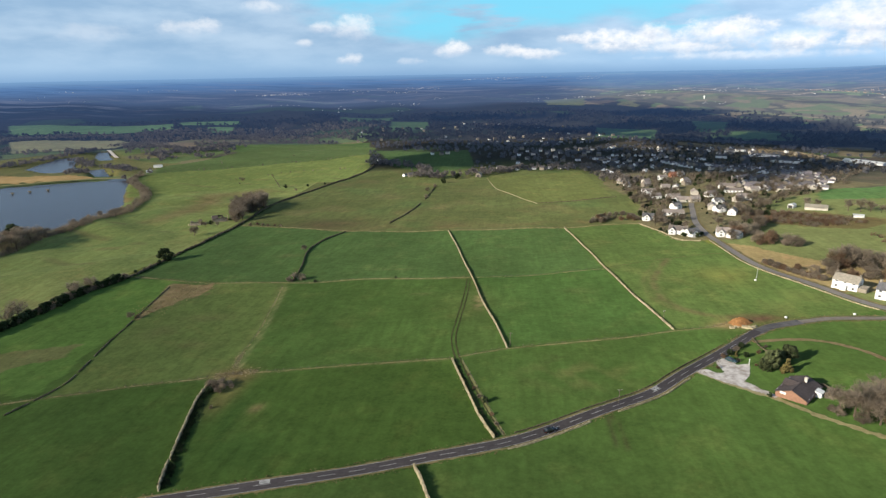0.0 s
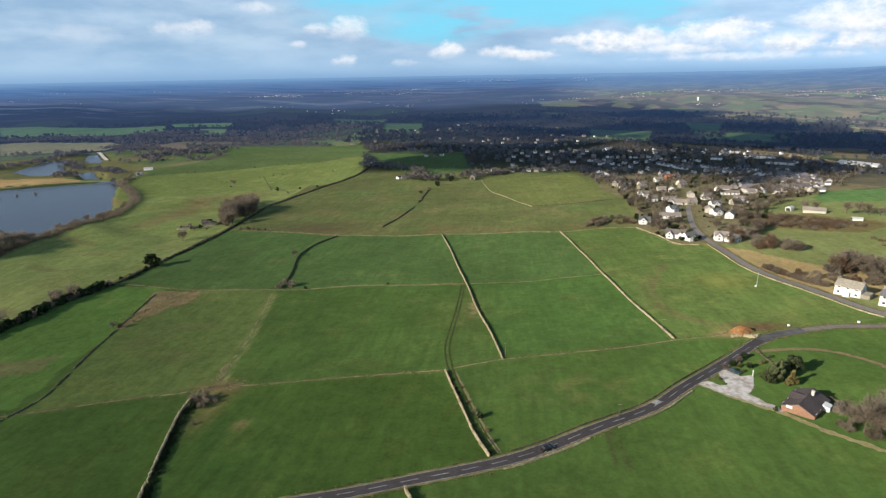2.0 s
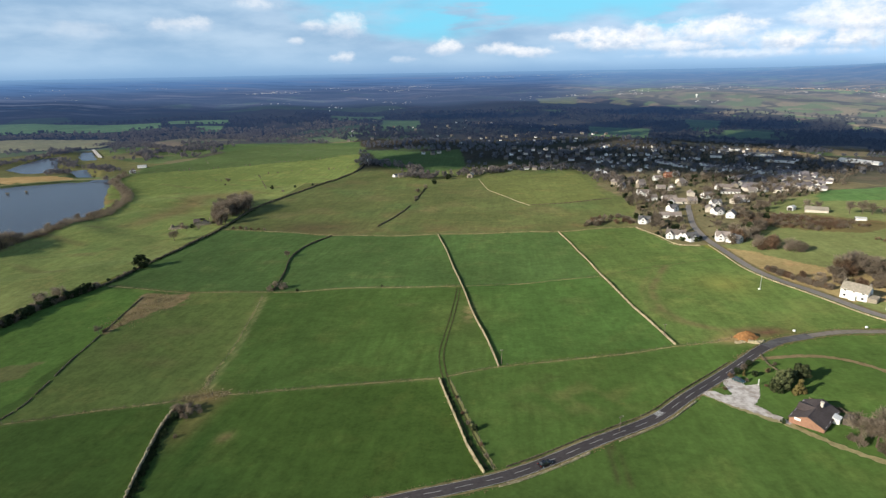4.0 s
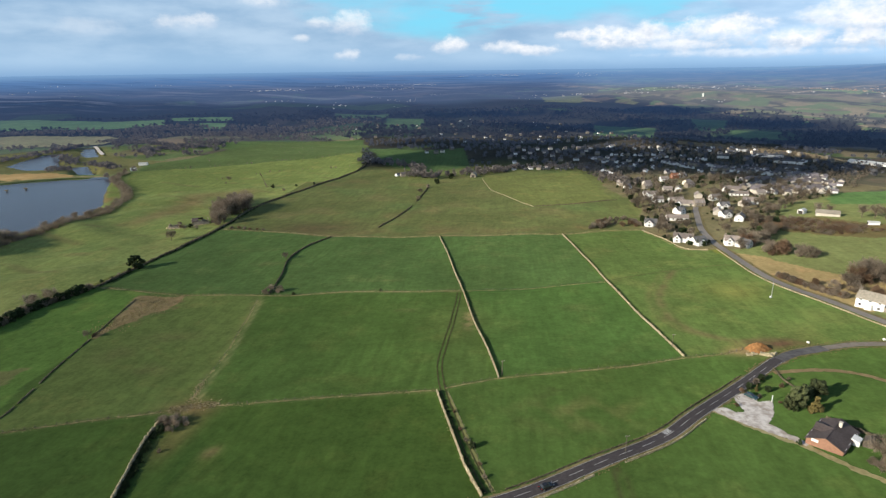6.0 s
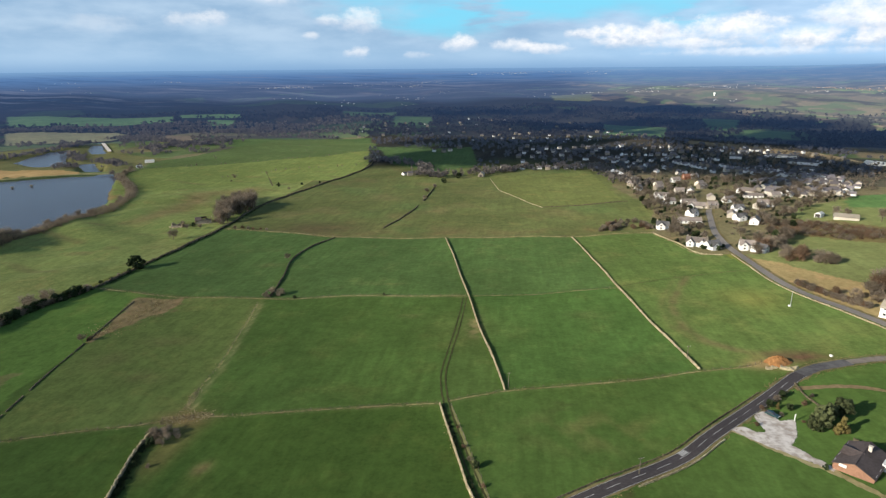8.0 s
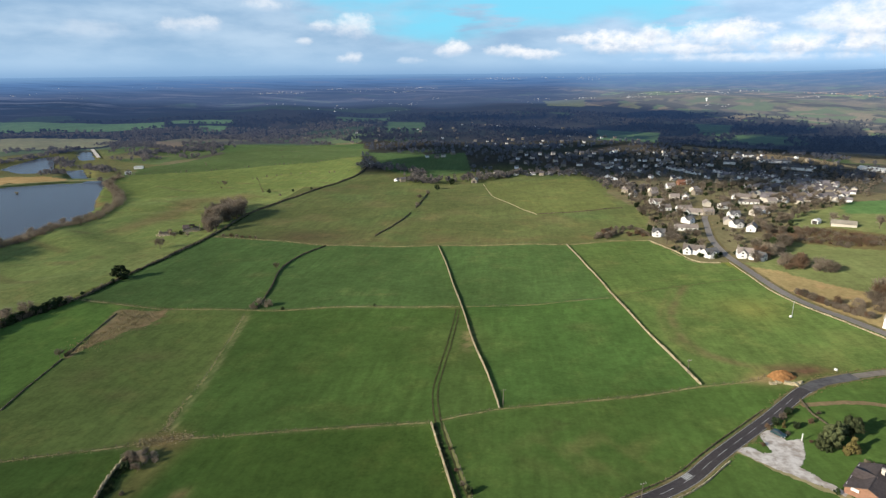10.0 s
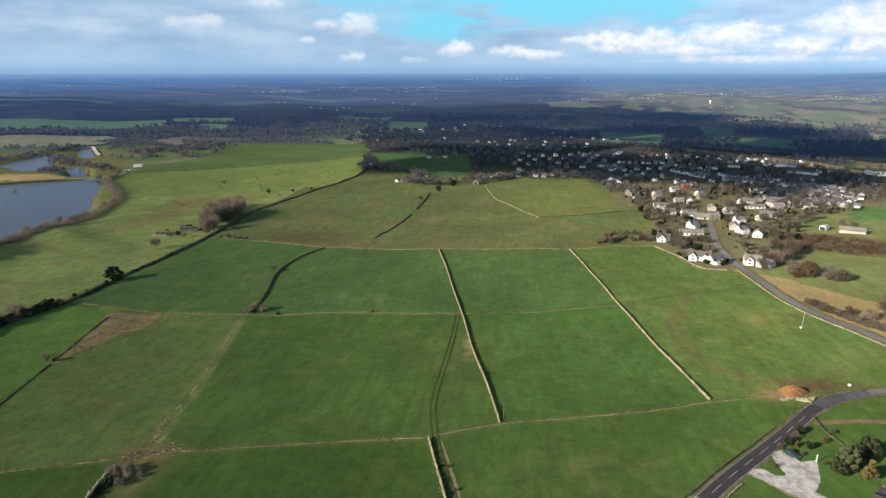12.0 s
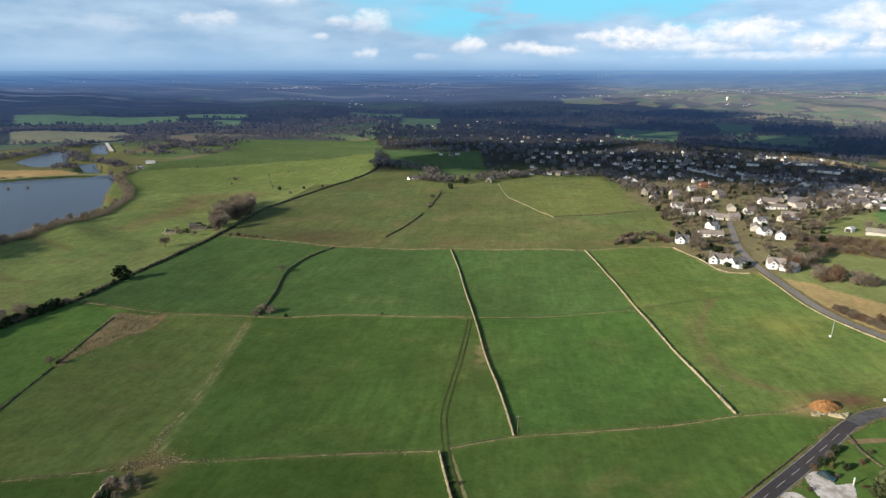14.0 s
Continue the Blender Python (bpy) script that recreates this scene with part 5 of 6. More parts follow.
BANK = [(-398, 395), (-398, 449), (-400, 478), (-404, 520), (-406, 557), (-411, 593), (-416, 625), (-429, 669), (-463, 722), (-501, 765), (-530, 803), (-543, 850)]
for x, y, s, model in ((-124.8, 333.5, 0.55, TREES[1]), (-127.5, 331, 0.8, SCRUBS[0]), (-110, 328.6, 0.35, DARKS[1]), (-60, 331.2, 0.3, DARKS[0]), (-142, 406, 0.55, TREES[2]), (-192, 268.6, 0.45, TREES[0]), (-190, 271, 0.5, SCRUBS[1]), (-107.5, 195, 0.75, SCRUBS[0]), (-105.5, 193.5, 0.55, SCRUBS[2]), (-104.5, 196.5, 0.5, SCRUBS[0]), (-102.5, 194, 0.4, SCRUBS[2]), (-110.5, 194, 0.85, SCRUBS[0]), (-109.5, 190, 0.5, DARKS[1]), (-108.5, 198, 0.6, SCRUBS[2]), (-106, 190, 0.6, SCRUBS[2]), (-103, 178, 0.3, SCRUBS[0]),
                       (-356, 790, 0.7, TREES[0]), (-352, 770, 0.5, SCRUBS[0]), (-275, 737, 0.9, DARKS[0]), (-248, 748, 0.6, DARKS[1]), (-228, 760, 0.6, DARKS[0]), (-255, 720, 0.7, SCRUBS[0]), (-76, 640, 0.9, SCRUBS[0]), (-80, 690, 1.1, SCRUBS[2]), (-74, 720, 1.0, SCRUBS[0]), (-66, 752, 1.2, DARKS[1]), (-50, 790, 1.4, DARKS[0]), (-3.2, 180.5, 0.42, DARKS[1]), (-1.0, 172, 0.28, SCRUBS[1]), (0.5, 166, 0.3, SCRUBS[0]), (-7.5, 190, 0.3, SCRUBS[1]), (-5.5, 184, 0.3, SCRUBS[0]), (-10, 201, 0.25, SCRUBS[1]),
                       (100.8, 201.5, 0.45, DARKS[1]), (111.3, 209.0, 0.95, CONES[0]), (106.4, 206.8, 0.85, CONES[0]), (99.2, 202.0, 0.65, CONES[0]), (94.5, 214.5, 0.4, CONES[1]), (93.6, 210.0, 0.3, SCRUBS[0]), (83.4, 203.6, 0.3, SCRUBS[1]), (92.6, 216.0, 0.45, DARKS[1]), (96.5, 219.5, 0.5, SCRUBS[0]), (99.5, 222.5, 0.45, DARKS[0]), (89.0, 213.6, 0.4, SCRUBS[1]), (108.6, 222.0, 0.35, SCRUBS[2]), (92.5, 181.8, 0.3, DARKS[0]), (104, 217, 0.4, SCRUBS[1]), (98, 214, 0.4, DARKS[1]), (98.5, 206, 0.25, SCRUBS[1]),
                       (107.5, 169.5, 0.75, SCRUBS[0]), (108.8, 171.5, 0.85, TREES[2]), (114.0, 166.0, 1.0, TREES[2]), (119.5, 168.0, 1.1, TREES[1]), (111.5, 164.5, 0.9, SCRUBS[2]), (116.0, 163.0, 0.9, TREES[0]), (111.5, 168.2, 1.0, TREES[1]), (116.5, 169.5, 1.15, TREES[0]), (121.3, 173.3, 1.1, TREES[1]), (124, 166, 1.1, TREES[0]), (113, 174, 0.6, SCRUBS[2]), (107, 172.2, 0.5, SCRUBS[0]), (119, 164, 0.6, SCRUBS[1]), (126, 160, 0.7, SCRUBS[0]), (134, 190, 0.4, SCRUBS[0]), (128, 171, 0.85, TREES[2]), (131, 163, 0.9, TREES[1]), (136, 158, 0.8, TREES[0]), (127, 154, 0.7, SCRUBS[1])):
    plant(model, x, y, s, R.uniform(0, 360), 1.0)
for x, y, s in ((-424, 462, 2.5), (-418, 452, 2.0)):
    plant(DARKS[0], x, y, s, R.uniform(0, 360), 1.0, "tall dark evergreen tree on the reservoir bank", "bare trees at the water")
for x, y, s in ((-394, 428, 1.5), (-400, 436, 1.7), (-396, 446, 1.4), (-404, 448, 1.6), (-407, 438, 1.7), (-398, 458, 1.2), (-404, 462, 1.2), (-402, 422, 1.7), (-410, 425, 1.6), (-408, 412, 1.7)):
    plant(R.choice(TREES), x, y, s, R.uniform(0, 360), 0.9, "", "bare trees at the water")
# scrub across the lane
for x, y, s in ((176, 392, 1.5), (183, 387, 1.7), (190, 380, 1.5), (195, 376, 1.3), (186, 392, 1.3), (180, 398, 1.1), (197, 330, 1.9), (204, 333, 1.8), (192, 326, 1.5), (186, 322, 1.2), (208, 326, 1.6), (214, 322, 1.6), (203, 318, 1.2), (176, 318, 0.8), (170, 324, 0.7), (182, 312, 0.9), (188, 305, 1.0), (196, 304, 1.2), (204, 300, 1.4), (165, 402, 1.2), (171, 409, 1.5), (178, 414, 1.6), (186, 418, 1.4), (194, 432, 1.6), (199, 438, 1.5), (206, 446, 1.3)):
    plant(R.choice(SCRUBS), x, y, s * (1.45 if y < 350 else 1.3), R.uniform(0, 360), 1.0, "", "scrub across the lane")


def scrub_patch(spots, label, seed, tall=(2.0, 3.6), twigs=260, material=TWIG_RED):
    """A thicket too dense to count: many low domes of twigs in one mesh."""
    r = random.Random(seed)
    g = Geo()
    for x, y in spots:
        h = r.uniform(*tall)
        wide, z = h * r.uniform(0.7, 1.0), z_at(x, y)
        for _ in range(twigs):
            d = Vector((r.gauss(0, 1), r.gauss(0, 1), abs(r.gauss(0, 1)))).normalized()
            q = r.uniform(0.55, 1.0) * (0.85 + 0.25 * math.sin(3 * math.atan2(d.y, d.x) + x))
            o = Vector((x, y, z)) + Vector((d.x * wide * q, d.y * wide * q, d.z * h * q))
            d = (d + Vector((r.gauss(0, 0.5), r.gauss(0, 0.5), 0.4 + r.gauss(0, 0.4)))).normalized()
            s = d.orthogonal().normalized() * 0.06
            s.rotate(Matrix.Rotation(r.uniform(0, 6.3), 3, d))
            e = o + d * r.uniform(0.4, 0.9)
            g.add([o - s, o + s, e + s * 0.4, e - s * 0.4], [(0, 1, 2, 3)])
    return tagged(part("scrub_thicket", g, material), label, "scrub", kind="stuff")


COMMON = [(198, 494), (232, 492), (266, 458), (276, 436), (250, 428), (232, 430), (204, 458)]
common = []
while len(common) < 210:
    x, y = R.uniform(198, 276), R.uniform(428, 494)
    if inside(COMMON, x, y):
        common.append((x, y))
scrub_patch(common[:140], "russet scrub thicket on the common", 5, (1.6, 3.2), 220)
scrub_patch(common[140:], "olive-brown scrub thicket on the common", 15, (1.8, 3.6), 220, TWIG)
scrub_patch([(250 + R.uniform(0, 45), 384 + R.gauss(0, 7)) for _ in range(40)], "russet scrub thicket on the common", 6)
at, way = along(BANK, 2.4)
scrub_patch([(x + dy * o, y - dx * o) for (x, y), (dx, dy) in zip(at, way) for o in (R.uniform(-5, 0), R.uniform(0, 5))], "brown leafless thicket along the reservoir bank", 8, (2.8, 6.4), 300, TWIG)
row(BANK, 13.0, TREES, 0.5, 0.85, 4.0, "", "bare trees at the water")
scrub_patch([(-394 - 18 * R.random(), 400 + 130 * R.random()) for _ in range(90)], "brown thicket on the reservoir bank", 7, (2.5, 5.0), 260, TWIG)
for x, y, s in ((285, 482, 1.0), (292, 478, 1.1), (297, 474, 0.9), (303, 470, 0.7), (262, 500, 0.9), (270, 498, 0.8)):
    plant(R.choice(TREES), x, y, s, R.uniform(0, 360))
def brambles(points, count, off, spread, tall, label, seed):
    """Low dark brambles along the foot of a wall."""
    at, way = along(points, 0.5)
    q = random.Random(seed)
    spots = []
    for _ in range(count):
        k = q.randrange(len(at))
        o = off + q.gauss(0, spread)
        spots.append((at[k][0] + way[k][1] * o, at[k][1] - way[k][0] * o))
    scrub_patch(spots, label, seed, tall, 46, LEAF)


brambles(WALL_WEST, 200, 1.2, 0.7, (0.45, 1.0), "low dark brambles in the wall's shade", 41)
brambles(WALL_LANE, 16, 1.0, 0.3, (0.25, 0.5), "low dark brambles between wall and fence", 42)
brambles(WALL_BOUND[:6], 160, 1.2, 0.6, (0.4, 0.9), "low dark brambles along the boundary wall", 43)
row([(80, 475), (100, 486), (116, 480)], 5.0, SCRUBS, 0.7, 1.1, 5.0, "", "scrub at the field edge")
row([(88, 474), (92, 500), (112, 500), (118, 482)], 5.0, SCRUBS, 0.7, 1.1, 2.0, "", "scrub at the field edge")
row([(-225, 505), (-195, 497)], 6.0, SCRUBS, 0.4, 0.7, 3.0, "", "low scrub beyond the field edge")
row([(159.5, 342), (165, 322), (172, 303)], 2.0, SCRUBS, 0.55, 0.95, 1.2, "", "hedge along the lane")
# village houses: kind, place, turn
VILLAGE = [
    ("villa", 161, 612, -5), ("white", 160, 580, 12), ("villa", 174, 571, 5), ("barnlike", 179, 560, -14), ("gabled", 163, 525, 30), ("long", 153, 498, -4), ("gabled", 128, 482, -12), ("villa", 135.5, 426, -22), ("gabled", 143.0, 418.5, 20),
    ("villa", 165, 414, -15), ("gabled", 168, 408, 40), ("stone", 189.5, 556, 5), ("gabled", 192, 501, 15), ("white", 197, 486, 60), ("cream", 190, 513, 70), ("villa", 236, 560, -18), ("cream", 226, 548, 30), ("barnlike", 247, 630, -28), ("white", 197, 640, 70),
    ("long", 243, 603, -10), ("brick", 226, 749, 15), ("white", 239, 762, 40), ("cream", 203, 598, 80), ("stone", 216, 664, 20), ("cream", 222, 690, 40), ("stone", 262, 640, 70), ("gabled", 205, 540, 10), ("cream", 186, 640, 0), ("stone", 172, 665, 20), ("white", 152, 668, 60),
    ("white", 214, 585, 20), ("cream", 260, 598, 10), ("stone", 152, 700, -50), ("cream", 178, 690, 30), ("white", 205, 720, 15),
]


def clear_of_houses(x, y):
    """True where a tree stands neither against a village house nor just before its front."""
    return all((x - hx) ** 2 + (y - hy) ** 2 > 64 and (x - hx + 2) ** 2 + (y - hy + 10) ** 2 > 72 for _, hx, hy, _ in VILLAGE)


# trees in the village
garden_scrub = []
for _ in range(1500):
    x, y = R.uniform(125, 330), R.uniform(425, 760)
    if inside([(122, 440), (135, 425), (148, 432), (158, 405), (175, 404), (215, 460), (240, 520), (330, 590), (340, 760), (150, 760), (132, 560)], x, y):
        near_lane = abs(x - np.interp(y, [424, 470, 535, 585, 650], [154.8, 162.0, 180, 194, 212])) < 9
        near_lane = near_lane or not clear_of_houses(x, y)
        if not near_lane and R.random() < 0.45:
            garden_scrub.append((x, y))
        elif not near_lane:
            plant(R.choice(TREES + DARKS), x, y, R.uniform(0.35, 0.95), R.uniform(0, 360), 1.0, "", "village garden trees")
scrub_patch(garden_scrub, "low brown garden scrub between the village houses", 17, (1.0, 2.6), 130, TWIG)


# ---- houses ----
def house(wide, deep, eaves, ridge, walls, roof, chimneys=1, windows=True, gable_window=True, label="", porch=False):
    """A gabled house, ridge along x: walls, two roof slopes, chimneys with pots, windows and a door, centred on its ground."""
    top = empty("house")
    x, y = wide / 2, deep / 2
    g = Geo()
    g.prism([(-y, -0.6), (y, -0.6), (y, eaves), (0, ridge - 0.12), (-y, eaves)], -x, x)
    wall = part("wall", g, walls, top)
    for side in (-1, 1):
        g = Geo()
        drop = (ridge - eaves) / y
        e = y + 0.38
        inner = [(0, ridge), (side * e, ridge - drop * e), (side * e, ridge - drop * e + 0.14), (0, ridge + 0.14)]
        g.prism(inner, -x - 0.3, x + 0.3)
        part("roof", g, roof, top)
    part("ridge", Geo().box((-x - 0.3, x + 0.3), (-0.13, 0.13), (ridge + 0.10, ridge + 0.24)), roof, top)
    for k in range(chimneys):
        cx = (-x + 0.5) if k == 0 else (x - 0.5)
        c = part("chimney", Geo().box((cx - 0.45, cx + 0.45), (-0.35, 0.35), (ridge - 0.8, ridge + 1.1)).box((cx - 0.52, cx + 0.52), (-0.42, 0.42), (ridge + 1.1, ridge + 1.22)), BRICK if walls is BRICK else GREY_STONE, top)
        for o in (-0.2, 0.2):
            part("chimney_pot", Geo().tube((cx + o, 0, ridge + 1.2), (cx + o, 0, ridge + 1.6), 0.13, 0.10, 8), TILE, c)
    if windows:
        def opening(px, pz, w_, h_, face, door=False):
            """A window or door set in a long face (face -1 or 1) or in a gable (face -2 or 2)."""
            def at(u0, u1, d0, d1, z0, z1):
                if abs(face) == 1:
                    d = sorted((face * (y + d0), face * (y + d1)))
                    return (px + u0, px + u1), tuple(d), (z0, z1)
                d = sorted((face / 2 * (x + d0), face / 2 * (x + d1)))
                return tuple(d), (px + u0, px + u1), (z0, z1)
            frame_g = Geo()
            t = 0.09
            for box in ((-w_ / 2, w_ / 2, pz, pz + t), (-w_ / 2, w_ / 2, pz + h_ - t, pz + h_), (-w_ / 2, -w_ / 2 + t, pz + t, pz + h_ - t), (w_ / 2 - t, w_ / 2, pz + t, pz + h_ - t)):
                frame_g.box(*at(box[0], box[1], -0.02, 0.05, box[2], box[3]))
            if door:
                d = part("door", Geo().box(*at(-w_ / 2, w_ / 2, -0.02, 0.04, pz, pz + h_)), DARK_DOOR, top)
                return
            win = part("window", frame_g, FRAME, top)
            part("pane", Geo().box(*at(-w_ / 2 + t, w_ / 2 - t, -0.02, 0.012, pz + t, pz + h_ - t)), GLASS, win)
            part("sill", Geo().box(*at(-w_ / 2 - 0.08, w_ / 2 + 0.08, -0.02, 0.14, pz - 0.1, pz)), walls, win)

        levels = [0.9] if eaves < 3.6 else [0.9, 3.5]
        count = max(2, int(wide / 3.2))
        for face in (-1, 1):
            for lv in levels:
                for k in range(count):
                    px = -x + wide * (k + 0.5) / count
                    if lv < 1 and k == count // 2:
                        opening(px, 0.0, 1.0, 2.05, face, True)
                    else:
                        opening(px, lv, 1.25, 1.15, face)
        if gable_window:
            for face in (-2, 2):
                for lv in levels:
                    opening(0.0, lv, 1.2, 1.15, face)
    if porch:
        part("porch", Geo().prism([(-y - 1.7, -0.4), (-y, -0.4), (-y, 2.6), (-y - 1.7, 2.2)], -1.3, 1.3), walls, top)
    return tagged(top, label, "house")


def wing(top, at_x, wide, out, deep, eaves, ridge, walls, roof):
    """A cross gable that stands out from the front of a house, with a window in it."""
    g = Geo().prism([(-wide / 2, -0.6), (wide / 2, -0.6), (wide / 2, eaves), (0, ridge - 0.1), (-wide / 2, eaves)], -deep / 2 - out, -0.3)
    w_ = part("wing", g, walls, top)
    w_.matrix_basis = pose(at_x, 0, 0, 0, 0, 90)
    e = wide / 2 + 0.3
    low = ridge - (ridge - eaves) / (wide / 2) * e
    c = part("wing_roof", Geo().prism([(-e, low), (0, ridge), (e, low), (e, low + 0.16), (0, ridge + 0.16), (-e, low + 0.16)], -deep / 2 - out - 0.25, -0.1), roof, top)
    c.matrix_basis = pose(at_x, 0, 0, 0, 0, 90)
    front = -deep / 2 - out
    for z in (0.9, 3.0) if eaves > 3 else (0.9,):
        win = part("window", Geo().box((at_x - 0.75, at_x + 0.75), (front - 0.05, front + 0.02), (z, z + 1.1)), FRAME, top)
        part("pane", Geo().box((at_x - 0.64, at_x + 0.64), (front - 0.065, front - 0.02), (z + 0.1, z + 1.0)), GLASS, win)


def put(ob, x, y, turn, first=True, label="", group=""):
    m = pose(x, y, z_at(x, y), 0, 0, turn)
    if first:
        ob.matrix_basis = m
    else:
        ob = copy_thing(ob, m)
    return tagged(ob, label, group=group)


# the bungalow on the bend
b = house(14.0, 9.6, 1.8, 3.9, PINK, ROOF_DARK, 0, True, False, "pink brick bungalow with a dark brown tiled roof")
put(b, 102.8, 184.2, 46)
part("chimney", Geo().box((2.6, 3.5), (-1.3, -0.5), (3.0, 5.0)).box((2.5, 3.6), (-1.4, -0.4), (5.0, 5.15)), CREAM, b, "squat pale chimney")
part("cross_roof", Geo().prism([(-2.6, 3.0), (0, 4.0), (2.6, 3.0), (2.6, 3.12), (0, 4.15), (-2.6, 3.12)], -0.5, 4.6), ROOF_DARK, b, "lower cross roof").rotation_euler = (0, 0, radians(90))
part("lean_to", Geo().prism([(-6.6, -0.4), (-4.4, -0.4), (-4.4, 2.4), (-6.6, 2.0)], 1.0, 4.2), FRAME, b, "white lean-to conservatory")
part("gable_board", Geo().box((-7.35, -7.2), (1.6, 3.4), (1.7, 2.5)), FRAME, b, "white painted gable board")
shed = part("shed", Geo().prism([(-1.3, -0.3), (1.3, -0.3), (1.3, 1.9), (0, 2.5), (-1.3, 1.9)], -1.8, 1.8), TIMBER)
put(shed, 111.5, 181.5, 52, label="small grey timber garden shed behind the bungalow")
shed["category"] = "shed"

# the two big white houses on the lane
big = house(11.2, 7.2, 4.5, 7.2, RENDER, STONE_ROOF, 2, True, True, "white rendered two-storey house with a stone slab roof", True)
put(big, 177.0, 290.0, -48)
second = house(11.0, 7.6, 4.8, 7.4, RENDER, SLATE, 1, True, True, "white rendered house with a grey slate roof")
put(second, 187.0, 272.5, -46)
part("extension", Geo().prism([(-3.2, -0.5), (0.6, -0.5), (0.6, 3.4), (-3.2, 2.4)], 5.6, 9.4), GREY_STONE, big, "grey stone side extension")

# village houses: width, depth, eaves, ridge, walls, roof
KINDS = {
    "white": house(9.5, 6.4, 3.5, 5.8, RENDER, ROOF_PALE, 2, True, True, "white rendered village house with a weathered tile roof"),
    "villa": house(13.0, 6.8, 3.4, 5.9, RENDER, ROOF_PALE, 2, False, False, "white rendered villa with two front gables"),
    "gabled": house(9.0, 6.2, 3.3, 5.6, RENDER, SLATE, 1, False, False, "white rendered house with one broad front gable"),
    "long": house(17.0, 5.6, 2.6, 4.6, RENDER, ROOF_PALE, 2, True, False, "long low white cottage terrace with a brown roof"),
    "cream": house(9.0, 6.4, 3.4, 5.6, CREAM, ROOF_PALE, 1, True, False, "cream rendered village house with a tiled roof"),
    "barnlike": house(17.0, 8.0, 2.6, 5.2, CREAM, ROOF_PALE, 1, False, False, "long cream house under a broad brown roof"),
    "brick": house(8.5, 6.6, 4.0, 6.4, BRICK, TILE_RED, 1, True, True, "red-brick village house with a red tiled roof"),
    "stone": house(9.0, 6.4, 3.6, 5.9, GREY_STONE, ROOF_PALE, 2, True, False, "grey stone village house with a tiled roof"),
}
wing(KINDS["villa"], -3.7, 4.6, 2.0, 6.8, 3.2, 5.5, RENDER, ROOF_PALE)
wing(KINDS["villa"], 3.5, 4.2, 1.4, 6.8, 3.0, 5.2, RENDER, ROOF_PALE)
wing(KINDS["gabled"], -1.2, 5.6, 2.6, 6.2, 3.1, 5.5, RENDER, SLATE)
wing(KINDS["barnlike"], -6.0, 4.6, 1.6, 8.0, 2.5, 4.9, RENDER, ROOF_PALE)
used = set()
for kind, x, y, turn in VILLAGE:
    put(KINDS[kind], x, y, turn, kind not in used, group="village houses")
    used.add(kind)
    for _ in range(4):
        a, q = R.uniform(-0.2, 3.4), R.uniform(6.5, 9.5)
        plant(R.choice(SCRUBS[:1] + DARKS), x + q * math.cos(a), y + q * math.sin(a), R.uniform(0.25, 0.55), R.uniform(0, 360), 1.0, "", "village garden shrubs")
for x, y, s_ in ((141.5, 414.5, 0.75), (145.5, 413.0, 0.65), (137.5, 416.0, 0.5), (125.5, 497, 0.9), (134, 489, 1.0), (172, 406, 0.8)):
    plant(DARKS[1], x, y, s_, R.uniform(0, 360), 1.0, "dark evergreen bush by a village house", "village garden shrubs")

# farm sheds on the common
def barn(long, deep, eaves, ridge, walls, roof, label):
    top = empty("barn")
    x, y = long / 2, deep / 2
    part("wall", Geo().prism([(-y, -0.6), (y, -0.6), (y, eaves), (0, ridge - 0.1), (-y, eaves)], -x, x), walls, top)
    for side in (-1, 1):
        e = y + 0.3
        low = ridge - (ridge - eaves) / y * e
        part("roof", Geo().prism([(0, ridge), (side * e, low), (side * e, low + 0.1), (0, ridge + 0.1)], -x - 0.2, x + 0.2), roof, top)
    part("door", Geo().box((-x - 0.05, -x + 0.05), (-1.8, 1.8), (0, eaves - 0.2)), DARK_DOOR, top)
    return tagged(top, label, "barn")


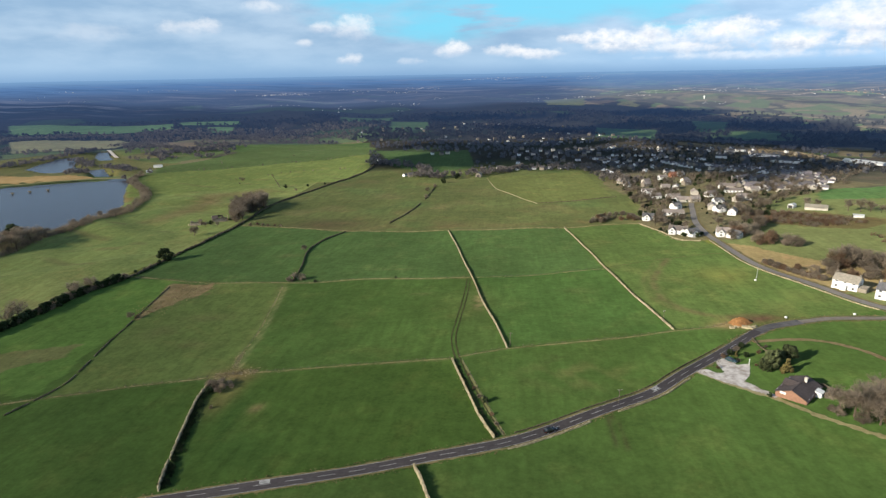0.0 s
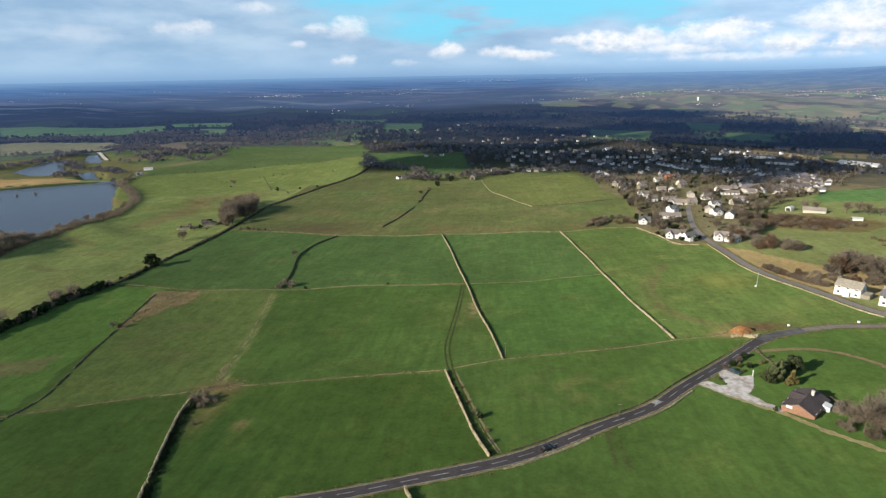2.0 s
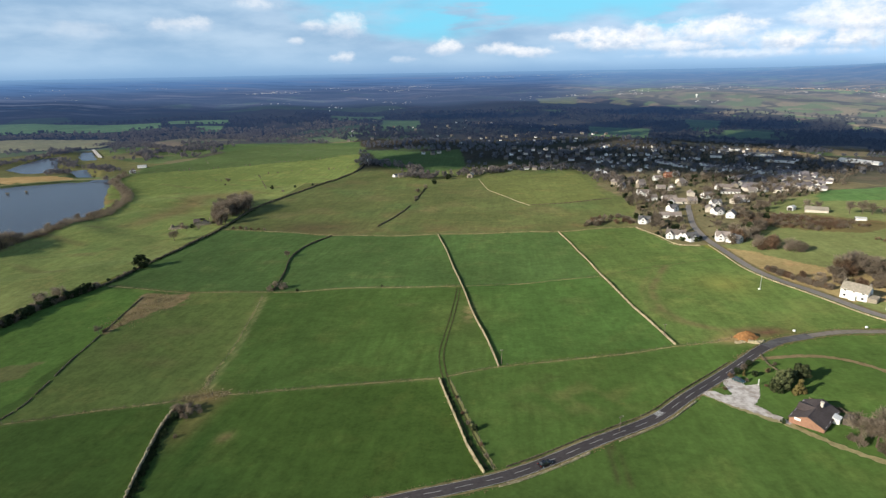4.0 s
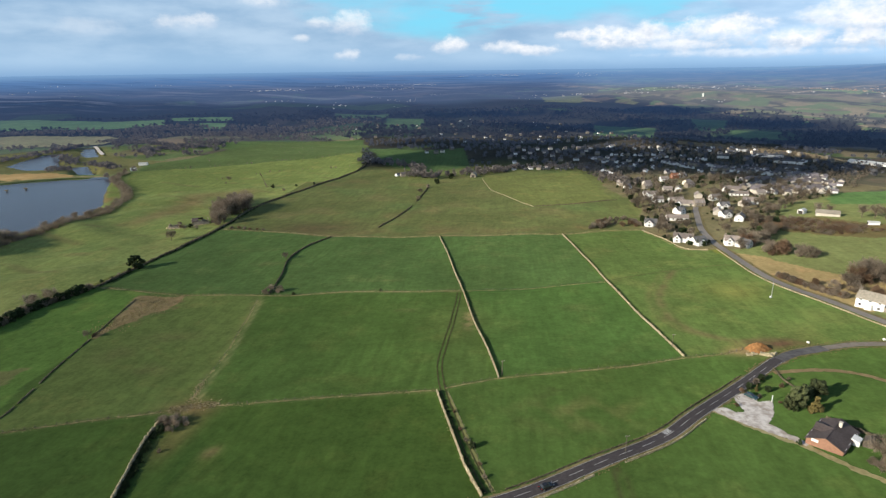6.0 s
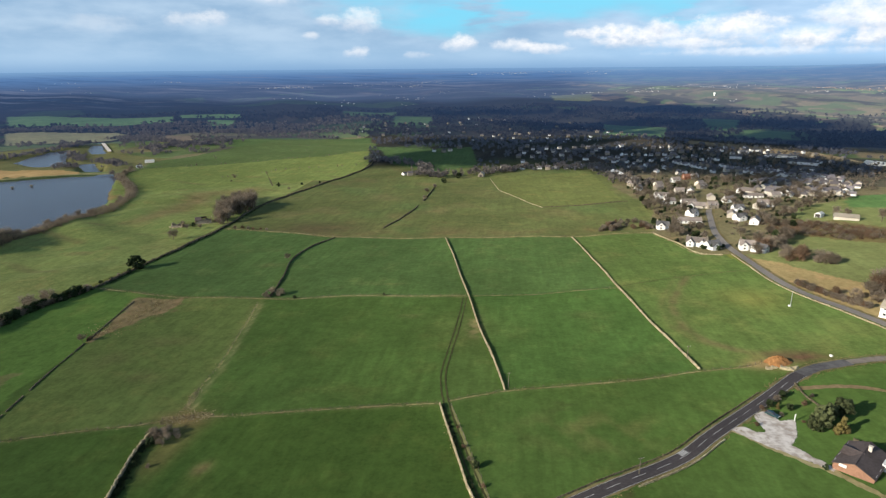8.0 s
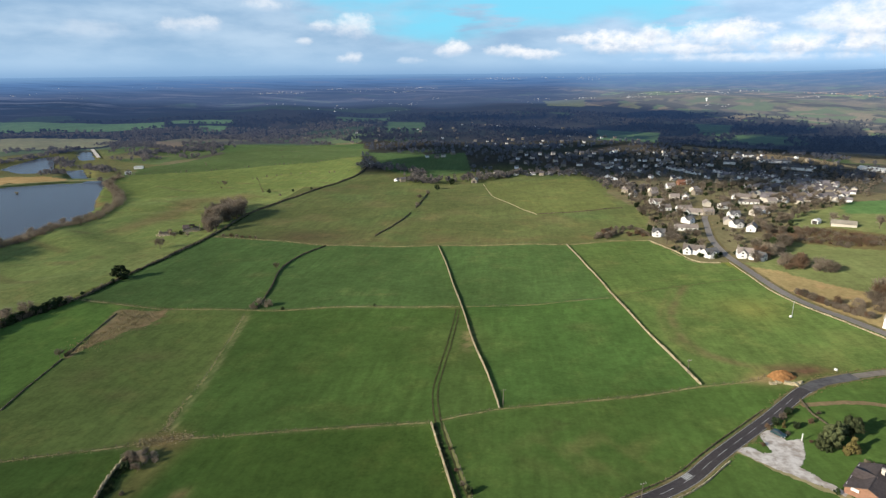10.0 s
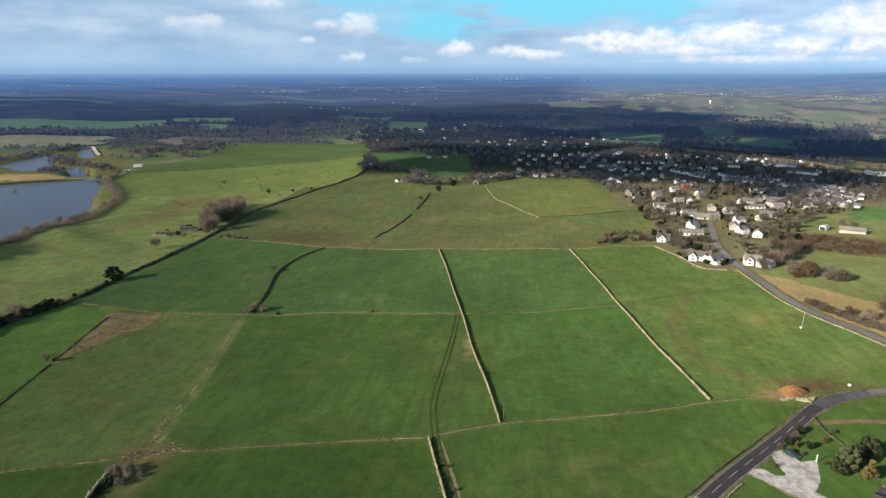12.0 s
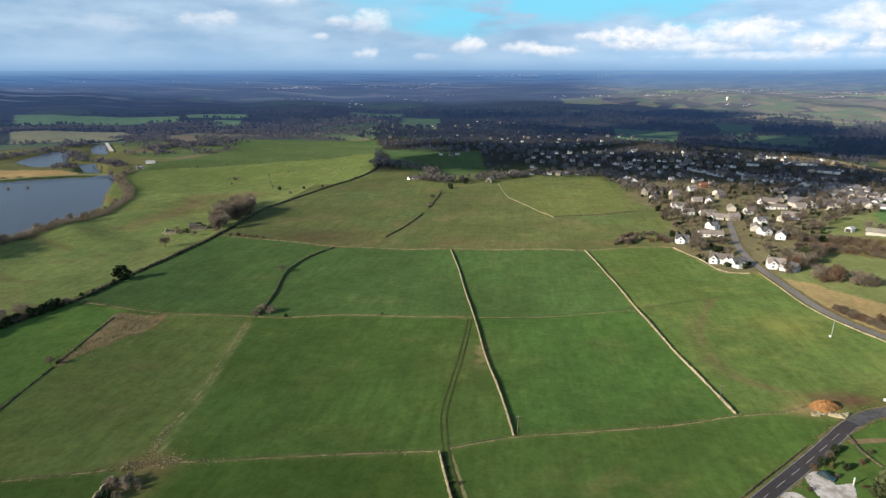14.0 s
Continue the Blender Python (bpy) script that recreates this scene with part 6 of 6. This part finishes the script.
put(barn(16, 8, 2.2, 4.4, CREAM, STONE_ROOF, "long cream farm shed with a broad grey-brown roof"), 266, 493, -24)
put(barn(6, 4.5, 2.8, 4.0, RENDER, TIN, "small white farm shed"), 252.3, 504, 40)
put(barn(7, 3.5, 1.8, 2.6, RENDER, TIN, "low white field shelter"), 279, 458, -20)
def ruin(long, deep, tall, seed, label, roofed):
    """A roofless stone farmhouse: ragged walls of courses, a leaning gable, fallen rafters and rubble."""
    q = random.Random(seed)
    top = empty("ruined_farmhouse")
    for name, along_x, fixed in (("front_wall", True, -deep / 2), ("back_wall", True, deep / 2), ("end_wall", False, -long / 2), ("end_wall", False, long / 2)):
        g, span = Geo(), long if along_x else deep
        for k in range(int(span / 0.8)):
            u = -span / 2 + 0.8 * k + 0.4
            h = tall * (0.55 + 0.35 * math.sin(k * 0.9 + seed) * q.random() + 0.25 * q.random())
            if not along_x:
                h = tall * (0.75 + 0.75 * max(0.0, 1 - abs(u) / (deep / 2))) * q.uniform(0.85, 1.0)
            for c in range(4):
                lo, hi = h * c / 4, h * (c + 1) / 4 + 0.03
                b = ((u - 0.42, u + 0.42), (fixed - 0.3, fixed + 0.3)) if along_x else ((fixed - 0.3, fixed + 0.3), (u - 0.42, u + 0.42))
                g.box(b[0], b[1], (lo - 0.4 if c == 0 else lo, hi), None, 0.07, q)
        part(name, g, STONE if name == "end_wall" else GREY_STONE, top)
    for k in range(7):
        u = -long / 2 + 1.0 + k * (long - 2) / 6
        part("rafter", Geo().tube((u, -deep / 2, tall * 0.8), (u + q.uniform(-0.8, 0.8), q.uniform(-0.3, 0.3), tall * 1.5), 0.10, 0.09, 5), TIMBER, top)
    if roofed:
        part("roof", Geo().prism([(0.1, tall * 1.5), (deep / 2 + 0.3, tall * 0.85), (deep / 2 + 0.3, tall * 0.85 + 0.15), (0.1, tall * 1.5 + 0.15)], -long / 2, long * 0.2), ROOF_DARK, top, "sagging remnant of dark tiles")
        part("roof", Geo().prism([(-0.1, tall * 1.5), (-deep / 2 - 0.3, tall * 0.85), (-deep / 2 - 0.3, tall * 0.85 + 0.15), (-0.1, tall * 1.5 + 0.15)], -long / 2, -long * 0.1), ROOF_DARK, top, "sagging remnant of dark tiles")
    g = Geo()
    for _ in range(150):
        a, d = q.uniform(0, 6.3), q.uniform(0.2, 1.0)
        x_, y_, e = math.cos(a) * d * long * 0.8, math.sin(a) * d * deep * 0.95, q.uniform(0.15, 0.5)
        g.box((x_ - e, x_ + e), (y_ - e * 0.7, y_ + e * 0.7), (-0.3, e * 0.8), None, e * 0.3, q)
    part("rubble", g, STONE, top, "fallen pale stones")
    return tagged(top, label, "ruin")


put(ruin(14, 8, 3.6, 4, "ruined stone farmhouse with a half-fallen dark roof", True), -267, 530, 25)
put(ruin(9, 6, 2.6, 9, "roofless tan stone outbuilding in ruins", False), -283, 514, 10)
put(barn(13, 7, 3, 4.6, RENDER, TIN, "white waterworks shed beside the reservoir"), -562, 927, 20)
put(barn(9, 5, 2.6, 4.0, RENDER, TIN, "small white sluice house by the dam"), -546, 874, 30)
put(barn(56, 13, 3.5, 6.0, RENDER, TIN, "long pale glasshouse below the wooded slope"), 562, 930, -57)

# ---- town ----
def plain_house(wide, deep, eaves, ridge, walls, roof, label):
    top = empty("town_house")
    x, y = wide / 2, deep / 2
    part("wall", Geo().prism([(-y, -3.0), (y, -3.0), (y, eaves), (0, ridge - 0.1), (-y, eaves)], -x, x), walls, top)
    e = y + 0.35
    low = ridge - (ridge - eaves) / y * e
    part("roof", Geo().prism([(-e, low), (0, ridge), (e, low), (e, low + 0.15), (0, ridge + 0.15), (-e, low + 0.15)], -x - 0.3, x + 0.3), roof, top)
    return tagged(top, label, "house")


MODELS = [
    plain_house(5.6, 5.0, 3.4, 5.0, RENDER, ROOF_TOWN, "white town house with a slate roof"), plain_house(6.6, 5.4, 3.6, 5.4, CREAM, ROOF_TOWN, "cream town house with a tiled roof"),
    plain_house(8.6, 5.2, 3.3, 4.9, RENDER, ROOF_TOWN, "white pair of houses with a brown tiled roof"), plain_house(6, 5.0, 2.4, 4.1, RENDER, ROOF_TOWN, "white bungalow with a tiled roof"), plain_house(7, 6, 4.0, 6.0, GREY_STONE, ROOF_TOWN, "grey stone town house with a slate roof"),
]
r = random.Random(42)
fresh = set()
SETTLED = [(x, y) for _, x, y, _ in VILLAGE]


def settle(count, outline, rows_turn, gap):
    """Houses in rows inside an outline."""
    a = np.array(outline)
    made = 0
    c, s = math.cos(radians(rows_turn)), math.sin(radians(rows_turn))
    spots = []
    mid = a.mean(0)
    reach = np.abs(a - mid).max() * 1.5
    for j in np.arange(-reach, reach, gap * 1.9):
        for i in np.arange(-reach, reach, gap):
            u, v = i + r.uniform(-3, 3), j + r.uniform(-4, 4) + 12 * math.sin(i / 60)
            spots.append((mid[0] + u * c - v * s, mid[1] + u * s + v * c))
    spots = [q for q in spots if inside(outline, *q)]
    r.shuffle(spots)
    for x, y in spots[:count]:
        k = r.choice((0, 3, 4, 4, 4) if y > 1300 else (0, 0, 1, 1, 2, 3, 4, 4, 4))
        SETTLED.append((x, y))
        put(MODELS[k], x, y, rows_turn + r.uniform(-8, 8), k not in fresh, group="town houses")
        fresh.add(k)


# streets of the town; their houses face the street
STREETS = [
    [(215, 1150), (240, 1210)], [(205, 1033), (262, 1026)], [(178, 975), (197, 936), (212, 901)], [(192, 877), (220, 829)], [(245, 950), (287, 1024), (300, 978), (335, 975)], [(270, 936), (290, 862)], [(298, 913), (330, 849)], [(308, 835), (335, 792)],
    [(285, 690), (350, 716), (372, 702)], [(300, 721), (315, 690), (322, 663)], [(268, 648), (298, 621)], [(312, 675), (340, 672), (366, 655)], [(302, 642), (323, 628), (336, 618)], [(292, 614), (315, 602), (326, 596)], [(268, 622), (290, 600)], [(338, 785), (362, 749)], [(365, 771), (378, 722)],
    [(350, 870), (372, 820)], [(240, 870), (250, 815)],
]
for street in STREETS:
    at, way = along(street, 9.5)
    for (x, y), (dx, dy) in zip(at, way):
        lit = y < 800
        for side in ((-1, 1) if lit else (1,)):
            if r.random() < 0.12:
                continue
            o = side * r.uniform(7.5, 9.5)
            px, py = x + dy * o + r.uniform(-1.5, 1.5), y - dx * o + r.uniform(-1.5, 1.5)
            k = r.choice((0, 1, 1, 3, 4) if lit else (0, 0, 3, 3, 4))
            SETTLED.append((px, py))
            put(MODELS[k], px, py, math.degrees(math.atan2(dy, dx)) + r.uniform(-6, 6) + (90 if r.random() < 0.4 else 0), k not in fresh, group="town houses")
            fresh.add(k)
settle(60, [(185, 880), (280, 1190), (520, 1230), (560, 930), (420, 760), (300, 720), (230, 760)], 28, 24)
HAMLET = [(-3, 868), (8, 880), (22, 856), (36, 868), (48, 876), (60, 872), (72, 866), (84, 874), (98, 874), (108, 880), (119, 878), (134, 842), (-112, 1062), (-94, 1050), (-84, 1066), (-70, 1110), (-128, 826), (-119, 819), (-196, 985), (-184, 975)]
for x, y in HAMLET:
    k = 0 if x == -112 else r.choice((1, 4, 4, 3))
    SETTLED.append((x, y))
    put(MODELS[k], x, y, r.uniform(-30, 60), k not in fresh, group="hamlet houses")
    fresh.add(k)
stone_barn = barn(11, 7.5, 3.6, 6.4, GREY_STONE, STONE_ROOF, "tall grey stone barn at the field's top edge")
put(stone_barn, -20.7, 806, 80)
terrace = plain_house(40, 7, 4.2, 6.0, RENDER, SLATE, "long white terrace of town houses")
short_terrace = plain_house(17, 7, 4.2, 6.0, RENDER, SLATE, "short white terrace of town houses")
for model, rows in ((terrace, ((443, 924, -26), (460, 1022, -24))), (short_terrace, ((406, 836, -22), (421, 1081, -20), (454, 1117, 2), (373, 988, -25)))):
    for k, (x, y, turn) in enumerate(rows):
        put(model, x, y, turn, k == 0, group="town terraces")
        SETTLED.extend((x + o * math.cos(radians(turn)), y + o * math.sin(radians(turn))) for o in (-14, 0, 14))
put(barn(62, 9, 3.5, 6.2, GREY_STONE, TIN, "long grey school building beside the hill field"), 157, 775, 102)
settle(32, [(-60, 1330), (-40, 1600), (330, 1650), (380, 1420), (120, 1280)], 15, 32)
settle(26, [(-190, 1500), (-150, 2050), (250, 2100), (340, 1650), (40, 1560)], 35, 46)
settle(26, [(20, 900), (40, 1150), (220, 1180), (180, 900)], 10, 26)
settle(16, [(-420, 1400), (-380, 1900), (-180, 1900), (-150, 1450)], 10, 60)


def specks(name, spots, size, material, label, seed):
    """Far buildings, too small and many to count."""
    q = random.Random(seed)
    g = Geo()
    for x, y in spots:
        w_, d_, h_ = q.uniform(0.5, 1.6) * size, q.uniform(0.5, 1.0) * size, q.uniform(0.4, 0.8) * size
        m = Matrix.Translation((x, y, z_at(x, y) - 2)) @ Matrix.Rotation(q.uniform(0, 3.1), 4, "Z")
        k = len(g.v)
        g.add([m @ Vector(p) for p in ((-w_, -d_, 0), (w_, -d_, 0), (w_, d_, 0), (-w_, d_, 0), (-w_, -d_, h_ + 2), (w_, -d_, h_ + 2), (w_, d_, h_ + 2), (-w_, d_, h_ + 2), (-w_, 0, h_ * 1.5 + 2), (w_, 0, h_ * 1.5 + 2))],
              [(0, 1, 5, 4), (2, 3, 7, 6), (1, 2, 6, 9, 5), (3, 0, 4, 8, 7), (4, 5, 9, 8), (6, 7, 8, 9)])
    return tagged(part(name, g, material), label, "buildings", kind="stuff")



# ---- far woodland ----
def far_trees(name, spots, label, tall=(7, 13), material=WOOD_FAR, seed=1, pieces=34):
    """Uncountable far trees: uneven crowns of loose sprays on short stems."""
    r = np.random.default_rng(seed)
    v, f = [], []
    k = 0
    zs = height(spots[:, 0], spots[:, 1])
    for (x, y), z in zip(spots, zs):
        h = r.uniform(*tall)
        w_ = h * r.uniform(0.32, 0.5)
        d = r.normal(size=(pieces, 3))
        d /= np.linalg.norm(d, axis=1)[:, None]
        c = np.array([x, y, z + h * 0.55]) + d * np.array([w_, w_, h * 0.42]) * r.uniform(0.35, 1.0, (pieces, 1))
        a, b = r.normal(size=(2, pieces, 3)) * w_ * 0.24
        b[:, 2] *= 0.8
        v.append(np.stack([c - a, c - b * 0.7, c + a, c + b], 1).reshape(-1, 3))
        f.append(np.arange(k, k + 4 * pieces).reshape(-1, 4))
        k += 4 * pieces
        v.append(np.array([(x - 0.4, y, z - 1), (x + 0.4, y, z - 1), (x, y, z + h * 0.6)]))
        k += 3
    verts = np.concatenate(v)
    faces = [tuple(q) for block in f for q in block]
    me = bpy.data.meshes.new(name)
    me.from_pydata(verts.tolist(), [], [tuple(map(int, q)) for q in faces])
    me.materials.append(material)
    return tagged(new(name, me), label, "woodland", kind="stuff")


rng = np.random.default_rng(21)


def scatter(n_all, r0, r1, a0, a1):
    """Spots spread evenly over a ring between two bearings (degrees, from straight ahead)."""
    d = np.sqrt(rng.uniform(r0**2, r1**2, n_all))
    a = np.radians(rng.uniform(a0, a1, n_all))
    return np.stack([d * np.sin(a), d * np.cos(a)], 1)


def open_land(s):
    """True where far fields, water and the town keep the trees out."""
    x, y = s[:, 0], s[:, 1]
    out = inside(RESERVOIR, x, y) | inside(POND, x, y) | inside(UPPER_POND, x, y) | inside(DAM_POOL, x, y)
    for poly in ([outline for outline, _ in FAR_FIELDS] + [HILL_FIELD, UPPER_FIELD, [(-1020, 940), (-720, 880), (-550, 820), (-545, 985), (-740, 1100), (-900, 1400), (-980, 1420), (-1100, 1257)],
                 [(-260, 400), (-250, 900), (-60, 980), (0, 830), (140, 850), (130, 420)], [(150, 300), (160, 560), (700, 680), (700, 300)], [(-1100, 1000), (-760, 940), (-640, 850), (-540, 815), (-700, 735), (-1100, 700)], [(420, 1150), (520, 1180), (500, 1230), (400, 1200)]]):
        out |= inside(poly, x, y)
    return out


built = np.array(SETTLED)


def by_house(s):
    """True where a tree would stand against a house, or just before it."""
    out = np.zeros(len(s), bool)
    for k in range(0, len(s), 2000):
        q = s[k : k + 2000]
        hit = np.zeros(len(q), bool)
        for ahead in (0.0, 9.0):
            c = built - built / np.linalg.norm(built, axis=1)[:, None] * ahead
            hit |= (((q[:, None] - c[None]) ** 2).sum(-1) < 6.2**2).any(1)
        out[k : k + 2000] = hit
    return out


spots = scatter(15000, 850, 2480, -48, 48)
dense = wobble(spots[:, 0], spots[:, 1], 110, 0.4) + 0.35 * wobble(spots[:, 0], spots[:, 1], 40, 2.0)
town = inside([(156, 900), (280, 1204), (520, 1240), (560, 900), (345, 620), (270, 740), (190, 815)], spots[:, 0], spots[:, 1])
spots = spots[~open_land(spots) & (dense > -0.35) & (~town | (rng.random(len(spots)) < 0.9))]
thin = inside(HILL_FARMS, spots[:, 0], spots[:, 1])
spots = spots[~by_house(spots) & (~thin | (rng.random(len(spots)) < 0.3))]
reach = np.hypot(spots[:, 0], spots[:, 1])
west = spots[:, 0] < -380
spots = spots[~west | (reach > 1500) | (wobble(spots[:, 0], spots[:, 1], 55, 0.7) > 0.0)]
reach = np.hypot(spots[:, 0], spots[:, 1])
# sunlit trees take the brown copy, the rest the shaded blue-grey one
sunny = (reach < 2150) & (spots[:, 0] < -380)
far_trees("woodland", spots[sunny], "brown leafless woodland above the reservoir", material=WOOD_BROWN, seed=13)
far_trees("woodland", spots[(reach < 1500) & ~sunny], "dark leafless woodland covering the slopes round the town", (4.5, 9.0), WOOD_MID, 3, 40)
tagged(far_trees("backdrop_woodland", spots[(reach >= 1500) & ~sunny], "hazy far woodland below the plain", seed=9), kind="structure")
belts = []
small = []
for line in ([(-529, 865), (-470, 890), (-417, 916), (-386, 933), (-342, 968), (-292, 999), (-235, 1083)], [(-378, 1078), (-352, 1086)], [(-500, 1010), (-470, 960)], [(-450, 1240), (-330, 1180)], [(-336, 848), (-280, 729)], [(-380, 800), (-300, 870), (-215, 900)]):
    at, way = along(line, 7.0)
    small.append(at[rng.random(len(at)) < 0.55] + rng.normal(0, 2.0, (1, 2)))
for line in ([(-1500, 1640), (-1347, 1602), (-1213, 1702)], [(-1186, 1715), (-1074, 1800), (-938, 1899)], [(-1150, 1690), (-1040, 1740), (-900, 1800)], [(-1022, 1498), (-978, 1520), (-884, 1479), (-846, 1380)], [(-885, 1419), (-712, 1260), (-568, 1202)], [(-708, 1147), (-678, 1199), (-603, 1303)], [(-700, 1175), (-650, 1225), (-590, 1290)], [(-754, 1543), (-757, 1832), (-661, 1926)], [(-900, 985), (-895, 1073), (-893, 1160), (-905, 1260)], [(-890, 1165), (-905, 1260)], [(-828, 1089), (-770, 1040), (-735, 986)], [(-690, 985), (-633, 945), (-590, 880)], [(-700, 905), (-660, 880)], [(-200, 955), (-120, 900), (-90, 800), (-30, 830)], [(-20, 830), (60, 880), (140, 850), (150, 760), (160, 690)]):
    at, way = along(line, 9.0)
    belts.append(np.repeat(at, 4, 0) + rng.normal(0, 8, (len(at) * 4, 2)))
far_trees("tree_belt", np.concatenate(belts), "belts of bare trees along far field edges", (5, 11), WOOD_BROWN, seed=4)
far_trees("field_hedge", np.concatenate(small), "thin hedges and small trees between far fields", (1.5, 4.5), TWIG, 5, 16)
towny = np.stack([rng.uniform(150, 560, 2200), rng.uniform(590, 1240, 2200)], 1)
towny = towny[inside([(156, 900), (280, 1204), (520, 1240), (560, 900), (345, 600), (270, 700), (190, 780)], towny[:, 0], towny[:, 1])]
far_trees("garden_tree", towny[~by_house(towny)], "bare garden trees between the town houses", (3.5, 7.5), TWIG, 6, 16)

rng = np.random.default_rng(33)
def clusters(count, groups, r0, r1, a0, a1):
    """Spots in loose rows, as far towns show them."""
    d, a = rng.uniform(r0, r1, groups), rng.uniform(a0, a1, groups)
    pick = rng.integers(0, groups, count)
    d, a = d[pick] + rng.normal(0, 22, count), np.radians(a[pick] + rng.normal(0, 0.7, count))
    return np.stack([d * np.sin(a), d * np.cos(a)], 1)


for count, groups, r0, r1, a0, a1, size, kind, label in (
    (60, 5, 3500, 3750, -22, -17, 3.0, FAR_WHITE, "pale warehouses of a far town"), (90, 10, 3550, 4000, -16, -5.5, 2.4, FAR_WHITE, "pale specks of a far town"), (130, 14, 4350, 4600, -5, 10, 2.4, FAR_WHITE, "pale towers of a far city"),
    (50, 6, 3000, 3250, 8, 15, 2.4, FAR_WHITE, "pale far houses on a sunlit hill"), (50, 8, 2700, 3600, 15, 25, 2.4, FAR_WHITE, "scattered far houses on the hills"), (170, 12, 3150, 3550, 25, 38, 2.8, FAR_RED, "reddish far town on the hills"),
    (70, 10, 3150, 3550, 25, 38, 2.6, FAR_WHITE, "pale far houses on the hills"), (50, 14, 2550, 3200, -20, 8, 2.2, FAR_WHITE, "scattered pale far houses in woods"), (30, 8, 3300, 4300, -40, -24, 2.6, FAR_WHITE, "scattered pale far buildings"),
):
    tagged(specks("far_buildings", clusters(count, groups, r0, r1, a0, a1), size, kind, label, count), kind="stuff")
tower = part("water_tower", Geo().tube((0, 0, -3), (0, 0, 8), 3.0, 2.6, 12).tube((0, 0, 8), (0, 0, 9), 2.6, 5.4, 12).tube((0, 0, 9), (0, 0, 13), 5.4, 5.0, 12).tube((0, 0, 13), (0, 0, 14.5), 5.0, 1.0, 12), RENDER)
put(tower, 940, 2760, 0, label="pale water tower on the far hillside")
tower["category"] = "tower"

# ---- cars ----
def car(paint_material, label, x, y, turn):
    """A hatchback: body, glasshouse, four wheels, lights."""
    top = empty("car", pose(x, y, z_at(x, y) + 0.09, 0, 0, turn))
    g = Geo()
    side = [(-2.1, 0.28), (2.05, 0.28), (2.12, 0.62), (1.75, 0.86), (0.85, 0.95), (-1.9, 1.0), (-2.12, 0.8)]
    k = len(side)
    g.add([(px, -0.86, pz) for px, pz in side] + [(px, 0.86, pz) for px, pz in side], [(i, (i + 1) % k, (i + 1) % k + k, i + k) for i in range(k)] + [tuple(range(k))[::-1], tuple(range(k, 2 * k))])
    body = part("body", g, paint_material, top)
    cabin = [(-1.85, 0.98), (0.9, 0.94), (0.15, 1.42), (-1.35, 1.46)]
    k = 4
    part("windows", Geo().add([(px, -0.78 if pz < 1.2 else -0.6, pz) for px, pz in cabin] + [(px, 0.78 if pz < 1.2 else 0.6, pz) for px, pz in cabin], [(i, (i + 1) % k, (i + 1) % k + k, i + k) for i in range(k)] + [(3, 2, 1, 0), (4, 5, 6, 7)]), GLASS, top)
    part("roof", Geo().box((-1.3, 0.1), (-0.58, 0.58), (1.44, 1.49)), paint_material, top)
    for wx in (-1.3, 1.3):
        for wy in (-0.8, 0.8):
            wheel = part("wheel", Geo().tube((wx, wy - 0.1, 0.31), (wx, wy + 0.1, 0.31), 0.31, 0.31, 12), RUBBER, top)
            part("rim", Geo().tube((wx, wy - 0.11, 0.31), (wx, wy + 0.11, 0.31), 0.19, 0.19, 10), STEEL, wheel)
    for wy in (-0.62, 0.62):
        part("headlight", Geo().box((2.02, 2.13), (wy - 0.18, wy + 0.18), (0.6, 0.72)), FRAME, top)
        part("tail_light", Geo().box((-2.15, -2.05), (wy - 0.15, wy + 0.15), (0.75, 0.88)), CAR_RED, top)
    return tagged(top, label, "car")


car(CAR_TEAL, "blue-green hatchback parked on the gravel drive", 90.6, 209.6, -48)
car(CAR_BLACK, "black hatchback driving on the country road", 17.5, 162.2, 31)

# ---- the cloud bank whose shade lies over the town ----
r = random.Random(12)
off = TO_SUN / TO_SUN.z
for cx, cy, ax, ay in ((-75, 1010, 50, 60), (65, 1010, 60, 50), (330, 1000, 150, 110), (450, 900, 80, 45), (392, 732, 20, 16), (30, 1250, 250, 170), (600, 1380, 260, 170), (-100, 1720, 380, 260), (450, 1800, 420, 240), (820, 1480, 250, 190), (1200, 1520, 200, 200), (720, 1850, 200, 130), (0, 2250, 480, 60), (620, 2330, 260, 110)):
    g = Geo()
    top = 760.0
    for _ in range(17 if ax > 30 else 5):
        a, q = r.uniform(0, 6.3), math.sqrt(r.random())
        ox, oy, s = math.cos(a) * q * ax, math.sin(a) * q * ay, r.uniform(90, 170) * (1.2 - 0.6 * q) * min(1.0, 0.25 + ax / 150)
        rings, around = 7, 12
        k = len(g.v)
        pts = []
        for i in range(rings + 1):
            th = math.pi * i / rings
            for j in range(around):
                ph = 2 * math.pi * j / around
                d = Vector((math.sin(th) * math.cos(ph), math.sin(th) * math.sin(ph), max(-0.25, math.cos(th)) * 0.6))
                lump = 1 + 0.22 * noise.noise(d * 2.3 + Vector((ox, oy, s)) * 0.01)
                pts.append(Vector((ox, oy, 0)) + d * s * lump)
        g.add(pts, [(i * around + j, (i + 1) * around + j, (i + 1) * around + (j + 1) % around, i * around + (j + 1) % around) for i in range(rings) for j in range(around)])
    c = part("cloud", g, CLOUD, None, soft=True)
    c.location = Vector((cx, cy, -50)) + off * (top + 50)
    tagged(c, "broad grey-white cumulus cloud shading the town", "cloud", group="cloud bank", kind="structure")
